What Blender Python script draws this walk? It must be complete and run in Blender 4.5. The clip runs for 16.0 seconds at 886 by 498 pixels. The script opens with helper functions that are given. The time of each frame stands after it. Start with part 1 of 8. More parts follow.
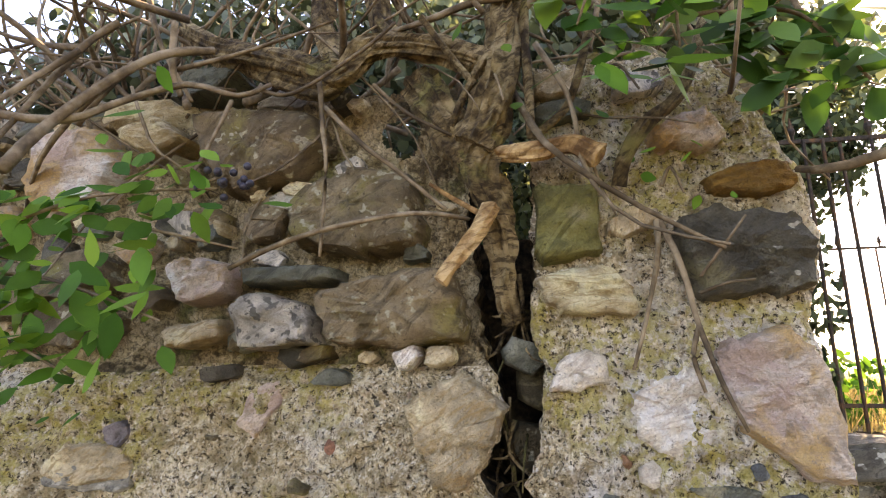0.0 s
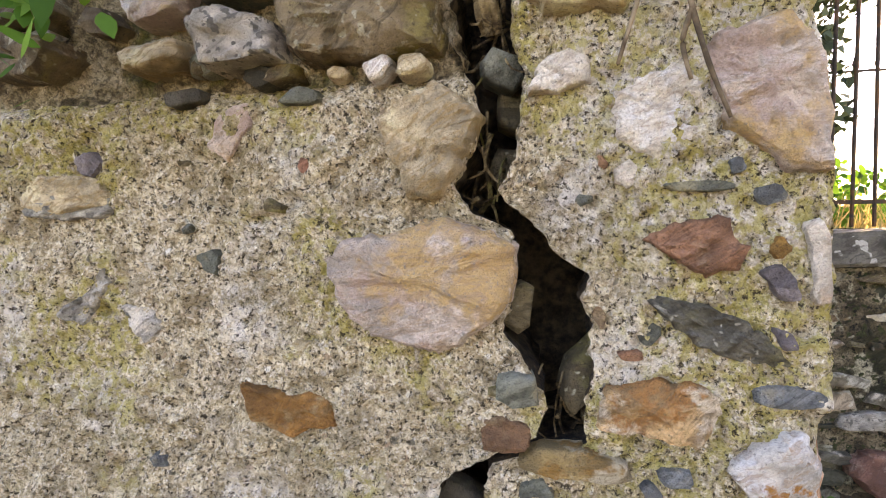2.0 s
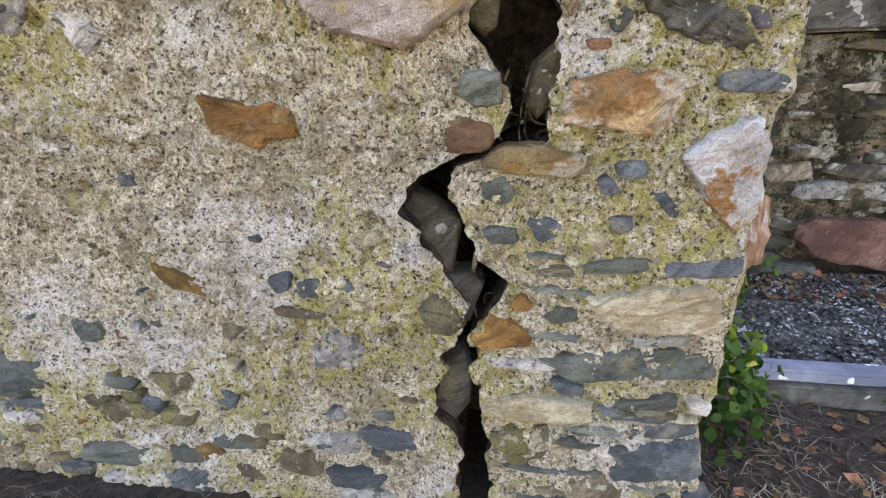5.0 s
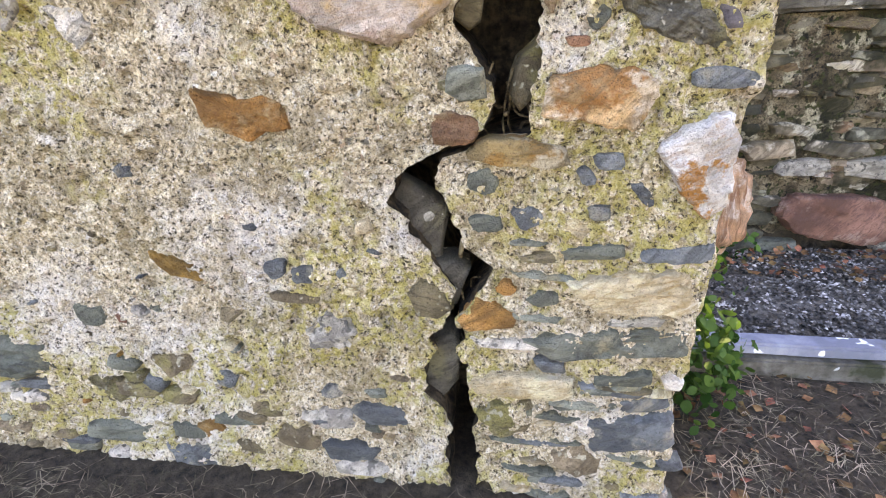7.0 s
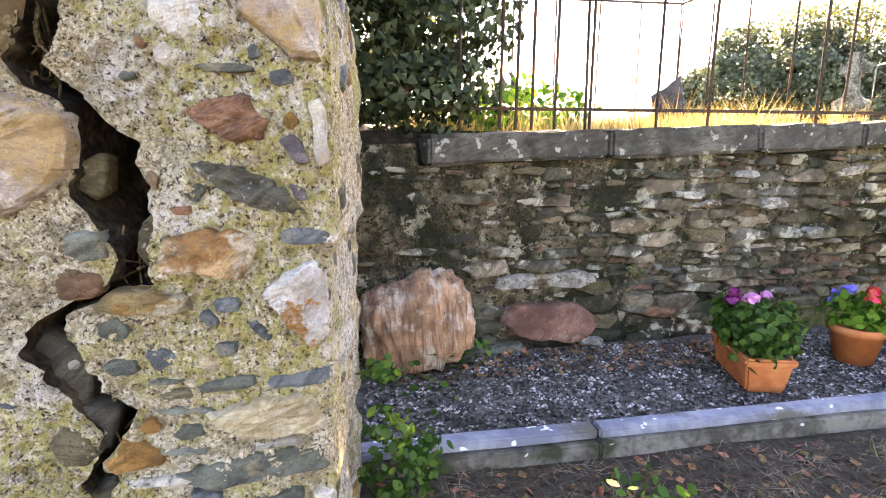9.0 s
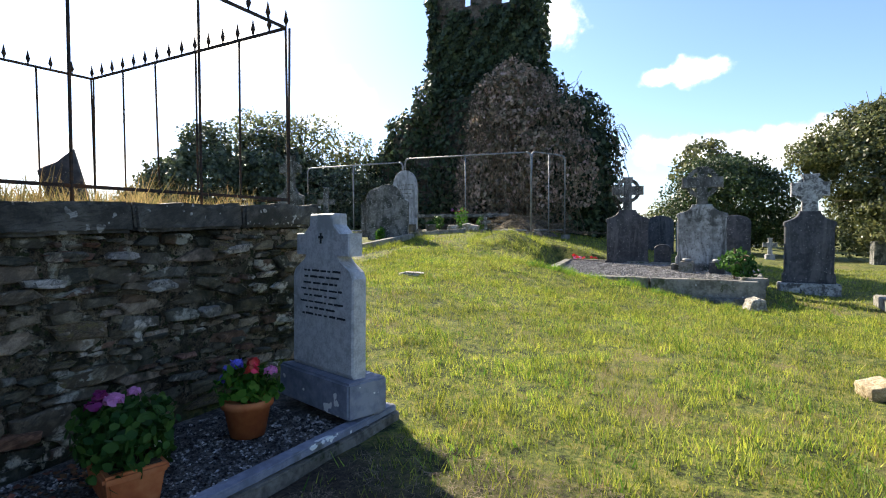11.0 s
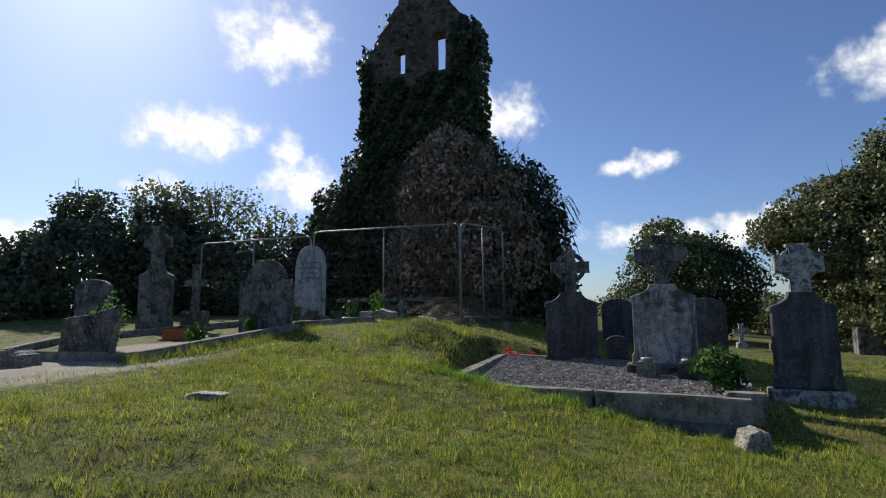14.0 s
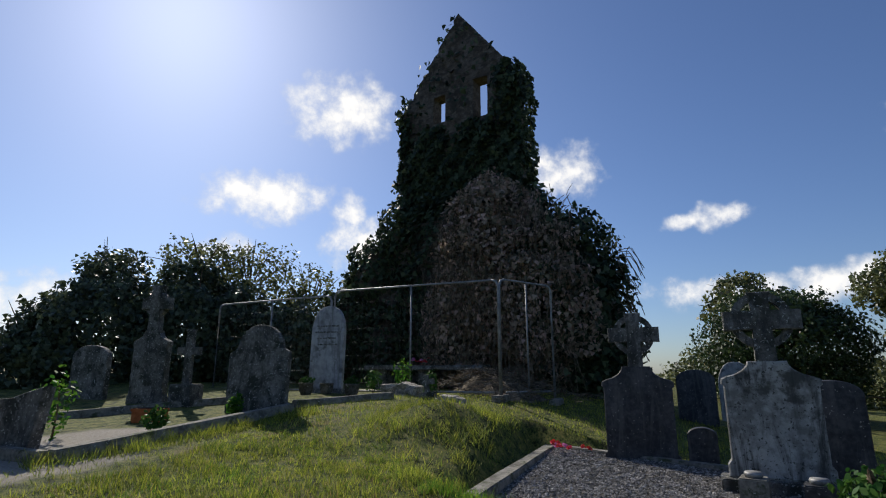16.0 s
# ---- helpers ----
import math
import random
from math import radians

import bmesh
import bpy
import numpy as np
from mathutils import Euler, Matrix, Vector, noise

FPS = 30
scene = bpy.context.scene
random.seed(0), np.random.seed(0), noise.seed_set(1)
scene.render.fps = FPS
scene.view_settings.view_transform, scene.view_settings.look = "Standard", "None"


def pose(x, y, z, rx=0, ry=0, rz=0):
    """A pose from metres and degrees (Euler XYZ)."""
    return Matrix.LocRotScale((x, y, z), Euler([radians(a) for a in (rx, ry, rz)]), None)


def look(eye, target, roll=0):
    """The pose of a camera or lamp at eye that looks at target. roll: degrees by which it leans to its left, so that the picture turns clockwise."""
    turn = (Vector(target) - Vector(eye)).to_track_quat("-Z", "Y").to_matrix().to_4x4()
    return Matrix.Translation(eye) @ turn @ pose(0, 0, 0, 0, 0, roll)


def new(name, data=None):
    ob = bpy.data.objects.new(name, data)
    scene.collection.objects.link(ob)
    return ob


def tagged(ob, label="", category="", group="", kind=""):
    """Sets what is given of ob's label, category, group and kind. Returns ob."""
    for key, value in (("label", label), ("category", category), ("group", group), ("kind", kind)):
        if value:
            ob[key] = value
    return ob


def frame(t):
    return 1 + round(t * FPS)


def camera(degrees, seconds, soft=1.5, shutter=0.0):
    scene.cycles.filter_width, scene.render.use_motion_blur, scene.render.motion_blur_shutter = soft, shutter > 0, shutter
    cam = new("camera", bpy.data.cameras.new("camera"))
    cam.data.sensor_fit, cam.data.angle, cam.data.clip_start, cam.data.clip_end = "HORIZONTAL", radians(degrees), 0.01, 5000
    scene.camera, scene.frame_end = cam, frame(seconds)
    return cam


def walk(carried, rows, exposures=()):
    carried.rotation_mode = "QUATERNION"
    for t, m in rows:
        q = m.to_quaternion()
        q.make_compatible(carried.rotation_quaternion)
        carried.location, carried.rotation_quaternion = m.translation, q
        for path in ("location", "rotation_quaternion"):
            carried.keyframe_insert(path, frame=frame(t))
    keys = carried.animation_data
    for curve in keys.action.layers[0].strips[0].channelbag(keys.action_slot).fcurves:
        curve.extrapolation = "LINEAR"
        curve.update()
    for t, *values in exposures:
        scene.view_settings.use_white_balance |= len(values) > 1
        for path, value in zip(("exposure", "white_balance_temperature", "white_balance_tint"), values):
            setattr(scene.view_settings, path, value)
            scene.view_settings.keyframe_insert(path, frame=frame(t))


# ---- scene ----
cam = camera(79.3, 16.0, soft=1.1)
PATH = [
    (0.0, (0.267, 0.176, 1.472), (-0.103, 2.089, 1.922), -0.39),
    (0.5, (0.278, 0.224, 1.397), (-0.099, 2.135, 1.848), -0.50),
    (1.0, (0.291, 0.251, 1.367), (-0.087, 2.196, 1.639), -0.59),
    (1.5, (0.296, 0.255, 1.295), (-0.090, 2.214, 1.407), -0.69),
    (2.0, (0.297, 0.250, 1.224), (-0.090, 2.211, 1.148), -0.69),
    (2.5, (0.318, 0.253, 1.181), (-0.070, 2.203, 0.965), -0.79),
    (3.0, (0.308, 0.225, 1.138), (-0.078, 2.161, 0.820), -0.90),
    (3.5, (0.305, 0.238, 1.093), (-0.078, 2.161, 0.699), -1.00),
    (4.0, (0.312, 0.245, 1.065), (-0.063, 2.146, 0.569), -1.10),
    (4.5, (0.313, 0.241, 1.026), (-0.027, 2.118, 0.424), -1.08),
    (5.0, (0.325, 0.233, 1.013), (0.024, 2.080, 0.309), -0.86),
    (5.2, (0.324, 0.235, 1.015), (0.034, 2.069, 0.274), -0.85),
    (7.3, (0.350, 0.187, 1.076), (0.086, 1.996, 0.266), -1.03),
    (7.5, (0.360, 0.173, 1.089), (0.107, 1.982, 0.275), -1.22),
    (8.0, (0.453, 0.130, 1.105), (0.211, 1.943, 0.296), -1.21),
    (8.5, (0.631, 0.072, 1.137), (0.534, 1.969, 0.510), -0.98),
    (9.0, (0.780, 0.039, 1.150), (1.069, 1.978, 0.754), 0.02),
    (9.5, (0.909, 0.036, 1.136), (1.571, 1.904, 0.870), 0.50),
    (10.0, (1.118, 0.016, 1.108), (2.227, 1.673, 0.954), 0.44),
    (10.2, (1.187, 0.008, 1.090), (2.463, 1.542, 0.967), 0.26),
    (12.3, (2.317, 0.042, 1.167), (4.217, 0.664, 1.131), -0.37),
    (12.5, (2.546, 0.047, 1.195), (4.447, 0.669, 1.175), -0.47),
    (13.0, (3.076, 0.092, 1.205), (4.964, 0.750, 1.252), -0.48),
    (13.5, (3.756, 0.111, 1.125), (5.580, 0.922, 1.261), -0.62),
    (14.0, (4.362, 0.265, 1.158), (6.120, 1.189, 1.397), -0.56),
    (14.5, (4.927, 0.370, 1.239), (6.622, 1.387, 1.539), -0.40),
    (15.0, (5.387, 0.377, 1.310), (7.044, 1.438, 1.669), -0.41),
    (15.5, (5.793, 0.533, 1.363), (7.417, 1.618, 1.793), -0.12),
    (16.0, (6.129, 0.673, 1.423), (7.743, 1.764, 1.876), -0.02),
]
walk(cam, [(t, look(e, g, r)) for t, e, g, r in PATH],
     [(0.0, 3.65, 13000, 25), (1.0, 3.95, 13000, 27), (2.0, 3.92, 13000, 27), (4.4, 3.72, 12600, 26), (5.2, 4.0, 12000, 24), (7.5, 4.38, 12600, 26), (8.5, 4.35, 12600, 26), (9.5, 3.72, 10200, 20), (10.2, 2.75, 7700, 12),
      (11.6, 0.95, 7100, 10), (12.4, 0.85, 6900, 10), (13.5, 0.15, 6650, 10), (14.5, 0.15, 6600, 10), (16.0, -0.1, 6550, 10)])

# ---- light ----
SUN_AZ, SUN_EL = 27.0, 35.5          # degrees from +y towards +x, and above the horizon
world = bpy.data.worlds.new("world")
scene.world = world
world.use_nodes = True


def build_sky(w):
    """Blue sky with a few fair-weather clouds at their bearings."""
    nt = w.node_tree
    nt.nodes.clear()
    N, link = nt.nodes.new, nt.links.new

    def m(op, a, b=None, c=None):
        n = N("ShaderNodeMath")
        n.operation = op
        for k, v in enumerate((a, b, c)):
            if v is None:
                continue
            if isinstance(v, (int, float)):
                n.inputs[k].default_value = v
            else:
                link(v, n.inputs[k])
        return n.outputs[0]
    sky = N("ShaderNodeTexSky")
    sky.sky_type = "NISHITA"
    sky.sun_disc = False
    sky.sun_elevation, sky.sun_rotation = radians(SUN_EL), radians(SUN_AZ)
    sky.air_density, sky.dust_density, sky.ozone_density = 1.0, 0.6, 2.0
    coord = N("ShaderNodeTexCoord")
    sep = N("ShaderNodeSeparateXYZ")
    link(coord.outputs["Generated"], sep.inputs[0])
    az = m("ARCTAN2", sep.outputs[0], sep.outputs[1])
    el = m("ARCSINE", sep.outputs[2])
    def fbm(scale, detail):
        n = N("ShaderNodeTexNoise")
        n.inputs["Scale"].default_value, n.inputs["Detail"].default_value = scale, detail
        n.inputs["Roughness"].default_value = 0.6
        link(coord.outputs["Generated"], n.inputs["Vector"])
        return n
    big, fine = fbm(9.0, 3.0), fbm(26.0, 5.0)
    wob = N("ShaderNodeSeparateColor")
    link(big.outputs["Color"], wob.inputs[0])
    az2 = m("MULTIPLY_ADD", m("SUBTRACT", wob.outputs[0], 0.5), 0.11, az)
    el2 = m("MULTIPLY_ADD", m("SUBTRACT", wob.outputs[1], 0.5), 0.07, el)
    total = None
    for a, e, sa, se in CLOUDS:
        da = m("DIVIDE", m("SUBTRACT", az2, radians(a)), radians(sa * 1.2))
        de = m("DIVIDE", m("SUBTRACT", el2, radians(e)), radians(se * 1.2))
        blob = m("SUBTRACT", 1.0, m("ADD", m("MULTIPLY", da, da), m("MULTIPLY", de, de)))
        total = blob if total is None else m("MAXIMUM", total, blob)
    dens = m("ADD", total, m("MULTIPLY", m("SUBTRACT", fine.outputs["Fac"], 0.5), 2.2))
    ramp = N("ShaderNodeMapRange")
    ramp.interpolation_type = "SMOOTHSTEP"
    ramp.inputs["From Min"].default_value, ramp.inputs["From Max"].default_value = 0.0, 1.25
    link(dens, ramp.inputs["Value"])
    mix = N("ShaderNodeMix")
    mix.data_type = "RGBA"
    link(ramp.outputs[0], mix.inputs["Factor"])
    tint = N("ShaderNodeMix")
    tint.data_type = "RGBA"
    tint.blend_type = "MULTIPLY"
    tint.inputs["Factor"].default_value = 1.0
    tint.inputs["B"].default_value = (0.80, 0.95, 1.25, 1)
    link(sky.outputs[0], tint.inputs["A"])
    link(tint.outputs["Result"], mix.inputs["A"])
    shade = N("ShaderNodeMix")
    shade.data_type = "RGBA"
    lit = N("ShaderNodeMapRange")
    lit.inputs["From Min"].default_value, lit.inputs["From Max"].default_value = 0.2, 1.1
    link(dens, lit.inputs["Value"])
    link(lit.outputs[0], shade.inputs["Factor"])
    shade.inputs["A"].default_value, shade.inputs["B"].default_value = (8.0, 8.7, 10.0, 1), (14.0, 13.8, 13.5, 1)
    link(shade.outputs["Result"], mix.inputs["B"])
    back = N("ShaderNodeBackground")
    back.inputs["Strength"].default_value = 0.080
    link(mix.outputs["Result"], back.inputs[0])
    out = N("ShaderNodeOutputWorld")
    link(back.outputs[0], out.inputs[0])


# clouds: bearing, height, half-width, half-height in degrees
CLOUDS = ((44.6, 27.2, 6.2, 3.7), (36.8, 17.9, 6.6, 2.5), (45.7, 16.8, 2.4, 1.9), (47.4, 13.5, 4.4, 2.9), (33.2, 12.5, 2.4, 1.5), (69.9, 20.8, 4.2, 3.1), (82.7, 14.5, 3.8, 1.2),
          (106.0, 20.0, 6.5, 2.8), (92.0, 7.6, 15.0, 1.6), (20.0, 6.0, 16.0, 2.5), (200.0, 25.0, 18.0, 7.0), (270.0, 30.0, 14.0, 8.0), (150.0, 12.0, 14.0, 4.0))
build_sky(world)
sun_data = bpy.data.lights.new("sun", "SUN")
sun_data.energy, sun_data.angle, sun_data.color = 4.4, radians(0.6), (1.0, 0.94, 0.84)
sun = new("sun", sun_data)
_a, _e = radians(SUN_AZ), radians(SUN_EL)
SUN_DIR = Vector((math.sin(_a) * math.cos(_e), math.cos(_a) * math.cos(_e), math.sin(_e)))
sun.matrix_world = look(SUN_DIR * 60, (0, 0, 0))

rng = np.random.default_rng(7)


# ---- materials ----
def material(name, colors, scale=8.0, rough=0.85, bump=0.4, bump_scale=None, metal=0.0, coat=None, coat_scale=3.0, coat_at=(0.55, 0.65),
             vary=0.0, hue=0.06, island=False, translucent=0.0, bump_dist=0.01, spec=0.3, speck=None, speck_scale=60.0, speck_at=(0.62, 0.68),
             pores=None, pores_scale=200.0, pores_at=(0.56, 0.62), patch=None, patch_scale=2.0, patch_at=(0.52, 0.66),
             grain=0.0, grain_scale=150.0, streak=None, streak_scale=9.0, streak_at=(0.48, 0.60), streak_fac=0.6, streak_stretch=(1.0, 1.0, 3.6), placed=False):
    """A surface from a ramp of colours on fine and coarse noise, a coat (lichen, dirt) on slow noise, specks, and relief."""
    mt = bpy.data.materials.new(name)
    mt.use_nodes = True
    nt = mt.node_tree
    nt.nodes.clear()
    N, link = nt.nodes.new, nt.links.new
    out, bsdf = N("ShaderNodeOutputMaterial"), N("ShaderNodeBsdfPrincipled")
    bsdf.inputs["Roughness"].default_value, bsdf.inputs["Metallic"].default_value = rough, metal
    bsdf.inputs["Specular IOR Level"].default_value = spec
    coord, info = N("ShaderNodeTexCoord"), N("ShaderNodeObjectInfo")
    shift = N("ShaderNodeVectorMath")
    shift.operation = "MULTIPLY_ADD"
    link(info.outputs["Random"], shift.inputs[0])
    shift.inputs[1].default_value = (37.0, 91.0, 53.0)
    link(coord.outputs["Object"], shift.inputs[2])
    if placed:
        shift.inputs[1].default_value = (0.0, 0.0, 0.0)
        link(N("ShaderNodeNewGeometry").outputs["Position"], shift.inputs[2])

    def tex(s, detail=6.0, r=0.62):
        n = N("ShaderNodeTexNoise")
        n.inputs["Scale"].default_value, n.inputs["Detail"].default_value, n.inputs["Roughness"].default_value = s, detail, r
        link(shift.outputs[0], n.inputs["Vector"])
        return n.outputs["Fac"]
    main, slow = tex(scale), tex(scale * 0.21, 3.0)
    both = N("ShaderNodeMath")
    both.operation = "MULTIPLY_ADD"
    link(slow, both.inputs[0])
    both.inputs[1].default_value = 0.55
    half = N("ShaderNodeMath")
    half.operation = "MULTIPLY"
    half.inputs[1].default_value = 0.5
    link(main, half.inputs[0])
    link(half.outputs[0], both.inputs[2])
    ramp = N("ShaderNodeValToRGB")
    els = ramp.color_ramp.elements
    while len(els) < len(colors):
        els.new(0.5)
    for k, c in enumerate(colors):
        els[k].position = 0.43 + 0.19 * k / max(1, len(colors) - 1)
        els[k].color = (*c, 1)
    link(both.outputs[0], ramp.inputs[0])
    col = ramp.outputs[0]

    def over(col, paint, s, at, detail=5.0):
        f = tex(s, detail)
        rg = N("ShaderNodeMapRange")
        rg.interpolation_type = "SMOOTHSTEP"
        rg.inputs["From Min"].default_value, rg.inputs["From Max"].default_value = at
        link(f, rg.inputs["Value"])
        mx = N("ShaderNodeMix")
        mx.data_type = "RGBA"
        link(rg.outputs[0], mx.inputs["Factor"])
        link(col, mx.inputs["A"])
        mx.inputs["B"].default_value = (*paint, 1)
        return mx.outputs["Result"]
    if patch:
        col = over(col, patch, patch_scale, patch_at)
    if coat:
        col = over(col, coat, coat_scale, coat_at)
    if speck:
        col = over(col, speck, speck_scale, speck_at, 2.0)
    if streak:
        turn, st, fac = N("ShaderNodeVectorRotate"), N("ShaderNodeVectorMath"), N("ShaderNodeTexNoise")
        turn.rotation_type = "Y_AXIS"
        link(shift.outputs[0], turn.inputs["Vector"])
        if streak_stretch[2] > 1:
            link(info.outputs["Random"], turn.inputs["Angle"])
        st.operation = "MULTIPLY"
        st.inputs[1].default_value = streak_stretch
        link(turn.outputs[0], st.inputs[0])
        link(st.outputs[0], fac.inputs["Vector"])
        fac.inputs["Scale"].default_value, fac.inputs["Detail"].default_value, fac.inputs["Distortion"].default_value = streak_scale, 9, 1.2
        fac.inputs["Roughness"].default_value = 0.68
        rg = N("ShaderNodeMapRange")
        rg.inputs["From Min"].default_value, rg.inputs["From Max"].default_value = streak_at
        rg.inputs["To Max"].default_value = streak_fac
        link(fac.outputs["Fac"], rg.inputs["Value"])
        mx = N("ShaderNodeMix")
        mx.data_type = "RGBA"
        link(rg.outputs[0], mx.inputs["Factor"])
        link(col, mx.inputs["A"])
        mx.inputs["B"].default_value = (*streak, 1)
        col = mx.outputs["Result"]
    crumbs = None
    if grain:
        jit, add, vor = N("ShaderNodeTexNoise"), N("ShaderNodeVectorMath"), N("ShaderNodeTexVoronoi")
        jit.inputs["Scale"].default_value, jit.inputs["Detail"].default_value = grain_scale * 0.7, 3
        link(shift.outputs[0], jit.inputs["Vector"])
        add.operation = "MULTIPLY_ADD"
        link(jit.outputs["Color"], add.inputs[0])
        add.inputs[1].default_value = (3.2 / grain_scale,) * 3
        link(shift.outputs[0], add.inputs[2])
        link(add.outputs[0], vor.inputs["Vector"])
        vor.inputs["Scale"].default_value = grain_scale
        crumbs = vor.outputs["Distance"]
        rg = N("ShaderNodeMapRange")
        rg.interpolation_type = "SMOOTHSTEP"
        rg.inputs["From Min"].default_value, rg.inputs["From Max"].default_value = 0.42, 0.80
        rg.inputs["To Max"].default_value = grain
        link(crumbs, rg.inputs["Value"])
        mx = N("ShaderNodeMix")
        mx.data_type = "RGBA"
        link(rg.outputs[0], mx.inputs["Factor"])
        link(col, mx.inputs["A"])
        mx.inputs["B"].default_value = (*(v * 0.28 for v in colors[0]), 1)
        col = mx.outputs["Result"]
    if pores:
        col = over(col, pores, pores_scale, pores_at, 9.0)
    if vary:
        hsv = N("ShaderNodeHueSaturation")
        src = info.outputs["Random"]
        if island:
            src = N("ShaderNodeNewGeometry").outputs["Random Per Island"]
        rg = N("ShaderNodeMapRange")
        rg.inputs["To Min"].default_value, rg.inputs["To Max"].default_value = 1 - vary, 1 + vary
        link(src, rg.inputs["Value"])
        link(rg.outputs[0], hsv.inputs["Value"])
        hu = N("ShaderNodeMapRange")
        hu.inputs["To Min"].default_value, hu.inputs["To Max"].default_value = 0.5 + vary * hue, 0.5 - vary * hue
        link(src, hu.inputs["Value"])
        link(hu.outputs[0], hsv.inputs["Hue"])
        link(col, hsv.inputs["Color"])
        col = hsv.outputs[0]
    link(col, bsdf.inputs["Base Color"])
    if bump:
        bp = N("ShaderNodeBump")
        bp.inputs["Strength"].default_value, bp.inputs["Distance"].default_value = bump, bump_dist
        link(tex(bump_scale or scale * 2.5, 8.0, 0.7), bp.inputs["Height"])
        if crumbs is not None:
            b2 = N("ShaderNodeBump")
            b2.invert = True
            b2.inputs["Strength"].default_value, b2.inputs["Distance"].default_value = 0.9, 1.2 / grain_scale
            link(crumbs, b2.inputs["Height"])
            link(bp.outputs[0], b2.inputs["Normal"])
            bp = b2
        link(bp.outputs[0], bsdf.inputs["Normal"])
    if translucent:
        tr = N("ShaderNodeBsdfTranslucent")
        link(col, tr.inputs[0])
        mx = N("ShaderNodeMixShader")
        mx.inputs[0].default_value = translucent
        link(bsdf.outputs[0], mx.inputs[1])
        link(tr.outputs[0], mx.inputs[2])
        link(mx.outputs[0], out.inputs[0])
    else:
        link(bsdf.outputs[0], out.inputs[0])
    return mt


def mortar_material():
    """Coarse lime mortar: pale and dark aggregate in a sandy paste, pitted, greyed by algae and blotched with yellow lichen."""
    mt = bpy.data.materials.new("lime_mortar")
    mt.use_nodes = True
    nt = mt.node_tree
    N, link = nt.nodes.new, nt.links.new
    bsdf = next(n for n in nt.nodes if n.type == "BSDF_PRINCIPLED")
    bsdf.inputs["Roughness"].default_value, bsdf.inputs["Specular IOR Level"].default_value = 0.95, 0.2
    coord = N("ShaderNodeTexCoord").outputs["Object"]

    def tex(scale, detail=5.0, r=0.62, vec=None):
        n = N("ShaderNodeTexNoise")
        n.inputs["Scale"].default_value, n.inputs["Detail"].default_value, n.inputs["Roughness"].default_value = scale, detail, r
        link(vec or coord, n.inputs["Vector"])
        return n

    def rng_of(v, a, b, top=1.0, low=0.0):
        n = N("ShaderNodeMapRange")
        n.interpolation_type = "SMOOTHSTEP"
        n.inputs["From Min"].default_value, n.inputs["From Max"].default_value = a, b
        n.inputs["To Min"].default_value, n.inputs["To Max"].default_value = low, top
        link(v, n.inputs["Value"])
        return n.outputs[0]

    def times(a, b):
        n = N("ShaderNodeMath")
        n.operation = "MULTIPLY"
        link(a, n.inputs[0])
        link(b, n.inputs[1])
        return n.outputs[0]

    def mix(fac, a, b):
        n = N("ShaderNodeMix")
        n.data_type = "RGBA"
        link(fac, n.inputs["Factor"])
        link(a, n.inputs["A"])
        if isinstance(b, tuple):
            n.inputs["B"].default_value = (*b, 1)
        else:
            link(b, n.inputs["B"])
        return n.outputs["Result"]

    def ramp(v, stops):
        n = N("ShaderNodeValToRGB")
        els = n.color_ramp.elements
        while len(els) < len(stops):
            els.new(0.5)
        for e, (pos, c) in zip(els, stops):
            e.position, e.color = pos, (*c, 1)
        link(v, n.inputs[0])
        return n.outputs[0]

    def cells(scale, wobble):
        jit, add, vor = tex(scale * 0.8, 3), N("ShaderNodeVectorMath"), N("ShaderNodeTexVoronoi")
        add.operation = "MULTIPLY_ADD"
        link(jit.outputs["Color"], add.inputs[0])
        add.inputs[1].default_value = (wobble / scale,) * 3
        link(coord, add.inputs[2])
        link(add.outputs[0], vor.inputs["Vector"])
        vor.inputs["Scale"].default_value = scale
        sep = N("ShaderNodeSeparateColor")
        link(vor.outputs["Color"], sep.inputs[0])
        return vor.outputs["Distance"], sep.outputs[0], sep.outputs[1]
    d1, c1, _ = cells(160, 2.2)
    d2, c2, k2 = cells(58, 1.6)
    paste = ramp(tex(70, 8, 0.7).outputs["Fac"], ((0.34, (0.26, 0.19, 0.11)), (0.47, (0.64, 0.51, 0.33)), (0.60, (0.92, 0.81, 0.61))))
    crumbs = ramp(c1, ((0.0, (0.08, 0.06, 0.04)), (0.22, (0.34, 0.25, 0.15)), (0.50, (0.68, 0.54, 0.35)), (0.78, (0.95, 0.86, 0.70)), (1.0, (0.98, 0.94, 0.86))))
    col = mix(rng_of(d1, 0.62, 0.30, 0.72), paste, crumbs)
    pebbles_ = ramp(c2, ((0.0, (0.10, 0.10, 0.085)), (0.25, (0.30, 0.27, 0.21)), (0.5, (0.55, 0.36, 0.24)), (0.75, (0.80, 0.70, 0.55)), (1.0, (0.95, 0.92, 0.84))))
    col = mix(times(rng_of(d2, 0.42, 0.30), rng_of(k2, 0.80, 0.84, 0.85)), col, pebbles_)
    fine = tex(46, 6, 0.7).outputs["Fac"]
    # brown mottling put into the colour for the lumps' shading that flat light lacks
    blotch = rng_of(tex(17, 6, 0.68, None).outputs["Fac"], 0.50, 0.63, 0.62)
    col = mix(blotch, col, (0.27, 0.20, 0.115))
    white = times(rng_of(tex(2.3, 4).outputs["Fac"], 0.50, 0.60), rng_of(fine, 0.36, 0.56, 0.60))
    col = mix(white, col, (0.90, 0.86, 0.80))
    algae = times(rng_of(tex(3.3, 6, 0.68).outputs["Fac"], 0.48, 0.62), rng_of(fine, 0.62, 0.42, 0.70))
    col = mix(algae, col, (0.29, 0.225, 0.12))
    shift = N("ShaderNodeVectorMath")
    shift.operation = "ADD"
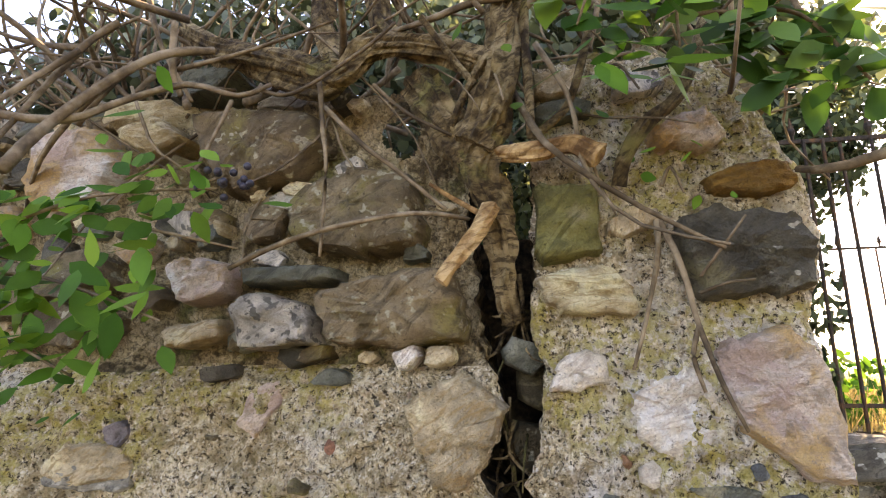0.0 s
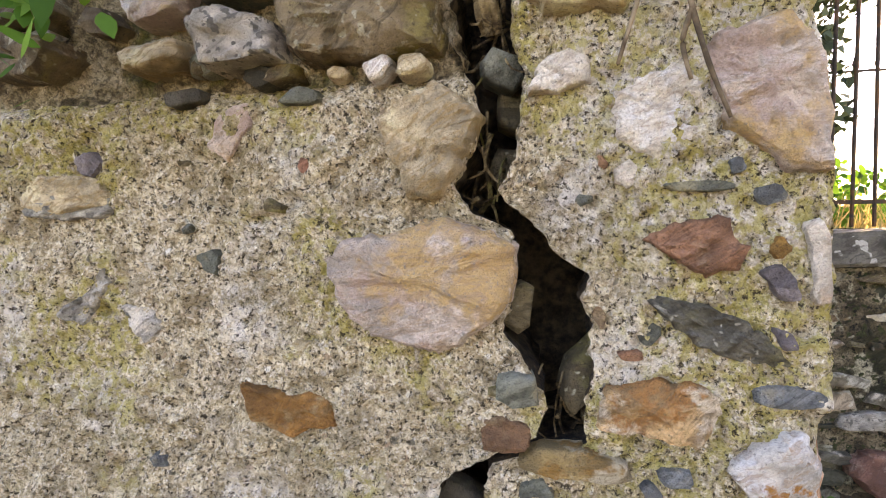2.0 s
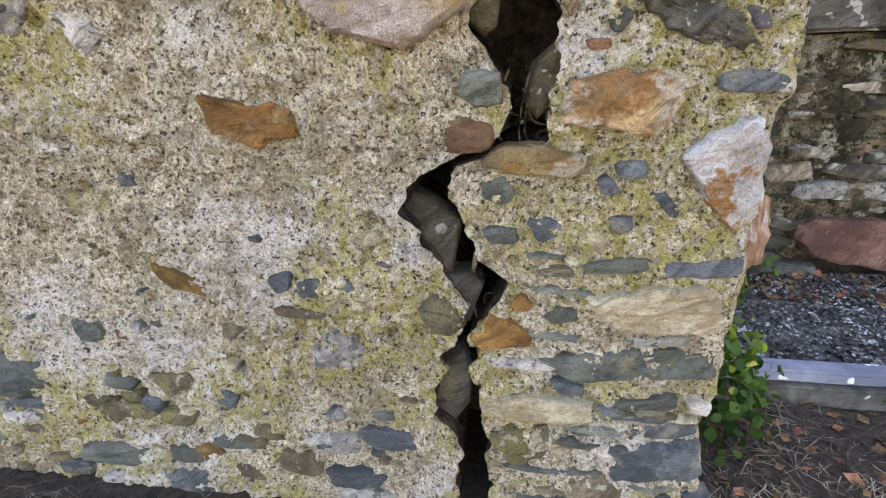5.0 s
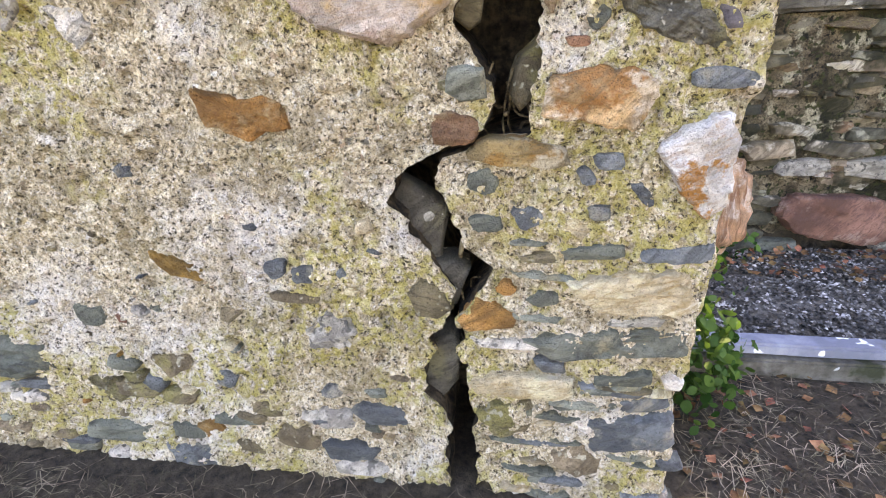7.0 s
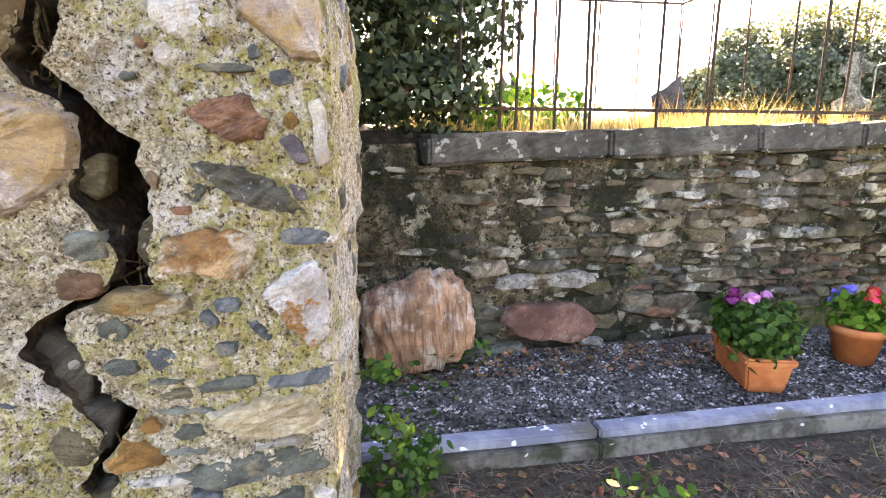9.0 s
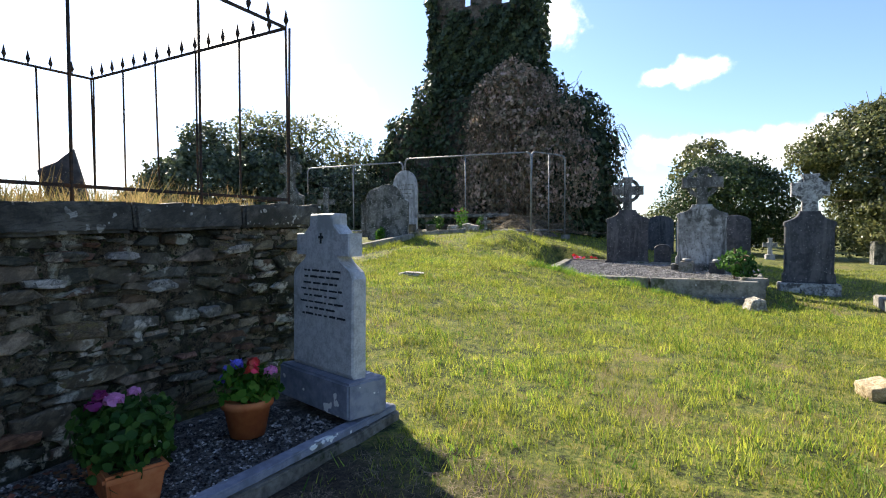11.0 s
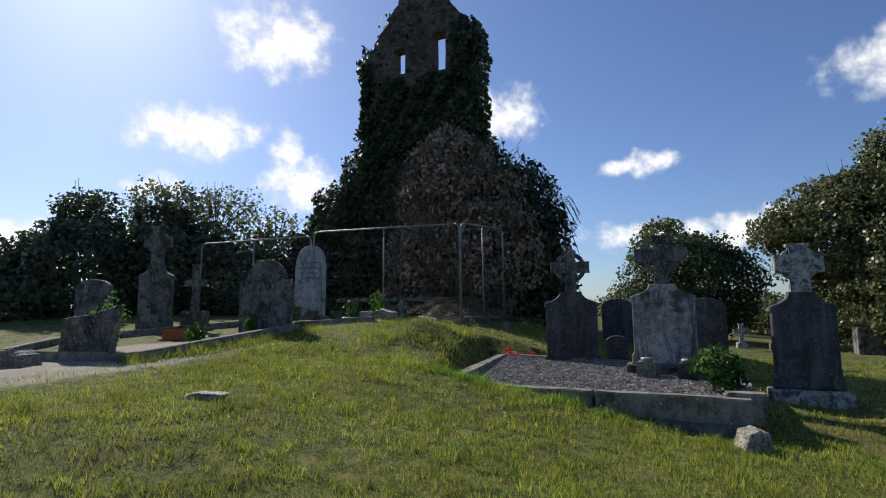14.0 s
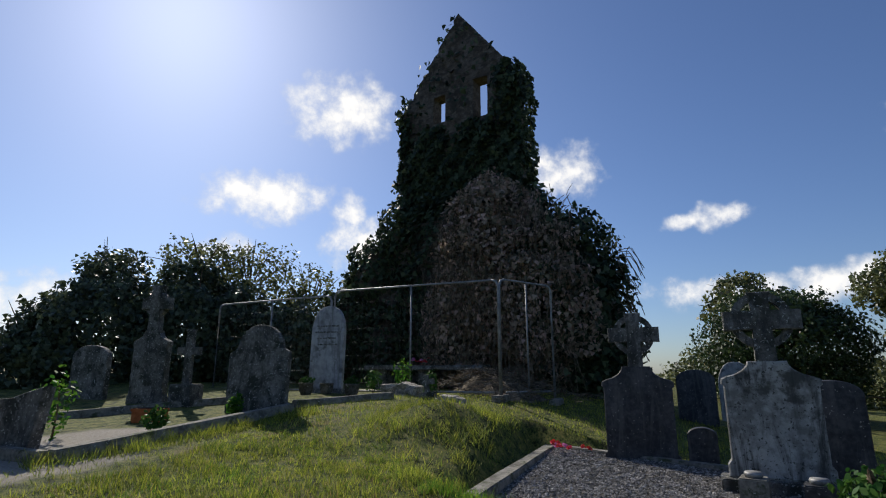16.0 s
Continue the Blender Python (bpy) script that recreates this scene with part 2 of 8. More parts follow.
    shift.inputs[1].default_value = (4.3, 0.7, 1.9)
    link(coord, shift.inputs[0])
    lichen = times(rng_of(tex(3.0, 5, 0.6, shift.outputs[0]).outputs["Fac"], 0.46, 0.56), rng_of(tex(40, 6, 0.68, shift.outputs[0]).outputs["Fac"], 0.43, 0.56, 0.72))
    col = mix(lichen, col, (0.50, 0.42, 0.11))
    # near-black in the pits paints the shade that their relief leaves too weak
    pits = tex(95, 9, 0.75).outputs["Fac"]
    col = mix(rng_of(pits, 0.53, 0.60, 0.97), col, (0.045, 0.032, 0.018))
    link(col, bsdf.inputs["Base Color"])
    normal = None
    for height, strength, dist, inv in ((pits, 0.9, 0.022, True), (d2, 0.5, 0.010, True), (d1, 0.9, 0.007, True)):
        bp = N("ShaderNodeBump")
        bp.invert = inv
        bp.inputs["Strength"].default_value, bp.inputs["Distance"].default_value = strength, dist
        link(height, bp.inputs["Height"])
        if normal:
            link(normal, bp.inputs["Normal"])
        normal = bp.outputs[0]
    link(normal, bsdf.inputs["Normal"])
    return mt


M_RENDER = mortar_material()
# earth fill of the crack, its colour darkened to carry the crack's shade
M_EARTHSHADE = material("shade_darkened_earth", ((0.015, 0.010, 0.006), (0.06, 0.042, 0.025), (0.14, 0.10, 0.06)), 50, 1.0, 1.0, 90, bump_dist=0.02)
M_LOWCORE = material("dark_wall_core", ((0.025, 0.022, 0.014), (0.065, 0.055, 0.036), (0.15, 0.13, 0.09)), 26, 0.95, 0.9, 60, coat=(0.05, 0.055, 0.025), coat_scale=4.0, bump_dist=0.012)
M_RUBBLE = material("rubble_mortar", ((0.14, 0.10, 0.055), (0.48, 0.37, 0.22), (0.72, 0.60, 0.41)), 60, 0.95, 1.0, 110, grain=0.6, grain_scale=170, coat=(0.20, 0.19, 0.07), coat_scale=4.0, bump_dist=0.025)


def rock(name, c, scale=16, **kw):
    dark, lite = tuple(v * 0.55 for v in c), tuple(min(0.9, v * 1.45 + 0.02) for v in c)
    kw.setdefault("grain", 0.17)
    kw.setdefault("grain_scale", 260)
    kw.setdefault("streak_fac", 0.75)
    kw.setdefault("streak", tuple(v * 0.42 for v in c))
    kw.setdefault("pores", tuple(v * 0.4 for v in c))
    kw.setdefault("pores_scale", 120)
    kw.setdefault("pores_at", (0.57, 0.70))
    return material(name, (dark, c, lite), scale, kw.pop("rough", 0.8), kw.pop("bump", 1.0), 48, bump_dist=0.016, vary=kw.pop("vary", 0.18), **kw)


STONE = {
    "P": rock("pink_quartzite", (0.84, 0.69, 0.58), 16, vary=0.06, streak=(0.46, 0.31, 0.22), coat=(0.66, 0.42, 0.20), coat_scale=6, coat_at=(0.48, 0.58), patch=(0.58, 0.42, 0.36), patch_scale=8, patch_at=(0.50, 0.6), streak_scale=26, streak_fac=0.6),
    "D": rock("dark_slaty_stone", (0.105, 0.095, 0.07), 14, coat=(0.20, 0.18, 0.10), coat_scale=6, coat_at=(0.54, 0.66), speck=(0.50, 0.48, 0.40), speck_scale=26, speck_at=(0.66, 0.69)),
    "Y": rock("tan_ironstained_stone", (0.50, 0.32, 0.15), 14, coat=(0.66, 0.55, 0.40), coat_scale=9, coat_at=(0.50, 0.58), patch=(0.40, 0.19, 0.06), patch_scale=10, patch_at=(0.50, 0.58)),
    "Q": rock("white_quartz_with_rust", (0.80, 0.74, 0.66), 10, coat=(0.46, 0.19, 0.045), coat_scale=9, coat_at=(0.50, 0.54), streak=(0.50, 0.36, 0.26), streak_scale=20, vary=0.02),
    "T": rock("tan_sandstone", (0.68, 0.54, 0.35), 18, vary=0.1, streak=(0.42, 0.27, 0.12), streak_scale=16, coat=(0.80, 0.69, 0.50), coat_scale=7),
    "G": rock("green_slate", (0.17, 0.18, 0.14), 12, coat=(0.30, 0.27, 0.17), coat_scale=9),
    "K": rock("brown_fieldstone", (0.22, 0.165, 0.095), 14, coat=(0.27, 0.23, 0.085), coat_scale=5, coat_at=(0.50, 0.62), speck=(0.46, 0.42, 0.30), speck_scale=34, speck_at=(0.60, 0.66)),
    "C": rock("grey_lichened_stone", (0.54, 0.49, 0.41), 30, speck=(0.16, 0.15, 0.13), speck_scale=45, speck_at=(0.56, 0.62)),
    "W": rock("white_quartz", (0.90, 0.80, 0.66), 10, coat=(0.62, 0.42, 0.28), coat_scale=6, coat_at=(0.56, 0.68), streak=(0.58, 0.46, 0.36), streak_scale=24, vary=0.06),
    "L": rock("olive_mossed_stone", (0.22, 0.21, 0.07), 15, coat=(0.30, 0.26, 0.14), coat_scale=8),
    "O": rock("orange_ironstone", (0.42, 0.20, 0.055), 14, coat=(0.46, 0.34, 0.18), coat_scale=9, coat_at=(0.56, 0.7)),
    "R": rock("red_sandstone", (0.38, 0.18, 0.105), 16, coat=(0.40, 0.26, 0.16), coat_scale=10),
    "V": rock("purple_slate", (0.24, 0.205, 0.21), 18),
    "B": rock("blue_slate", (0.15, 0.165, 0.165), 14, coat=(0.29, 0.27, 0.21), coat_scale=10),
}
LOW_COAT = dict(placed=True, patch=(0.030, 0.032, 0.014), patch_scale=2.1, patch_at=(0.47, 0.58), coat=(0.56, 0.52, 0.40), coat_scale=5.5, coat_at=(0.55, 0.61), vary=0.4)
M_LOW = [rock("dark_rubble_a", (0.20, 0.165, 0.105), 18, **LOW_COAT), rock("dark_rubble_b", (0.30, 0.24, 0.155), 16, **LOW_COAT),
         rock("dark_rubble_c", (0.15, 0.14, 0.10), 14, **LOW_COAT), rock("dark_rubble_d", (0.22, 0.13, 0.075), 14, **LOW_COAT)]
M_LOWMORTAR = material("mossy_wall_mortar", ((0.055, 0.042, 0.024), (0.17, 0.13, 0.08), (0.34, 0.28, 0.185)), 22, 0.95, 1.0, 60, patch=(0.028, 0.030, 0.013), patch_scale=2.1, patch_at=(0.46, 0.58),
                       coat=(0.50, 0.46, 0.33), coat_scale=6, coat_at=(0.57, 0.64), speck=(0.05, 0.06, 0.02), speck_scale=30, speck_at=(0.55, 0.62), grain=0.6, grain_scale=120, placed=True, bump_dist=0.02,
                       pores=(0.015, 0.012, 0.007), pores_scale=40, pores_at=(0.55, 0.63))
M_COPING = rock("grey_coping", (0.17, 0.155, 0.125), 12, coat=(0.05, 0.05, 0.038), coat_scale=4, speck=(0.66, 0.65, 0.58), speck_scale=15, speck_at=(0.63, 0.65))
M_GRANITE = material("speckled_granite", ((0.36, 0.35, 0.33), (0.46, 0.45, 0.43), (0.55, 0.54, 0.51)), 90, 0.6, 0.15, 200, coat=(0.30, 0.30, 0.28), coat_scale=4)
M_PLINTH = material("blue_grey_limestone", ((0.14, 0.155, 0.19), (0.19, 0.205, 0.25), (0.26, 0.275, 0.31)), 20, 0.6, 0.2, 80, speck=(0.72, 0.72, 0.68), speck_scale=11, speck_at=(0.64, 0.66), coat=(0.10, 0.095, 0.08), coat_scale=3)
M_CONCRETE = material("weathered_concrete", ((0.13, 0.12, 0.10), (0.22, 0.21, 0.18), (0.31, 0.29, 0.25)), 24, 0.95, 0.6, 90, coat=(0.08, 0.09, 0.05), coat_scale=5, speck=(0.5, 0.5, 0.46), speck_scale=20, speck_at=(0.68, 0.71))
DRIP = dict(streak_stretch=(1.0, 1.0, 0.13), streak_at=(0.50, 0.62))
M_DARKSTONE = material("dark_polished_limestone", ((0.025, 0.027, 0.032), (0.045, 0.047, 0.053), (0.08, 0.08, 0.085)), 18, 0.55, 0.15, 60, speck=(0.34, 0.34, 0.31), speck_scale=30, speck_at=(0.68, 0.71),
                       streak=(0.15, 0.15, 0.145), streak_scale=5, streak_fac=0.45, **DRIP)
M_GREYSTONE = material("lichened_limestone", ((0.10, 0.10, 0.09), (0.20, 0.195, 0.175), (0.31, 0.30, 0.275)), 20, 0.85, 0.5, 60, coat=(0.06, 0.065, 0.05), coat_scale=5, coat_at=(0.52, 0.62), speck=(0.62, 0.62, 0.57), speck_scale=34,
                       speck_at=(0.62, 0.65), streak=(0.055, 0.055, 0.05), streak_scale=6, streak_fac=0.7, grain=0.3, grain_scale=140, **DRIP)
M_PALELICHEN = material("pale_lichened_stone", ((0.12, 0.12, 0.115), (0.34, 0.34, 0.32), (0.5, 0.5, 0.47)), 30, 0.85, 0.5, 70, coat=(0.10, 0.10, 0.095), coat_scale=9, coat_at=(0.52, 0.6))
M_FOOTING = material("dirty_concrete", ((0.06, 0.055, 0.042), (0.12, 0.11, 0.088), (0.20, 0.185, 0.155)), 24, 0.95, 0.8, 90, coat=(0.04, 0.045, 0.022), coat_scale=6, speck=(0.5, 0.5, 0.46), speck_scale=12, speck_at=(0.69, 0.71))
M_RAINWASHED = material("rain_streaked_limestone", ((0.20, 0.195, 0.18), (0.33, 0.325, 0.305), (0.44, 0.43, 0.405)), 14, 0.85, 0.4, 60, coat=(0.09, 0.09, 0.08), coat_scale=3.4, coat_at=(0.52, 0.64), speck=(0.10, 0.10, 0.09), speck_scale=26,
                        speck_at=(0.60, 0.64), streak=(0.04, 0.04, 0.036), streak_scale=5, streak_fac=0.85, **DRIP)
M_WHITESTONE = material("pale_marble", ((0.26, 0.26, 0.265), (0.36, 0.36, 0.36), (0.46, 0.46, 0.45)), 12, 0.7, 0.2, 60, coat=(0.14, 0.14, 0.135), coat_scale=3.5, streak=(0.12, 0.12, 0.115), streak_scale=6, streak_fac=0.6, **DRIP)
M_LETTER = material("black_lettering", ((0.02, 0.02, 0.02), (0.03, 0.03, 0.03)), 30, 0.7, 0)
M_LETTERW = material("pale_lettering", ((0.45, 0.45, 0.43), (0.6, 0.6, 0.58)), 30, 0.8, 0)
M_TERRA = material("terracotta", ((0.36, 0.09, 0.028), (0.45, 0.125, 0.038), (0.52, 0.17, 0.06)), 14, 0.75, 0.15, 90)
M_SOIL = material("potting_soil", ((0.02, 0.015, 0.01), (0.05, 0.035, 0.02)), 60, 1.0, 0.8, 90)
M_IRON = material("rusty_iron", ((0.035, 0.028, 0.025), (0.06, 0.045, 0.035), (0.12, 0.06, 0.03)), 40, 0.8, 0.4, 120, metal=0.4)
M_STEEL = material("galvanised_steel", ((0.20, 0.20, 0.195), (0.29, 0.29, 0.285), (0.38, 0.38, 0.37)), 30, 0.6, 0.1, 90, metal=0.5)
M_BARK = material("furrowed_bark", ((0.045, 0.028, 0.013), (0.21, 0.145, 0.07), (0.44, 0.33, 0.185)), 38, 0.95, 1.0, 64, streak=(0.035, 0.02, 0.01), streak_scale=20, streak_fac=0.8, coat=(0.24, 0.22, 0.08), coat_scale=7, coat_at=(0.55, 0.7), bump_dist=0.025)
M_ORANGEBARK = material("broken_orange_bark", ((0.12, 0.06, 0.025), (0.34, 0.20, 0.09), (0.52, 0.35, 0.18)), 34, 0.95, 0.8, 60, streak=(0.10, 0.05, 0.02), streak_scale=18, streak_fac=0.7, bump_dist=0.010)
M_TWIG = material("grey_twig", ((0.06, 0.042, 0.026), (0.14, 0.10, 0.062), (0.26, 0.20, 0.135)), 30, 0.95, 0.5, 90)
M_GRAVEL = material("grey_gravel", ((0.045, 0.04, 0.035), (0.10, 0.092, 0.082), (0.34, 0.32, 0.295)), 60, 0.9, 0.3, 150, vary=0.9, hue=0.004, island=True)
M_GRAVELPLOT = material("pale_grey_gravel", ((0.10, 0.095, 0.087), (0.20, 0.188, 0.17), (0.38, 0.36, 0.335)), 60, 0.9, 0.3, 150, vary=0.7, hue=0.004, island=True)
M_GRAVELBED = material("gravel_bed", ((0.04, 0.034, 0.028), (0.09, 0.08, 0.066), (0.18, 0.16, 0.135)), 70, 0.95, 0.9, 120)
M_LITTERLEAF = material("dead_leaf", ((0.06, 0.026, 0.012), (0.17, 0.075, 0.03), (0.32, 0.16, 0.07)), 30, 0.9, 0.2, 90, vary=0.5, island=True)
M_STRAW = material("dry_clippings", ((0.05, 0.038, 0.024), (0.12, 0.095, 0.06), (0.26, 0.21, 0.14)), 30, 0.95, 0, vary=0.45, island=True)


def leafy(name, c, vary=0.4, tr=0.35, rough=0.5, spec=0.4):
    return material(name, (tuple(v * 0.7 for v in c), c, tuple(v * 1.35 for v in c)), 6, rough, 0, vary=vary, island=True, translucent=tr, spec=spec)


M_IVY = leafy("ivy_leaf", (0.052, 0.078, 0.038), 0.7, 0.2, 0.55, 0.2)
M_DEADIVY = leafy("withered_ivy_leaf", (0.38, 0.30, 0.21), 0.7, 0.35, 0.7, 0.2)
M_YEW = leafy("yew_leaf", (0.044, 0.076, 0.026), 0.4, 0.25)
M_HAW = leafy("hawthorn_leaf", (0.13, 0.15, 0.06), 0.6, 0.4, 0.4)
M_OLIVE = leafy("browning_leaf", (0.21, 0.19, 0.06), 0.5, 0.35)
M_HEDGE = leafy("dark_hedge_leaf", (0.078, 0.105, 0.056), 0.55, 0.25, 0.42)
M_LIGHTLEAF = leafy("fresh_bramble_leaf", (0.065, 0.175, 0.022), 0.5, 0.45, 0.55, 0.15)
M_WEED = leafy("weed_leaf", (0.040, 0.105, 0.020), 0.45, 0.3, 0.55, 0.15)
M_GRASS = leafy("grass_blade", (0.27, 0.325, 0.048), 0.65, 0.45, 0.6)
M_LUSH = leafy("lush_grass_blade", (0.14, 0.27, 0.032), 0.45, 0.45, 0.55)
M_DRYGRASS = leafy("dry_grass_blade", (0.34, 0.265, 0.105), 0.5, 0.4, 0.7)
M_MAGENTA = leafy("magenta_petal", (0.30, 0.02, 0.14), 0.3, 0.3)
M_PINK = leafy("pink_petal", (0.75, 0.28, 0.55), 0.2, 0.3)
M_RED = leafy("red_petal", (0.62, 0.04, 0.04), 0.3, 0.3)
M_BLUE = leafy("blue_petal", (0.16, 0.14, 0.62), 0.3, 0.3)
M_WHITEP = leafy("white_petal", (0.75, 0.72, 0.72), 0.1, 0.3)
M_BERRY = material("dark_berry", ((0.012, 0.012, 0.02), (0.03, 0.03, 0.045)), 20, 0.35, 0)


def ground_material():
    """Mown grass, worn and dry in patches, giving way to bare litter by the old wall and a pale path."""
    mt = material("grass_ground", ((0.020, 0.026, 0.007), (0.10, 0.125, 0.022), (0.21, 0.19, 0.05)), 36, 0.95, 0.9, 60, coat=(0.16, 0.135, 0.05), coat_scale=1.4, coat_at=(0.55, 0.68), bump_dist=0.02)
    nt = mt.node_tree
    N, link = nt.nodes.new, nt.links.new
    bsdf = next(n for n in nt.nodes if n.type == "BSDF_PRINCIPLED")
    old = bsdf.inputs["Base Color"].links[0].from_socket
    coord, sep = N("ShaderNodeTexCoord"), N("ShaderNodeSeparateXYZ")
    link(coord.outputs["Object"], sep.inputs[0])
    wob = N("ShaderNodeTexNoise")
    wob.inputs["Scale"].default_value, wob.inputs["Detail"].default_value = 1.7, 6
    link(coord.outputs["Object"], wob.inputs["Vector"])

    def blend(col, paint, fac):
        mx = N("ShaderNodeMix")
        mx.data_type = "RGBA"
        link(fac, mx.inputs["Factor"])
        link(col, mx.inputs["A"])
        link(paint, mx.inputs["B"])
        return mx.outputs["Result"]

    def ramp3(a, b, s):
        n, r = N("ShaderNodeTexNoise"), N("ShaderNodeValToRGB")
        n.inputs["Scale"].default_value, n.inputs["Detail"].default_value, n.inputs["Roughness"].default_value = s, 8, 0.7
        link(coord.outputs["Object"], n.inputs["Vector"])
        r.color_ramp.elements[0].color, r.color_ramp.elements[1].color = (*a, 1), (*b, 1)
        r.color_ramp.elements[0].position, r.color_ramp.elements[1].position = 0.35, 0.65
        link(n.outputs["Fac"], r.inputs[0])
        return r.outputs[0]

    def edge(src, a, b, amp):
        ad = N("ShaderNodeMath")
        ad.operation = "MULTIPLY_ADD"
        link(wob.outputs["Fac"], ad.inputs[0])
        ad.inputs[1].default_value = amp
        link(src, ad.inputs[2])
        rg = N("ShaderNodeMapRange")
        rg.interpolation_type = "SMOOTHSTEP"
        rg.inputs["From Min"].default_value, rg.inputs["From Max"].default_value = a, b
        link(ad.outputs[0], rg.inputs["Value"])
        return rg.outputs[0]
    litter = edge(sep.outputs[0], 4.5, 3.6, 1.2)
    col = blend(old, ramp3((0.014, 0.010, 0.006), (0.075, 0.056, 0.036), 30), litter)
    # pale trodden path at the top of the slope
    vec = N("ShaderNodeVectorMath")
    vec.operation = "DISTANCE"
    sc = N("ShaderNodeVectorMath")
    sc.operation = "MULTIPLY"
    sc.inputs[1].default_value = (0.55, 1.0, 0.0)
    link(coord.outputs["Object"], sc.inputs[0])
    link(sc.outputs[0], vec.inputs[0])
    vec.inputs[1].default_value = (7.6 * 0.55, 7.4, 0.0)
    path = edge(vec.outputs["Value"], 1.75, 1.45, 0.5)
    col = blend(col, ramp3((0.26, 0.23, 0.19), (0.42, 0.38, 0.32), 30), path)
    link(col, bsdf.inputs["Base Color"])
    return mt


M_GROUND = ground_material()


# ---- building helpers ----
def mesh_of(name, verts, faces, mat, smooth=False):
    me = bpy.data.meshes.new(name)
    me.from_pydata([tuple(v) for v in verts], [], faces)
    me.materials.append(mat)
    if smooth:
        me.polygons.foreach_set("use_smooth", [True] * len(me.polygons))
    me.update()
    return me


def piece(name, me, parent=None, label="", m=None):
    ob = new(name, me)
    if parent is not None:
        ob.parent = parent
    if m is not None:
        ob.matrix_basis = m
    if label:
        ob["label"] = label
    return ob


def part(name, bm, mat, parent=None, label="", smooth=False, m=None):
    me = bpy.data.meshes.new(name)
    bm.to_mesh(me)
    bm.free()
    me.materials.append(mat)
    if smooth:
        me.polygons.foreach_set("use_smooth", [True] * len(me.polygons))
    return piece(name, me, parent, label, m)


def empty(name, m=None, label="", category="", group="", kind=""):
    ob = new(name)
    ob.empty_display_size = 0.1
    if m is not None:
        ob.matrix_basis = m
    return tagged(ob, label, category, group, kind)


def box_bm(sx, sy, sz, bevel=0.01, rough=0.0, cuts=0, seed=0):
    """A block standing on z = 0, centred in x and y, with worn edges."""
    bm = bmesh.new()
    bmesh.ops.create_cube(bm, size=1.0)
    for v in bm.verts:
        v.co = Vector((v.co.x * sx, v.co.y * sy, (v.co.z + 0.5) * sz))
    if bevel:
        bmesh.ops.bevel(bm, geom=list(bm.edges), offset=bevel, segments=2, affect="EDGES", clamp_overlap=True)
    if cuts:
        bmesh.ops.subdivide_edges(bm, edges=list(bm.edges), cuts=cuts, use_grid_fill=True)
    if rough:
        for v in bm.verts:
            v.co += rough * noise.noise_vector(v.co * 6 + Vector((seed, seed * 2, 0)))
    return bm


def tube(points, radii, sides=8, wobble=0.0, seed=0, ridges=0.0):
    """Vertices and faces of a tapering limb along points."""
    pts = [Vector(p) for p in points]
    verts, faces = [], []
    for i, p in enumerate(pts):
        d = (pts[min(i + 1, len(pts) - 1)] - pts[max(i - 1, 0)]).normalized()
        q = d.to_track_quat("Z", "Y")
        r = radii[i] if isinstance(radii, (list, tuple)) else radii
        for k in range(sides):
            a = 2 * math.pi * k / sides
            rr = r * (1 + wobble * noise.noise(Vector((math.cos(a) * 2 + seed, math.sin(a) * 2, i * (0.16 if ridges else 0.6)))))
            if ridges:
                rr *= 1 + ridges * (abs(math.sin(a * 6.5 + 0.10 * i + 1.6 * noise.noise(Vector((math.cos(a) * 2, math.sin(a) * 2 + i * 0.10, seed))))) - 0.6) + ridges * 0.8 * noise.noise(Vector((math.cos(a) * 7, math.sin(a) * 7 + i * 0.12, seed)))
            verts.append(p + q @ Vector((math.cos(a) * rr, math.sin(a) * rr, 0)))
    for i in range(len(pts) - 1):
        for k in range(sides):
            a, b = i * sides + k, i * sides + (k + 1) % sides
            faces.append((a, b, b + sides, a + sides))
    faces.append(tuple(range(sides))[::-1])
    faces.append(tuple(range((len(pts) - 1) * sides, len(pts) * sides)))
    return verts, faces


def smooth_path(points, n):
    """n points on a Catmull-Rom line through the given ones."""
    p = [Vector(points[0])] + [Vector(q) for q in points] + [Vector(points[-1])]
    res, segs = [], len(points) - 1
    for i in range(n):
        s = i / (n - 1) * segs
        k = min(int(s), segs - 1)
        t = s - k
        a, b, c, d = p[k], p[k + 1], p[k + 2], p[k + 3]
        res.append(0.5 * ((2 * b) + (c - a) * t + (2 * a - 5 * b + 4 * c - d) * t * t + (3 * b - a - 3 * c + d) * t ** 3))
    return res


def limb(name, points, r0, r1, mat, parent=None, n=14, sides=8, wobble=0.3, label="", seed=0, ridges=0.0):
    pts = smooth_path(points, n)
    radii = [r0 + (r1 - r0) * i / (n - 1) for i in range(n)]
    v, f = tube(pts, radii, sides, wobble, seed, ridges)
    return piece(name, mesh_of(name, v, f, mat, not ridges), parent, label)


def join(bits):
    """Several (verts, faces) as one."""
    vs, fs = [], []
    for v, f in bits:
        o = len(vs)
        vs.extend(v)
        fs.extend(tuple(i + o for i in g) for g in f)
    return vs, fs


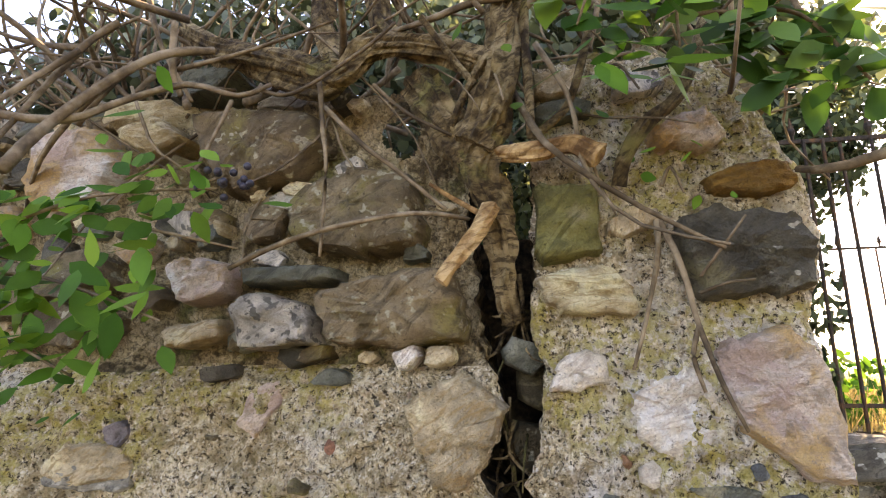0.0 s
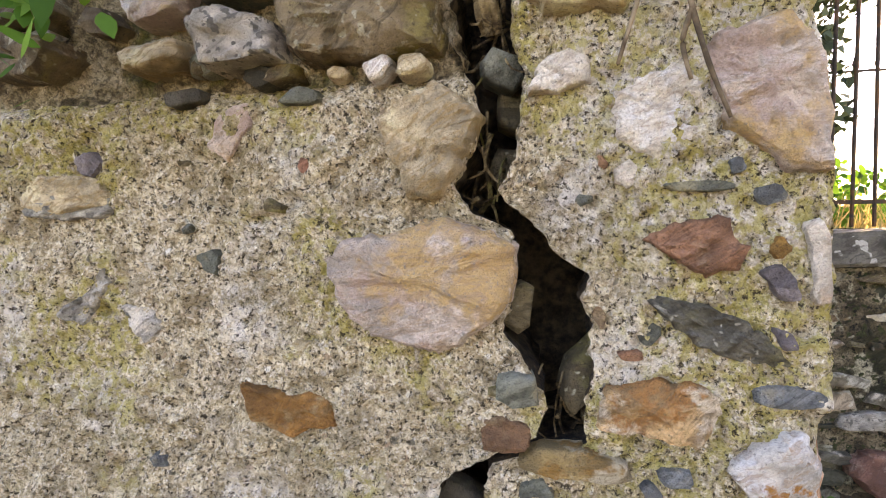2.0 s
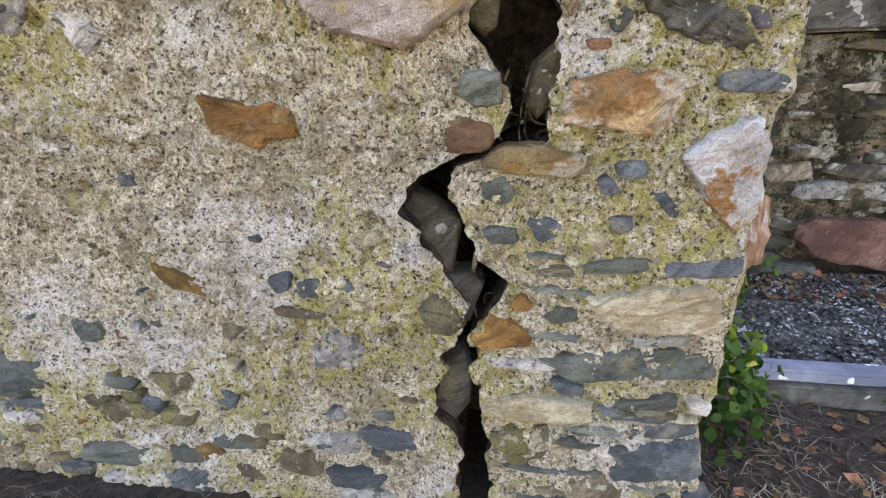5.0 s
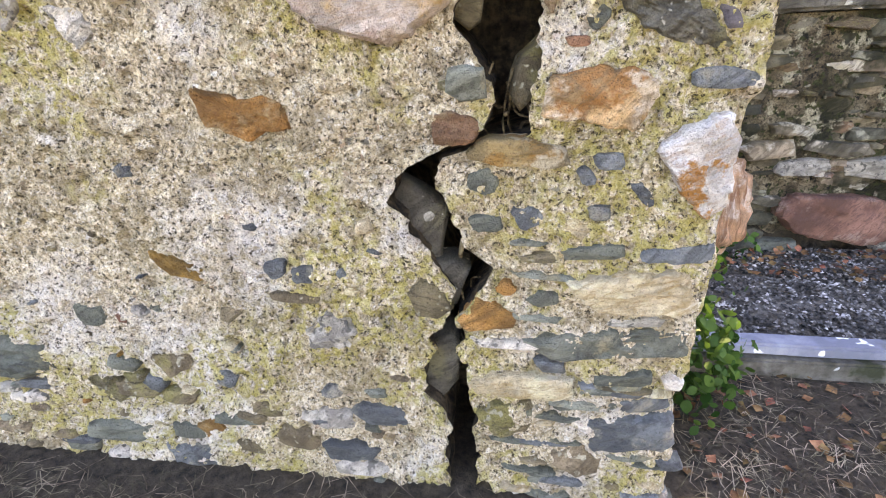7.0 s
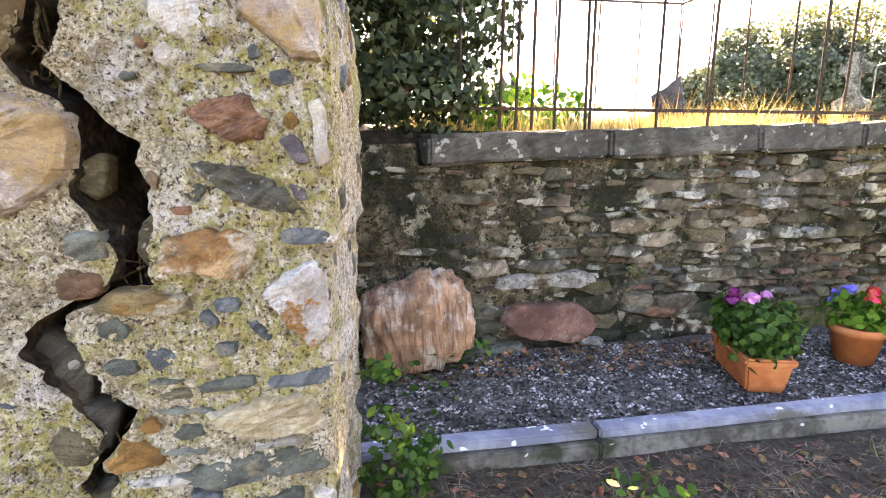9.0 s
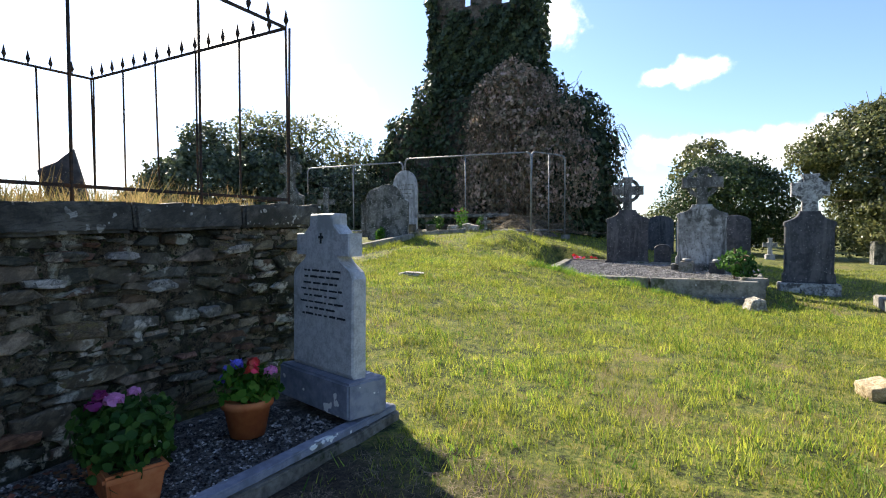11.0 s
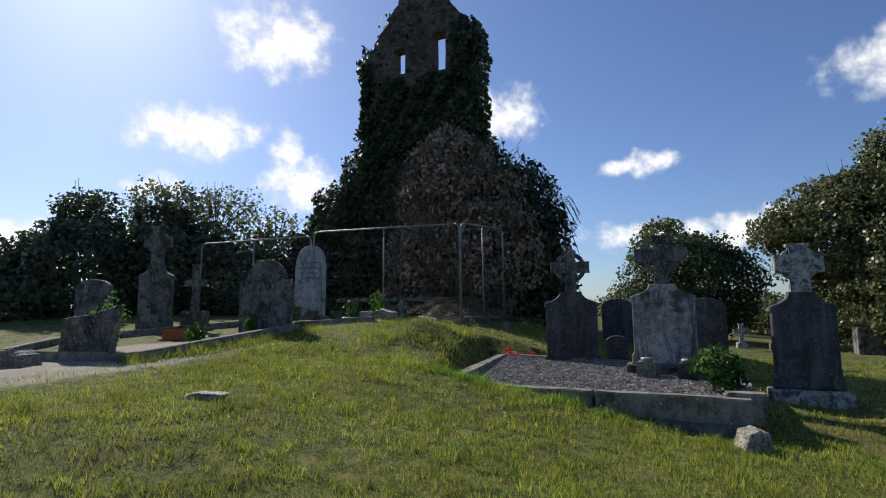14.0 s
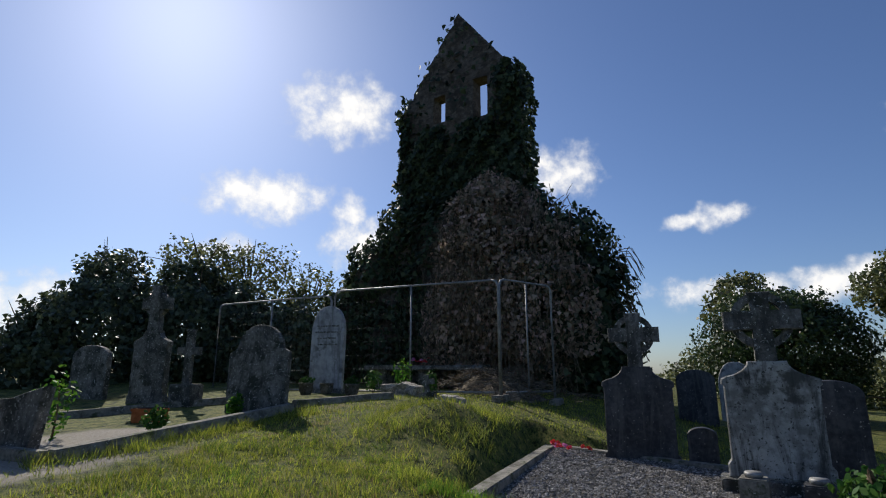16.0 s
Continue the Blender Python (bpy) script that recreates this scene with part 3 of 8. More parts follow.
LEAF_SHAPES = {"leaflet": ((0, 0), (0.17, 0.16), (0.25, 0.38), (0.18, 0.68), (0, 1.0), (-0.18, 0.68), (-0.25, 0.38), (-0.17, 0.16)),
               "oval": ((0, 0), (0.26, 0.22), (0.34, 0.5), (0.2, 0.8), (0, 1.0), (-0.2, 0.8), (-0.34, 0.5), (-0.26, 0.22)),
               "kite": ((0, 0), (0.42, 0.4), (0, 1.0), (-0.42, 0.4)), "ivy": ((0, 0.06), (0.48, 0.14), (0.30, 0.50), (0, 1.0), (-0.30, 0.50), (-0.48, 0.14))}


def leaf_mesh(name, centres, normals, size, mat, shape="kite", spread=0.5, droop=0.2, gen=None):
    """One mesh of many small leaves at the centres, facing roughly along the normals."""
    g = gen or rng
    n = len(centres)
    prof = np.array(LEAF_SHAPES[shape])
    k = len(prof)
    nor = normals + g.normal(0, spread, (n, 3))
    nor /= np.linalg.norm(nor, axis=1)[:, None] + 1e-9
    ref = g.normal(0, 1, (n, 3)) + np.array((0, 0, -droop * 3))
    ax = ref - nor * np.sum(ref * nor, axis=1)[:, None]
    ax /= np.linalg.norm(ax, axis=1)[:, None] + 1e-9
    side = np.cross(nor, ax)
    s = size * g.uniform(0.6, 1.35, n)
    curl = g.uniform(-0.15, 0.3, n)
    co = centres[:, None, :] + s[:, None, None] * (side[:, None, :] * prof[None, :, 0:1] + ax[:, None, :] * (prof[None, :, 1:2] - 0.5)
                                                   - nor[:, None, :] * (np.abs(prof[None, :, 0:1]) * 0.5 + (prof[None, :, 1:2] - 0.4) ** 2 * 0.5) * curl[:, None, None] * 1.5)
    me = bpy.data.meshes.new(name)
    me.vertices.add(n * k)
    me.vertices.foreach_set("co", co.reshape(-1).astype(np.float32))
    me.loops.add(n * k)
    me.loops.foreach_set("vertex_index", np.arange(n * k, dtype=np.int32))
    me.polygons.add(n)
    me.polygons.foreach_set("loop_start", np.arange(0, n * k, k, dtype=np.int32))
    me.materials.append(mat)
    me.update(calc_edges=True)
    me.validate()
    return me


def crown_points(blobs, n, seed, shell=0.55, gaps=0.35):
    """Places and outward directions of leaves in lumpy ellipsoids (centre, radii), with an uneven outline and gaps."""
    g = np.random.default_rng(seed)
    vol = np.array([b[3] * b[4] + b[4] * b[5] + b[3] * b[5] for b in blobs])
    pick = g.choice(len(blobs), n, p=vol / vol.sum())
    b = np.array(blobs)[pick]
    d = g.normal(0, 1, (n, 3))
    d /= np.linalg.norm(d, axis=1)[:, None]
    lump = np.ones(n)
    for f, a in ((3.1, 0.16), (6.7, 0.10), (13.0, 0.07)):
        ph = g.uniform(0, 6, 3)
        lump += a * np.sin(f * d[:, 0] + ph[0] + b[:, 0]) * np.cos(f * d[:, 1] + ph[1]) + a * 0.7 * np.sin(f * d[:, 2] * 1.3 + ph[2] + b[:, 1])
    r = lump * (shell + (1 - shell) * g.uniform(0, 1, n) ** 0.45) + g.normal(0, 0.035, n)
    p = b[:, :3] + d * b[:, 3:] * r[:, None]
    keep = np.ones(n, bool)
    if gaps:
        hole = np.sin(p[:, 0] * 5.1 + 1) * np.sin(p[:, 1] * 4.7 + seed) * np.sin(p[:, 2] * 5.5 + 2)
        keep = hole > -1 + gaps
        keep &= (hole > -0.28) | (g.uniform(0, 1, n) < 0.5)
    return p[keep], d[keep]


def tree(name, base, blobs, n, leaf, mat, label, category="tree", trunk=0.16, seed=1, shape="kite", twigs=14, gaps=0.35, bark=None):
    """A trunk with limbs into each part of the crown, and a crown of leaves."""
    root = empty(name, pose(*base), label, category)
    rel = [(b[0] - base[0], b[1] - base[1], b[2] - base[2], *b[3:]) for b in blobs]
    top = max(r[2] for r in rel)
    bits = [tube(smooth_path([(0, 0, -0.15), (0.05 * seed % 0.2, 0.04, top * 0.3), (0.0, 0.1, top * 0.75)], 8), [trunk * (1 - 0.08 * i) for i in range(8)], 8, 0.35, seed)]
    part_trunk = piece("trunk", mesh_of("trunk", *join(bits), bark or M_TWIG, True), root)
    g = random.Random(seed)
    for k, r in enumerate(rel[:6]):
        c = Vector(r[:3])
        mid = Vector((c.x * 0.4, c.y * 0.4, c.z * 0.6))
        limb("limb", [(0, 0, top * 0.2), mid, c], trunk * 0.5, trunk * 0.15, bark or M_TWIG, root, 8, 6, 0.3, "", k)
    tw = []
    for k in range(twigs):
        r = rel[k % len(rel)]
        d = Vector((g.gauss(0, 1), g.gauss(0, 1), abs(g.gauss(0, 1)) * 0.9)).normalized()
        c, e = Vector(r[:3]), Vector((r[3] * d.x, r[4] * d.y, r[5] * d.z))
        tw.append(tube(smooth_path([c + e * 0.3, c + e * 0.8 + Vector((0, 0, 0.05)), c + e * 1.22], 6), [0.03, 0.025, 0.02, 0.015, 0.01, 0.006], 4, 0, k))
    if tw:
        tagged(piece("twig_growth", mesh_of("twig_growth", *join(tw), bark or M_TWIG), root), kind="stuff")
    p, d = crown_points(rel, n, seed, gaps=gaps)
    piece("crown", leaf_mesh("crown", p, d, leaf, mat, shape, 0.7, 0.2, np.random.default_rng(seed)), root)
    return root


# ---- ground ----
def step(a, b, v):
    t = min(1.0, max(0.0, (v - a) / (b - a)))
    return t * t * (3 - 2 * t)


def ground_z(x, y):
    """Height of the ground: level by the old wall, a bank of graves rising to the north, a raised enclosure behind the low wall."""
    rise = (0.58 + 0.45 * step(7.0, 14.0, x)) * step(0.3, 7.0, y)
    rise *= step(3.0, 6.5, x)
    far = 0.25 * step(9.0, 20.0, y)
    z = rise + far * step(3, 9, x)
    z += 0.30 * math.exp(-((x - 12.4) / 1.0) ** 2 - ((y - 4.9) / 0.55) ** 2)
    z += 0.09 * math.exp(-((x - 7.3) / 1.6) ** 2 - ((y - 4.1) / 0.9) ** 2)
    if x < 10.6:
        z += 0.13 * math.exp(-((x - 10.0) / 0.8) ** 2) * step(0.5, 2.2, y) * (1 - step(3.6, 5.0, y))
    edge_y = 2.60 + 0.063 * (x - 0.25)
    if y > edge_y + 0.05:
        bank = 1.2 * (1 - step(4.32, 5.2, x)) * step(edge_y + 0.07, edge_y + 0.2, y)
        z = max(z, bank) if x > 4.2 else max(z, bank + 0.1 * step(3.2, 6, y))
    z -= 0.10 * step(0.5, -1.0, y) * step(4, 9, x)
    near = 1 - step(40, 90, math.hypot(x - 8, y - 3))
    z *= near
    if near > 0:
        z += near * (0.030 * noise.noise(Vector((x * 0.9, y * 0.9, 0))) + 0.014 * noise.noise(Vector((x * 3.1, y * 3.1, 4))))
    # the bed inside the raised kerbs is dug level
    rim = 3.28 + 0.212 * (x - 10.28)
    if 10.36 < x < 14.1 and 0.2 < y < rim + 0.55:
        z = min(z, 0.20) + max(0.0, z - 0.20) * step(rim + 0.10, rim + 0.55, y)
    return z


def axis(lo, hi, stepsize, far):
    mid = list(np.arange(lo, hi + 1e-6, stepsize))
    return [-v + lo for v in far[::-1]] + mid + [v + hi for v in far]


def build_ground():
    xs = axis(-4.0, 22.0, 0.16, [1, 3, 7, 16, 40, 120, 400, 1800])
    ys = axis(-6.0, 14.0, 0.16, [1, 3, 7, 16, 40, 120, 400, 1800])
    verts = [(x, y, ground_z(x, y)) for y in ys for x in xs]
    w = len(xs)
    faces = [(j * w + i, j * w + i + 1, (j + 1) * w + i + 1, (j + 1) * w + i) for j in range(len(ys) - 1) for i in range(w - 1)]
    ob = piece("ground", mesh_of("ground", verts, faces, M_GROUND, True))
    return tagged(ob, "mown churchyard grass, worn and dry in patches", "ground", kind="structure")


ground = build_ground()


# ---- the cracked wall ----
WALL_Y, WALL_TOP, WALL_BACK = 1.15, 2.06, 1.72
CRACK_L = ((-0.20, 0.210), (0.10, 0.200), (0.21, 0.207), (0.28, 0.153), (0.43, 0.165), (0.475, 0.205), (0.545, 0.222), (0.63, 0.165), (0.73, 0.103), (0.775, 0.104),
           (0.825, 0.178), (0.87, 0.272), (0.93, 0.294), (0.97, 0.272), (1.045, 0.219), (1.14, 0.238), (1.218, 0.240), (1.251, 0.168), (1.29, 0.135), (1.41, 0.187),
           (1.46, 0.165), (1.56, 0.147), (1.74, 0.120), (2.2, 0.120))
CRACK_R = ((-0.20, 0.262), (0.11, 0.272), (0.22, 0.266), (0.39, 0.236), (0.49, 0.229), (0.567, 0.286), (0.596, 0.300), (0.647, 0.247), (0.70, 0.220), (0.763, 0.190),
           (0.816, 0.193), (0.860, 0.355), (0.92, 0.353), (1.0, 0.369), (1.08, 0.361), (1.147, 0.358), (1.18, 0.315), (1.223, 0.284), (1.284, 0.213), (1.36, 0.252),
           (1.48, 0.256), (1.55, 0.242), (1.83, 0.250), (2.2, 0.255))


WALL_END = ((-0.2, 0.690), (0.20, 0.696), (0.32, 0.680), (0.38, 0.700), (0.52, 0.695), (0.63, 0.706), (0.69, 0.692), (0.75, 0.706), (0.91, 0.700), (0.94, 0.724),
            (1.10, 0.720), (1.31, 0.724), (1.45, 0.711), (1.55, 0.690), (1.62, 0.714), (1.70, 0.726), (1.81, 0.714), (1.95, 0.655), (2.06, 0.580), (2.3, 0.50))


def along(line, z):
    for (z0, x0), (z1, x1) in zip(line, line[1:]):
        if z <= z1:
            return x0 + (x1 - x0) * (z - z0) / (z1 - z0)
    return line[-1][1]


def wall_end(z):
    return along(WALL_END, z) + 0.006 * noise.noise(Vector((3, 0, z * 19)))


def fbm(p, octaves=4):
    s, a, q = 0.0, 1.0, Vector(p)
    for _ in range(octaves):
        s += a * noise.noise(q)
        q, a = q * 2.13, a * 0.55
    return s


def wall_relief(x, z, left):
    rough = 0.010 * fbm((x * 7, z * 7, 1.3), 3) + 0.0145 * fbm((x * 31, z * 31, 7.7), 4) + 0.0035 * noise.noise(Vector((x * 150, z * 150, 2)))
    rough -= 0.05 * max(0.0, noise.noise(Vector((x * 24, z * 30, 5.5))) - 0.36)
    back = 0.0
    if left:
        back = 0.04 * step(1.44, 1.50, z + 0.03 * noise.noise(Vector((x * 4, 2, 0))))
    return -rough + back


GAP = (-0.015, 1.955, 0.040, 0.045)          # a hole through the wall under the root: x, z, half-sizes


def build_wall_half(name, left):
    rows, cols = 400, (430 if left else 170)
    verts, faces = [], []
    inner = (0.012, 0.05, 0.11, 0.2, 0.40)
    for j in range(rows + 1):
        z = -0.18 + (WALL_TOP + 0.18) * j / rows
        cl, cr = along(CRACK_L, z), along(CRACK_R, z)
        jag = 0.013 * fbm((z * 24, 5 if left else 9, 0), 4)
        if left:
            x0, x1 = -2.4, cl + jag
            line = [x0 + (x1 - x0) * (1 - (1 - i / cols) ** 1.7) for i in range(cols + 1)]
            pts = [(x, WALL_Y + wall_relief(x, z, True), z) for x in line]
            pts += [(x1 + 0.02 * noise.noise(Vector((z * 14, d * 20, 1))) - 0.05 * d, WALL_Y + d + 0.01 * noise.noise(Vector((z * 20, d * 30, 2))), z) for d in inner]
        else:
            x0, x1 = cr + jag, wall_end(z)
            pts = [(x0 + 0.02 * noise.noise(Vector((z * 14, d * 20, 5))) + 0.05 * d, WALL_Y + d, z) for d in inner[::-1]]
            line = [x0 + (x1 - x0) * i / cols for i in range(cols + 1)]
            pts += [(x, WALL_Y + wall_relief(x, z, False) + 0.012 * (1 - min(1, (x1 - x) / 0.015)), z) for x in line]
            for d in np.linspace(0.02, 0.56, 30):
                pts.append((x1 + 0.095 * d + 0.010 * fbm((d * 14, z * 12, 3), 4), WALL_Y + d, z))
        verts += pts
    w = len(verts) // (rows + 1)
    for j in range(rows):
        for i in range(w - 1):
            q = verts[j * w + i]
            if left and i < cols and ((q[0] - GAP[0]) / GAP[2]) ** 2 + ((q[2] - GAP[1]) / GAP[3]) ** 2 < 1 + 0.8 * noise.noise(Vector((q[0] * 30, q[2] * 30, 4))):
                continue
            faces.append((j * w + i, j * w + i + 1, (j + 1) * w + i + 1, (j + 1) * w + i))
    me = mesh_of(name, verts, faces, M_RENDER, True)
    me.materials.append(M_EARTHSHADE)
    me.materials.append(M_RUBBLE)
    # inner crack faces get the earth that has the recess's shade in its colour
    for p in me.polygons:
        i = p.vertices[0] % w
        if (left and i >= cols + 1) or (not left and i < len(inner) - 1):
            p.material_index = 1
        elif left and p.center.z > 1.485 + 0.03 * noise.noise(Vector((p.center.x * 4, 2, 0))):
            p.material_index = 2
    return piece(name, me)


old_wall = empty("wall_old", None, "old rubble wall under lichened lime mortar, split by a deep crack", "wall", kind="structure")
for nm, lf in (("mortar_face", True), ("mortar_face", False)):
    build_wall_half(nm, lf).parent = old_wall


def core_block(x0, x1, y0, y1, z0, z1, mat, parent, name="core"):
    bm = box_bm(x1 - x0, y1 - y0, z1 - z0, 0.01, 0.02, 6, x0)
    return part(name, bm, mat, parent, "", False, pose((x0 + x1) / 2, (y0 + y1) / 2, z0))


core_block(-3.3, -0.10, 1.24, 1.70, -0.2, 1.93, M_RUBBLE, old_wall)
core_block(-0.105, 0.05, 1.25, 1.69, -0.2, 1.80, M_RUBBLE, old_wall)
core_block(0.42, 0.70, 1.24, 1.70, -0.2, 1.98, M_RUBBLE, old_wall)
# back of the crack, in the same shade-darkened earth
core_block(0.03, 0.44, 1.52, 1.69, -0.2, 1.80, M_EARTHSHADE, old_wall)


def stone_shape(w, h, d, seed, n=10, square=0.5, fine=0, bury=False):
    """A split stone, angular in outline, whose face looks along -y; its back lies at y = 0."""
    g = random.Random(seed)
    corners = max(5, n // 2)
    lean = g.uniform(-0.15, 0.15)
    turn = g.uniform(0, 1)
    pts = []
    for k in range(corners):
        a = 2 * math.pi * (k + turn + g.uniform(-0.3, 0.3)) / corners
        e = 1 - 0.6 * square
        c, s = math.cos(a), math.sin(a)
        x = math.copysign(abs(c) ** e, c) * w / 2 * g.uniform(0.86, 1.08)
        z = math.copysign(abs(s) ** e, s) * h / 2 * g.uniform(0.86, 1.08)
        pts.append((x + lean * z, z))
    sub = 5 if fine else 2
    ring = []
    for (x0, z0), (x1, z1) in zip(pts, pts[1:] + pts[:1]):
        for q in range(sub):
            t = q / sub
            j = 0.0 if q == 0 else 0.03 * min(w, h)
            ring.append((x0 + (x1 - x0) * t + g.uniform(-j, j), z0 + (z1 - z0) * t + g.uniform(-j, j)))
    n = len(ring)
    tx, tz = g.uniform(-0.35, 0.35) * d / w, g.uniform(-0.35, 0.35) * d / h
    scales = (1.0, 0.93, 0.82, 0.62, 0.40, 0.2) if fine else (1.0, 0.88, 0.55)
    lift = ((-0.35, 0.25, 0.75, 1.0, 1.05, 1.08) if fine else (-0.35, 0.6, 1.0)) if bury else ((0.72, 0.97, 1, 1, 1, 1) if fine else (0.72, 0.98, 1))
    verts = [(x * 0.98, 0.03, z * 0.98) for x, z in ring]
    for r, k in enumerate(scales):
        for x, z in ring:
            depth = d * lift[r] * (1 + tx * x / d * 1.0 + tz * z / d * 1.0)
            rough = 0.0 if r == 0 else (0.10 * d + 0.05 * min(w, h, 0.16) * (1 if fine else 0.5)) * noise.noise(Vector((x * k / w * 3.1, seed * 1.7, z * k / h * 3.1)))
            rough += 0.03 * min(w, h, 0.16) * noise.noise(Vector((x * k / w * 9, seed * 0.7, z * k / h * 9))) if fine and r else 0
            verts.append((x * k, -depth - rough, z * k))
    verts.append((0, -d * (1.0 + g.uniform(0, 0.1)), 0))
    faces = []
    for r in range(len(scales)):
        for k in range(n):
            a, b = r * n + k, r * n + (k + 1) % n
            faces.append((a, b, b + n, a + n))
    last = len(scales) * n
    faces += [(last + k, last + (k + 1) % n, len(verts) - 1) for k in range(n)]
    return verts, faces


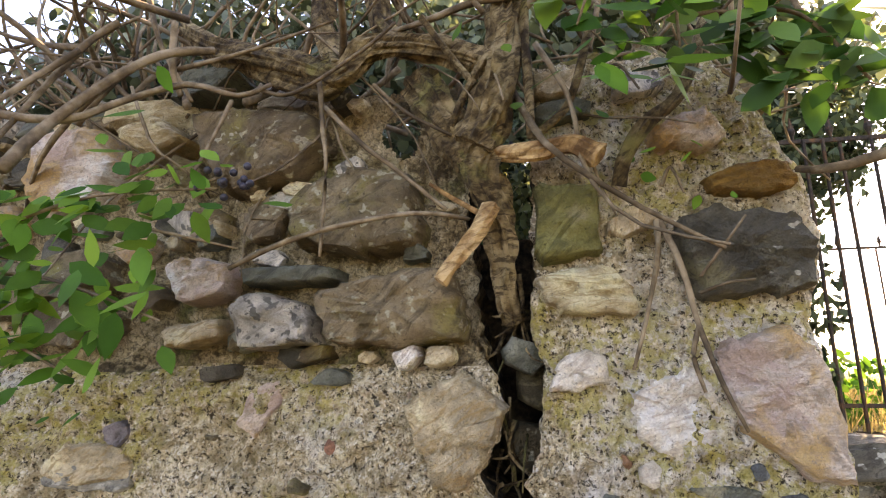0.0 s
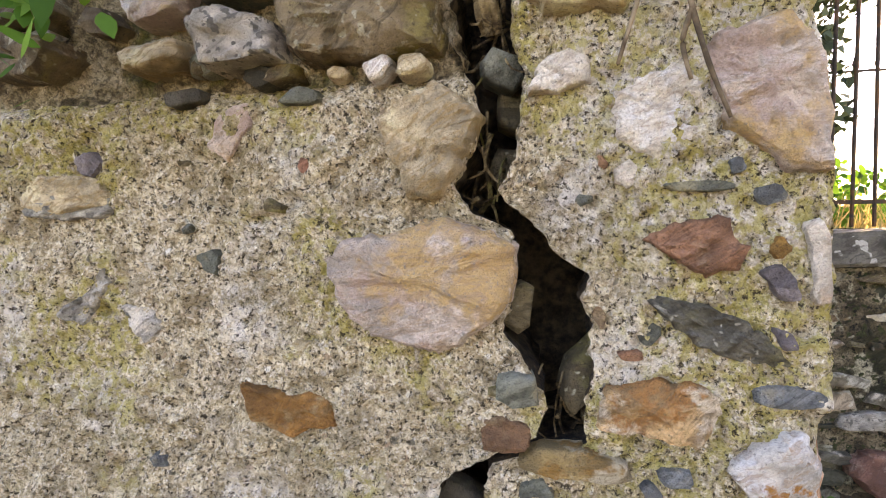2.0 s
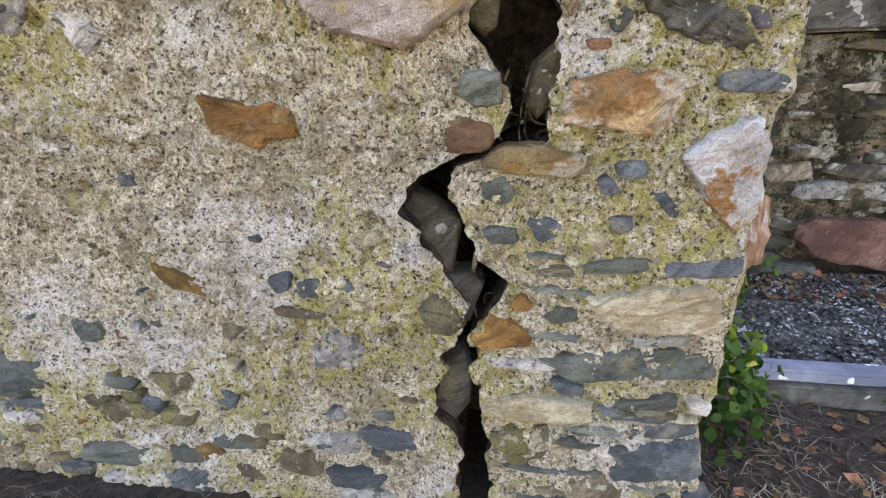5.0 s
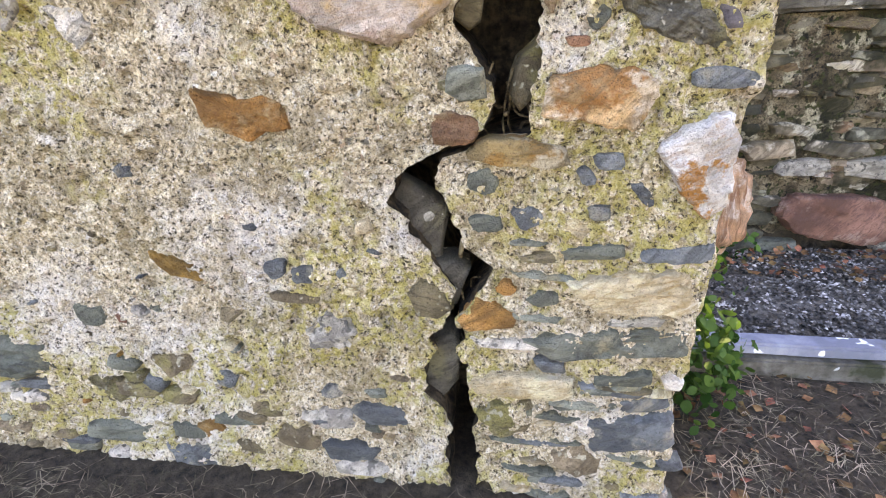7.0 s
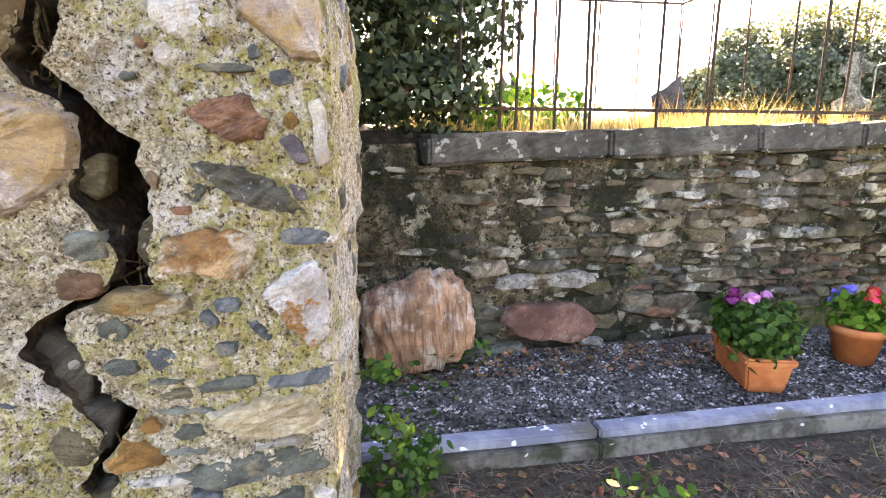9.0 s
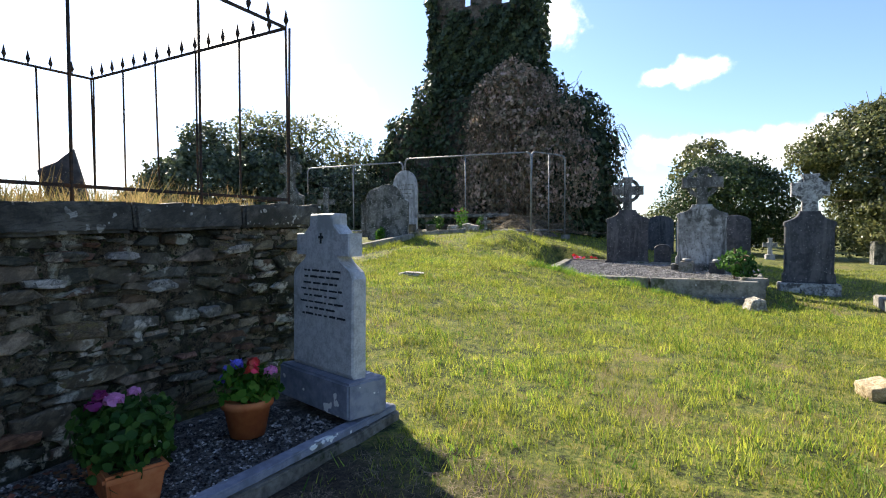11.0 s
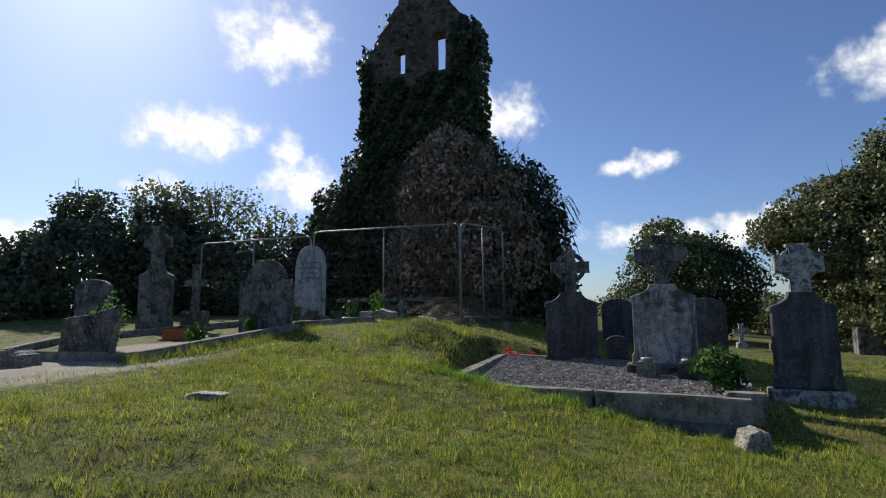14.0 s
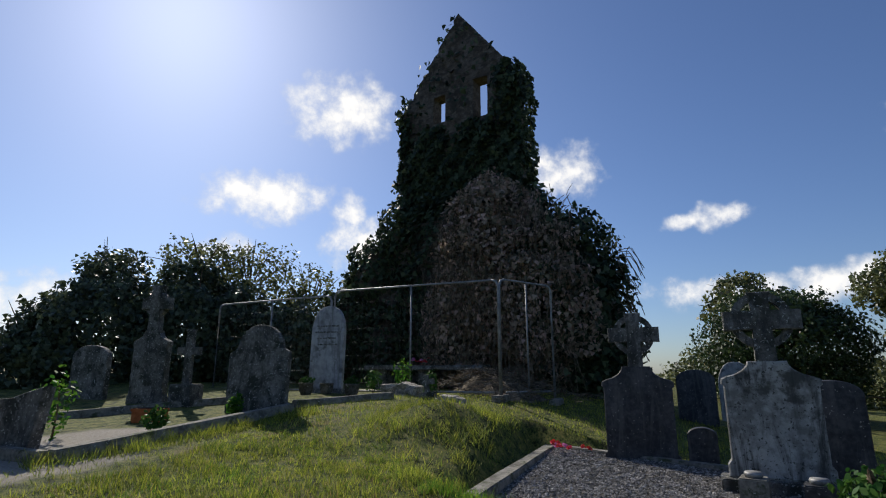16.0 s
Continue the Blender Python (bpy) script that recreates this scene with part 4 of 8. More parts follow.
# stones that show in the old wall: kind of rock, x, z, width, height, how proud it stands, and its corners as fractions of its half-size
FACE_STONES = (
    ("P", 0.074, 1.129, 0.345, 0.241, 0.045, ((-1, 0.35), (-0.78, 0.64), (-0.073, 0.83), (0.16, 1), (0.76, 0.78), (1, 0.58), (0.94, -0.3), (0.75, -0.58), (0.36, -0.95), (0.14, -1), (-0.56, -0.71), (-0.8, -0.34))),
    ("T", 0.099, 1.373, 0.188, 0.212, 0.045, ((-1, 0.42), (-0.68, 0.62), (0.21, 1), (1, 0.41), (0.75, -0.14), (0.33, -0.84), (-0.34, -1), (-0.7, -0.36))),
    ("O", -0.177, 0.895, 0.184, 0.106, 0.018, ((-1, 1), (0.021, 0.52), (0.86, 0.6), (1, -0.46), (0.18, -1), (-0.8, -0.45))),
    ("R", 0.524, 1.190, 0.156, 0.100, 0.022, ((-1, 0.24), (-0.36, 0.94), (0.59, 1), (1, -0.13), (0.9, -0.65), (0.28, -1), (-0.35, -0.56))),
    ("D", 0.553, 1.059, 0.224, 0.107, 0.020, ((-1, 1), (-0.51, 0.93), (0.22, 0.54), (0.75, -0.33), (1, -0.95), (0.44, -1), (-0.29, -0.39), (-0.66, 0.26))),
    ("Y", 0.465, 0.923, 0.195, 0.104, 0.025, ((-0.77, 0.83), (0.24, 1), (0.96, 0.8), (1, 0.037), (0.71, -1), (-0.11, -0.7), (-1, -0.58), (-0.91, 0.19))),
    ("P", 0.623, 1.423, 0.178, 0.238, 0.030, ((-0.91, 0.76), (-0.3, 0.97), (0.3, 1), (0.72, 0.73), (0.89, 0.24), (1, -1), (0.33, -0.98), (-0.55, -0.5), (-0.86, -0.093), (-1, 0.41))),
    ("W", 0.467, 1.404, 0.154, 0.155, 0.018, ((-1, 0.41), (-0.39, 0.6), (0.31, 1), (0.84, 0.69), (1, -0.098), (0.53, -0.8), (-0.17, -1), (-0.78, -0.46))),
    ("W", 0.318, 1.473, 0.103, 0.072, 0.030, ((-0.73, 0.47), (0.13, 1), (0.88, 0.67), (1, -0.56), (-0.13, -0.95), (-1, -1))),
    ("W", 0.011, 1.497, 0.059, 0.050, 0.030, ((-1, 0.51), (0.78, 1), (1, -0.15), (-0.27, -1))),
    ("T", 0.073, 1.500, 0.054, 0.043, 0.030, ((-0.98, 1), (0.95, 0.95), (1, -0.73), (-1, -1))),
    ("B", 0.660, 0.961, 0.105, 0.038, 0.016, ((-1, 0.48), (0.12, 1), (1, 0.29), (0.93, -1), (-0.92, -0.91))),
    ("Q", 0.634, 0.816, 0.136, 0.198, 0.030, ((-1, 0.27), (-0.33, 0.63), (0.78, 1), (0.98, 0.11), (1, -0.74), (0.43, -1), (-0.037, -0.67), (-0.46, -0.19))),
    ("K", -0.328, 1.937, 0.327, 0.210, 0.085, ((-1, 0.88), (-0.22, 1), (0.9, 0.69), (1, -0.048), (0.65, -0.7), (-0.26, -1), (-0.73, -0.044))),
    ("K", -0.097, 1.783, 0.294, 0.194, 0.085, ((-1, 0.34), (-0.44, 0.9), (0.2, 1), (0.87, 0.73), (1, -0.78), (0.24, -1), (-0.88, -0.63))),
    ("K", -0.023, 1.590, 0.298, 0.157, 0.095, ((-1, 0.31), (-0.48, 0.69), (0.76, 1), (1, -0.0082), (0.96, -0.77), (0.13, -1), (-0.82, -0.78))),
    ("L", 0.309, 1.738, 0.122, 0.158, 0.045, ((-1, 1), (1, 0.74), (0.98, -0.84), (-0.91, -1))),
    ("T", 0.333, 1.611, 0.171, 0.092, 0.045, ((-1, 0.55), (0.32, 1), (1, 0.19), (1, -0.97), (-0.42, -1), (-0.96, -0.33))),
    ("D", 0.600, 1.667, 0.225, 0.159, 0.050, ((-1, 0.74), (-0.41, 1), (0.74, 0.83), (1, 0.081), (0.87, -0.84), (0.26, -0.99), (-0.73, -1), (-0.97, -0.019))),
    ("O", 0.620, 1.795, 0.163, 0.063, 0.035, ((-1, 0.052), (-0.23, 0.89), (0.77, 1), (1, -0.67), (0.23, -1), (-0.75, -0.82))),
    ("P", 0.528, 1.897, 0.142, 0.086, 0.035, ((-1, -0.16), (-0.13, 0.73), (0.56, 1), (1, -0.35), (0.3, -1), (-0.62, -0.79))),
    ("P", -0.780, 1.924, 0.282, 0.206, 0.075, ((-1, -0.051), (-0.71, 1), (0.48, 0.97), (1, -0.014), (0.49, -0.85), (-0.64, -1))),
    ("T", -0.574, 1.987, 0.210, 0.098, 0.080, ((-1, 0.28), (0.19, 1), (1, -0.54), (-0.093, -1))),
    ("P", -0.430, 1.659, 0.147, 0.103, 0.080, ((-1, 0.59), (-0.24, 1), (1, 0.58), (1, -0.74), (-0.6, -1))),
    ("T", -0.425, 1.550, 0.152, 0.064, 0.080, ((-1, 0.41), (0.86, 1), (1, -0.38), (-0.51, -1))),
    ("C", -0.253, 1.573, 0.187, 0.119, 0.085, ((-1, 0.51), (-0.41, 1), (0.62, 0.67), (1, -0.86), (-0.56, -1))),
    ("G", -0.231, 1.660, 0.226, 0.040, 0.080, ((-1, 1), (1, 0.72), (0.93, -0.99), (-0.86, -1))),
    ("T", -0.646, 1.296, 0.222, 0.085, 0.020, ((-1, -0.17), (-0.36, 1), (0.76, 0.8), (1, -0.51), (-0.58, -1))),
    ("Y", 0.336, 0.835, 0.187, 0.057, 0.022, ((-1, -0.35), (-0.78, 0.67), (0.12, 1), (0.92, 0.16), (1, -0.9), (-0.46, -1))),
    ("G", 0.276, 0.779, 0.064, 0.059, 0.012, ((-1, 0.23), (0.21, 1), (1, -0.052), (0.26, -1), (-0.83, -0.69))),
    ("B", 0.357, 0.707, 0.069, 0.048, 0.012, ((-1, 0.7), (0.61, 1), (1, -0.16), (-0.31, -1))),
    ("B", 0.459, 0.792, 0.041, 0.041, 0.012, ((-1, 0.65), (0.093, 1), (1, -0.49), (-0.17, -1))),
    ("B", 0.557, 0.760, 0.054, 0.055, 0.012, ((-1, 0.84), (-0.12, 1), (1, -0.72), (0.3, -1))),
    ("B", 0.497, 0.818, 0.060, 0.038, 0.012, ((-1, 0.61), (0.68, 1), (1, -0.59), (-0.54, -1))),
    ("B", 0.487, 0.725, 0.047, 0.031, 0.012, ((-1, 0.77), (0.86, 1), (1, -0.9), (-0.69, -1))),
    ("G", 0.280, 0.697, 0.069, 0.037, 0.012, ((-1, 0.57), (0.88, 1), (1, -0.86), (-0.7, -1))),
    ("G", 0.482, 0.647, 0.129, 0.038, 0.014, ((-1, 0.24), (0.92, 1), (1, -0.56), (-0.82, -1))),
    ("B", 0.628, 0.650, 0.143, 0.044, 0.016, ((-1, 0.13), (0.92, 1), (1, -0.59), (-0.76, -1))),
    ("T", 0.562, 0.565, 0.260, 0.110, 0.022, ((-1, 0.3), (-0.12, 0.79), (0.82, 1), (1, -0.62), (-0.18, -1), (-0.74, -0.5))),
    ("O", 0.288, 0.498, 0.124, 0.078, 0.018, ((-1, -0.4), (-0.31, 1), (1, 0.16), (0.89, -0.68), (-0.64, -1))),
    ("O", 0.324, 0.561, 0.049, 0.036, 0.012, ((-1, -0.25), (-0.17, 1), (1, 0.055), (0.31, -1))),
    ("G", 0.522, 0.444, 0.338, 0.092, 0.014, ((-1, -0.082), (-0.053, 0.7), (0.96, 1), (1, -0.3), (-0.63, -1))),
    ("T", 0.361, 0.328, 0.234, 0.063, 0.018, ((-1, 0.0069), (-0.47, 0.86), (0.94, 1), (1, -0.9), (-0.75, -1))),
    ("K", 0.328, 0.233, 0.132, 0.096, 0.018, ((-1, 0.33), (-0.3, 0.95), (0.94, 1), (1, -0.62), (-0.26, -1))),
    ("B", 0.591, 0.222, 0.199, 0.112, 0.020, ((-1, 0.34), (0.058, 1), (0.91, 0.94), (1, -0.53), (-0.71, -1))),
    ("G", 0.572, 0.365, 0.116, 0.047, 0.012, ((-1, -0.15), (0.92, 1), (1, -0.48), (-0.97, -1))),
    ("C", -0.052, 0.429, 0.118, 0.093, 0.012, ((-1, 0.22), (-0.0079, 1), (1, 0.19), (0.74, -0.77), (-0.78, -1))),
    ("B", -0.161, 0.575, 0.054, 0.053, 0.012, ((-1, 0.57), (1, 1), (0.88, -0.73), (-0.36, -1))),
    ("B", -0.094, 0.568, 0.053, 0.051, 0.012, ((-1, 0.55), (1, 1), (0.9, -0.54), (-0.86, -1))),
    ("O", -0.381, 0.571, 0.126, 0.069, 0.014, ((-1, 1), (-0.36, 0.88), (1, 0.092), (0.89, -1), (-0.51, -0.4))),
    ("K", -0.120, 0.512, 0.125, 0.024, 0.012, ((-1, 1), (1, 0.62), (0.78, -0.96), (-0.81, -1))),
    ("K", -0.454, 0.307, 0.106, 0.072, 0.014, ((-1, 0.66), (0.94, 1), (1, 0.097), (-0.13, -1))),
    ("B", -0.314, 0.283, 0.060, 0.056, 0.012, ((-0.97, 1), (1, 0.68), (0.39, -1), (-1, -0.56))),
    ("B", -0.457, 0.026, 0.129, 0.090, 0.014, ((-1, 1), (1, 0.88), (0.95, -0.85), (-0.78, -1))),
    ("B", -0.034, 0.091, 0.153, 0.059, 0.014, ((-1, 0.86), (1, 1), (0.7, -0.76), (-0.71, -1))),
    ("O", -0.385, 0.128, 0.082, 0.073, 0.012, ((-1, 0.36), (0.4, 1), (1, -0.039), (-0.27, -1))),
    ("K", -0.636, 0.225, 0.124, 0.091, 0.014, ((-1, 0.73), (0.5, 1), (1, -0.4), (-0.13, -1))),
    ("G", -0.930, 0.311, 0.332, 0.147, 0.020, ((-0.73, 1), (0.85, 0.46), (1, -0.56), (0.37, -0.97), (-1, -1))),
    ("G", -0.628, 0.438, 0.082, 0.062, 0.012, ((-1, 1), (1, 0.37), (0.62, -1), (-0.65, -0.9))),
    ("C", -0.474, 1.044, 0.099, 0.076, 0.014, ((-1, 1), (0.25, 0.96), (1, 0.026), (0.05, -1), (-0.47, -0.19))),
    ("C", -0.608, 1.097, 0.121, 0.109, 0.014, ((-1, -0.71), (0.8, 1), (1, 0.55), (0.084, -1))),
    ("G", -0.329, 1.166, 0.059, 0.057, 0.012, ((-1, 0.37), (0.34, 1), (1, 0.37), (0.32, -1))),
    ("V", -0.581, 1.362, 0.065, 0.055, 0.012, ((-1, 0.13), (-0.042, 1), (1, 0.16), (0.28, -1), (-0.79, -0.8))),
    ("C", -0.640, 1.281, 0.211, 0.063, 0.016, ((-1, -0.6), (-0.65, 1), (0.96, 0.51), (1, -0.88), (-0.17, -1))),
    ("V", 0.647, 1.133, 0.065, 0.054, 0.012, ((-1, 0.9), (0.2, 1), (1, -0.98), (-0.021, -1))),
    ("V", 0.651, 1.047, 0.044, 0.043, 0.012, ((-1, 1), (0.35, 0.95), (1, -0.64), (-0.16, -1))),
    ("B", 0.631, 1.271, 0.051, 0.042, 0.012, ((-1, 0.36), (0.38, 1), (1, -0.31), (-0.52, -1))),
    ("B", 0.582, 1.316, 0.030, 0.033, 0.012, ((-1, 0.42), (0.18, 1), (1, -0.42), (-0.34, -1))),
    ("O", 0.643, 1.189, 0.035, 0.040, 0.012, ((-1, -0.058), (0.1, 1), (1, -0.067), (-0.095, -1))),
    ("R", 0.378, 1.325, 0.033, 0.032, 0.010, ((-1, 0.04), (0.21, 1), (1, -0.14), (-0.05, -1))),
    ("R", 0.378, 1.075, 0.029, 0.042, 0.012, ((-1, 0.2), (-0.087, 1), (1, 0.23), (0.21, -1))),
    ("G", 0.454, 1.050, 0.050, 0.044, 0.012, ((-1, 0.35), (0.038, 1), (1, 0.2), (0.043, -1))),
    ("R", 0.424, 1.015, 0.045, 0.018, 0.012, ((-1, 0.84), (0.92, 1), (1, -0.86), (-0.53, -1))),
    ("G", 0.525, 1.285, 0.117, 0.020, 0.014, ((-1, 0.57), (0.062, 1), (1, 0.5), (0.96, -0.61), (-0.5, -1))),
    ("W", 0.695, 1.166, 0.040, 0.135, 0.016, ((-1, 0.95), (0.69, 1), (1, -0.93), (-0.54, -1), (-0.4, 0.069))),
    ("R", 0.225, 0.874, 0.095, 0.070, 0.018, ((-1, 0.64), (0.11, 1), (1, 0.12), (0.7, -0.73), (-0.71, -1))),
    ("P", -0.278, 1.409, 0.093, 0.110, 0.012, ((-1, -0.5), (-0.2, 0.78), (0.9, 1), (1, 0.26), (-0.15, -1))),
    ("G", -0.142, 1.465, 0.087, 0.037, 0.014, ((-1, -0.75), (0.022, 1), (1, 0.32), (0.87, -1))),
    ("D", -0.371, 1.473, 0.088, 0.034, 0.014, ((-1, 0.69), (0.89, 1), (1, -0.52), (-0.75, -1))),
)
# lesser stones: x, z, width, height, by kind of rock
WALL_STONES = {
    "T": ((0.42, 1.73, 0.078, 0.047), (0.31, 2.01, 0.097, 0.048), (0.45, 0.69, 0.056, 0.037)),
    "G": ((-0.45, 2.1, 0.158, 0.071), (0.31, 1.95, 0.107, 0.036), (0.4, 0.54, 0.059, 0.045), (-0.65, 0.09, 0.209, 0.072)),
    "K": ((-0.74, 1.68, 0.174, 0.1), (-0.72, 1.57, 0.183, 0.084), (-0.88, 1.65, 0.121, 0.127), (0.17, 0.52, 0.086, 0.083), (-0.28, 0.46, 0.046, 0.039), (0.49, 0.13, 0.114, 0.089), (-0.17, 0.12, 0.126, 0.067), (-0.23, 0.2, 0.084, 0.04)),
    "C": ((0.45, 1.99, 0.091, 0.041), (-1.1, 1.75, 0.2, 0.15), (-1.15, 2.0, 0.25, 0.16)),
    "W": ((0.42, 1.31, 0.034, 0.045), (0.67, 0.36, 0.04, 0.036)),
    "R": ((-0.13, 1.34, 0.032, 0.031),),
    "B": ((-0.01, 0.57, 0.026, 0.027), (0.42, 0.38, 0.065, 0.029), (-0.06, 0.27, 0.058, 0.033), (-0.51, 0.25, 0.06, 0.048), (0.61, 0.3, 0.125, 0.033)),
}


def cut_stone(w, h, d, corners, seed):
    """A broken stone with the given corners, its cleft face towards -y, its rim sunk behind y = 0."""
    g = random.Random(seed)
    pts = [(a * w / 2, b * h / 2) for a, b in corners]
    area = sum(x0 * z1 - x1 * z0 for (x0, z0), (x1, z1) in zip(pts, pts[1:] + pts[:1]))
    if area < 0:
        pts.reverse()
    small = min(w, h)
    soft = 0.09 if small > 0.07 else 0.17
    pts = [(p[0] + (q[0] - p[0]) * f, p[1] + (q[1] - p[1]) * f) for p, q in zip(pts, pts[1:] + pts[:1]) for f in (soft, 1 - soft)]
    sub = 5 if w * h > 0.006 else 3
    ring = []
    for (x0, z0), (x1, z1) in zip(pts, pts[1:] + pts[:1]):
        for q in range(sub):
            t = q / sub
            p = Vector(((x0 + (x1 - x0) * t) * 30, (z0 + (z1 - z0) * t) * 30, seed * 3.1))
            k = 0.10 * min(small, 0.10)
            ring.append((x0 + (x1 - x0) * t + k * (noise.noise(p) + 0.7 * noise.noise(p * 3)), z0 + (z1 - z0) * t + k * (noise.noise(p + Vector((9, 4, 2))) + 0.7 * noise.noise(p * 3 + Vector((1, 7, 2))))))
    n = len(ring)
    cx, cz = sum(p[0] for p in ring) / n, sum(p[1] for p in ring) / n
    tx, tz = g.uniform(-0.3, 0.3) * d / w, g.uniform(-0.35, 0.2) * d / h
    rings = (1.0, 0.97, 0.90, 0.78, 0.63, 0.47, 0.30, 0.14) if sub == 5 else (1.0, 0.92, 0.70, 0.35)
    lift = (-0.6, 0.45, 0.86, 0.97, 1.0, 1.02, 1.03, 1.03) if sub == 5 else (-0.6, 0.75, 1.0, 1.02)
    ax = g.uniform(-0.5, 0.5)

    def cleft(x, z):
        u = x * math.cos(ax) + z * math.sin(ax)
        v = z * math.cos(ax) - x * math.sin(ax)
        a = noise.noise(Vector((u * 9, v * 26, seed)))
        b = abs(noise.noise(Vector((u * 22, v * 55, seed + 3))))
        return 0.016 * a - 0.016 * b + 0.006 * noise.noise(Vector((x * 90, z * 90, seed)))
    verts = [(x, 0.03, z) for x, z in ring]
    amp = min(1.0, small / 0.10)
    for r, k in enumerate(rings):
        for x, z in ring:
            px, pz = cx + (x - cx) * k, cz + (z - cz) * k
            depth = d * lift[r] + tx * px + tz * pz
            if r:
                depth += amp * cleft(px, pz) * (0.5 if r == 1 else 1.0)
            verts.append((px, -depth, pz))
    verts.append((cx, -d * 1.03 - tx * cx - tz * cz, cz))
    faces = []
    for r in range(len(rings)):
        for k in range(n):
            a, b = r * n + k, r * n + (k + 1) % n
            faces.append((a, b, b + n, a + n))
    last = len(rings) * n
    faces += [(last + k, last + (k + 1) % n, len(verts) - 1) for k in range(n)]
    return verts, faces


def near_stone_of(x, z, grow=0.5, pad=0.0):
    rows = [(r[1], r[2], r[3], r[4]) for r in FACE_STONES] + [r for rs in WALL_STONES.values() for r in rs]
    return any(abs(x - a) < w * grow + pad and abs(z - b) < h * grow + pad for a, b, w, h in rows)


def set_wall_stones():
    g = random.Random(5)
    k = 0
    for kind, x, z, w, h, proud, corners in FACE_STONES:
        k += 1
        v, f = cut_stone(w, h, proud if proud > 0.02 else proud * 0.7, corners, 300 + k)
        y = WALL_Y + (0.035 if proud > 0.06 else -0.002)
        piece("stone", mesh_of("stone", v, f, STONE[kind]), old_wall, "", pose(x, y, z))
    # rubble packed between the larger stones of the upper courses
    for _ in range(150):
        x, z = g.uniform(-1.5, 0.10), g.uniform(1.50, 2.05)
        if near_stone_of(x, z, 0.42) or abs(x - GAP[0]) < 0.08 and abs(z - GAP[1]) < 0.08:
            continue
        w = g.uniform(0.03, 0.10)
        v, f = stone_shape(w, w * g.uniform(0.4, 0.9), 0.05, g.randrange(9999), 12, 0.4)
        piece("stone", mesh_of("stone", v, f, STONE[g.choice("KKTTCGPD")]), old_wall, "", pose(x, WALL_Y + 0.045, z, 0, g.uniform(-20, 20), g.uniform(-8, 8)))
    for kind, rows in WALL_STONES.items():
        for x, z, w, h in rows:
            k += 1
            big = w * h > 0.009
            upper = z > 1.48
            proud = 0.011 if not big else 0.015
            if upper:
                proud = 0.085 if x < 0.15 else 0.035
                w, h = w * 1.1, h * 1.10
            corners = 2 * g.choice((5, 6, 6, 7)) if not upper else 2 * g.choice((6, 7, 8))
            grow = 1.04 if upper else 1.14
            v, f = stone_shape(w * grow, h * grow, proud, 100 + k, corners, 0.62 if upper or w > 2 * h else 0.3, 1 if big else 0, not upper)
            y = WALL_Y + (0.045 if upper and x < 0.15 else 0.002)
            tilt = g.uniform(-7, 7) if w > 0.1 else g.uniform(-25, 25)
            piece("stone", mesh_of("stone", v, f, STONE[kind]), old_wall, "", pose(x, y, z, g.uniform(-2, 2), 0, g.uniform(-3, 3)) @ pose(0, 0, 0, 0, tilt, 0))
    # small stones bedded in the mortar
    kinds = "KKBBGGTTCRO"
    for _ in range(190):
        x, z = g.uniform(-1.5, 0.70), g.uniform(0.0, 1.45)
        if z > 0.6 and x < 0.1 and g.random() < 0.75:
            continue
        if near_stone_of(x, z, 0.5, 0.018):
            continue
        if along(CRACK_L, z) - 0.04 < x < along(CRACK_R, z) + 0.04:
            continue
        w = g.uniform(0.016, 0.05)
        v, f = stone_shape(w, w * g.uniform(0.35, 0.9), 0.010, g.randrange(9999), 10, 0.3, 0, True)
        piece("stone", mesh_of("stone", v, f, STONE[g.choice(kinds)]), old_wall, "", pose(x, WALL_Y + 0.002, z, 0, g.uniform(-20, 20), 0))
    # thin slates laid in courses beside the crack, and dark stones low down
    for _ in range(170):
        right = g.random() < 0.7
        x, z = (g.uniform(0.32, 0.70), g.uniform(0.02, 0.66)) if right else (g.uniform(-1.2, 0.1), g.uniform(0.0, 0.34))
        if near_stone_of(x, z, 0.5, 0.006) or x < along(CRACK_R, z) + 0.03 and right:
            continue
        w = g.uniform(0.05, 0.16)
        h = w * g.uniform(0.10, 0.22) if right else w * g.uniform(0.25, 0.5)
        v, f = stone_shape(min(w, 1.5 * (0.735 - x)), max(h, 0.011), 0.012, g.randrange(9999), 12, 0.6, 0, True)
        piece("stone", mesh_of("stone", v, f, STONE[g.choice("GGBKTGC" if right else "KBGKC")]), old_wall, "", pose(x, WALL_Y + 0.001, z, 0, g.uniform(-5, 5), 0))
    # broken stones inside the crack, and on the wall's end
    for x, z, w, h, kind, y in ((0.13, 0.66, 0.15, 0.2, "D", 1.245), (0.19, 0.55, 0.12, 0.12, "D", 1.225), (0.24, 1.44, 0.09, 0.09, "K", 1.31), (0.23, 1.33, 0.10, 0.09, "K", 1.31),
                                (0.18, 0.32, 0.09, 0.2, "D", 1.25), (0.36, 0.97, 0.07, 0.16, "K", 1.24), (0.24, 0.95, 0.08, 0.07, "G", 1.18), (0.24, 1.08, 0.06, 0.1, "K", 1.26), (0.22, 1.50, 0.09, 0.07, "G", 1.24)):
        v, f = stone_shape(w, h, 0.05, int(z * 1000), 12, 0.4)
        piece("stone", mesh_of("stone", v, f, STONE[kind], True), old_wall, "", pose(x, y, z, 0, 12, 8))
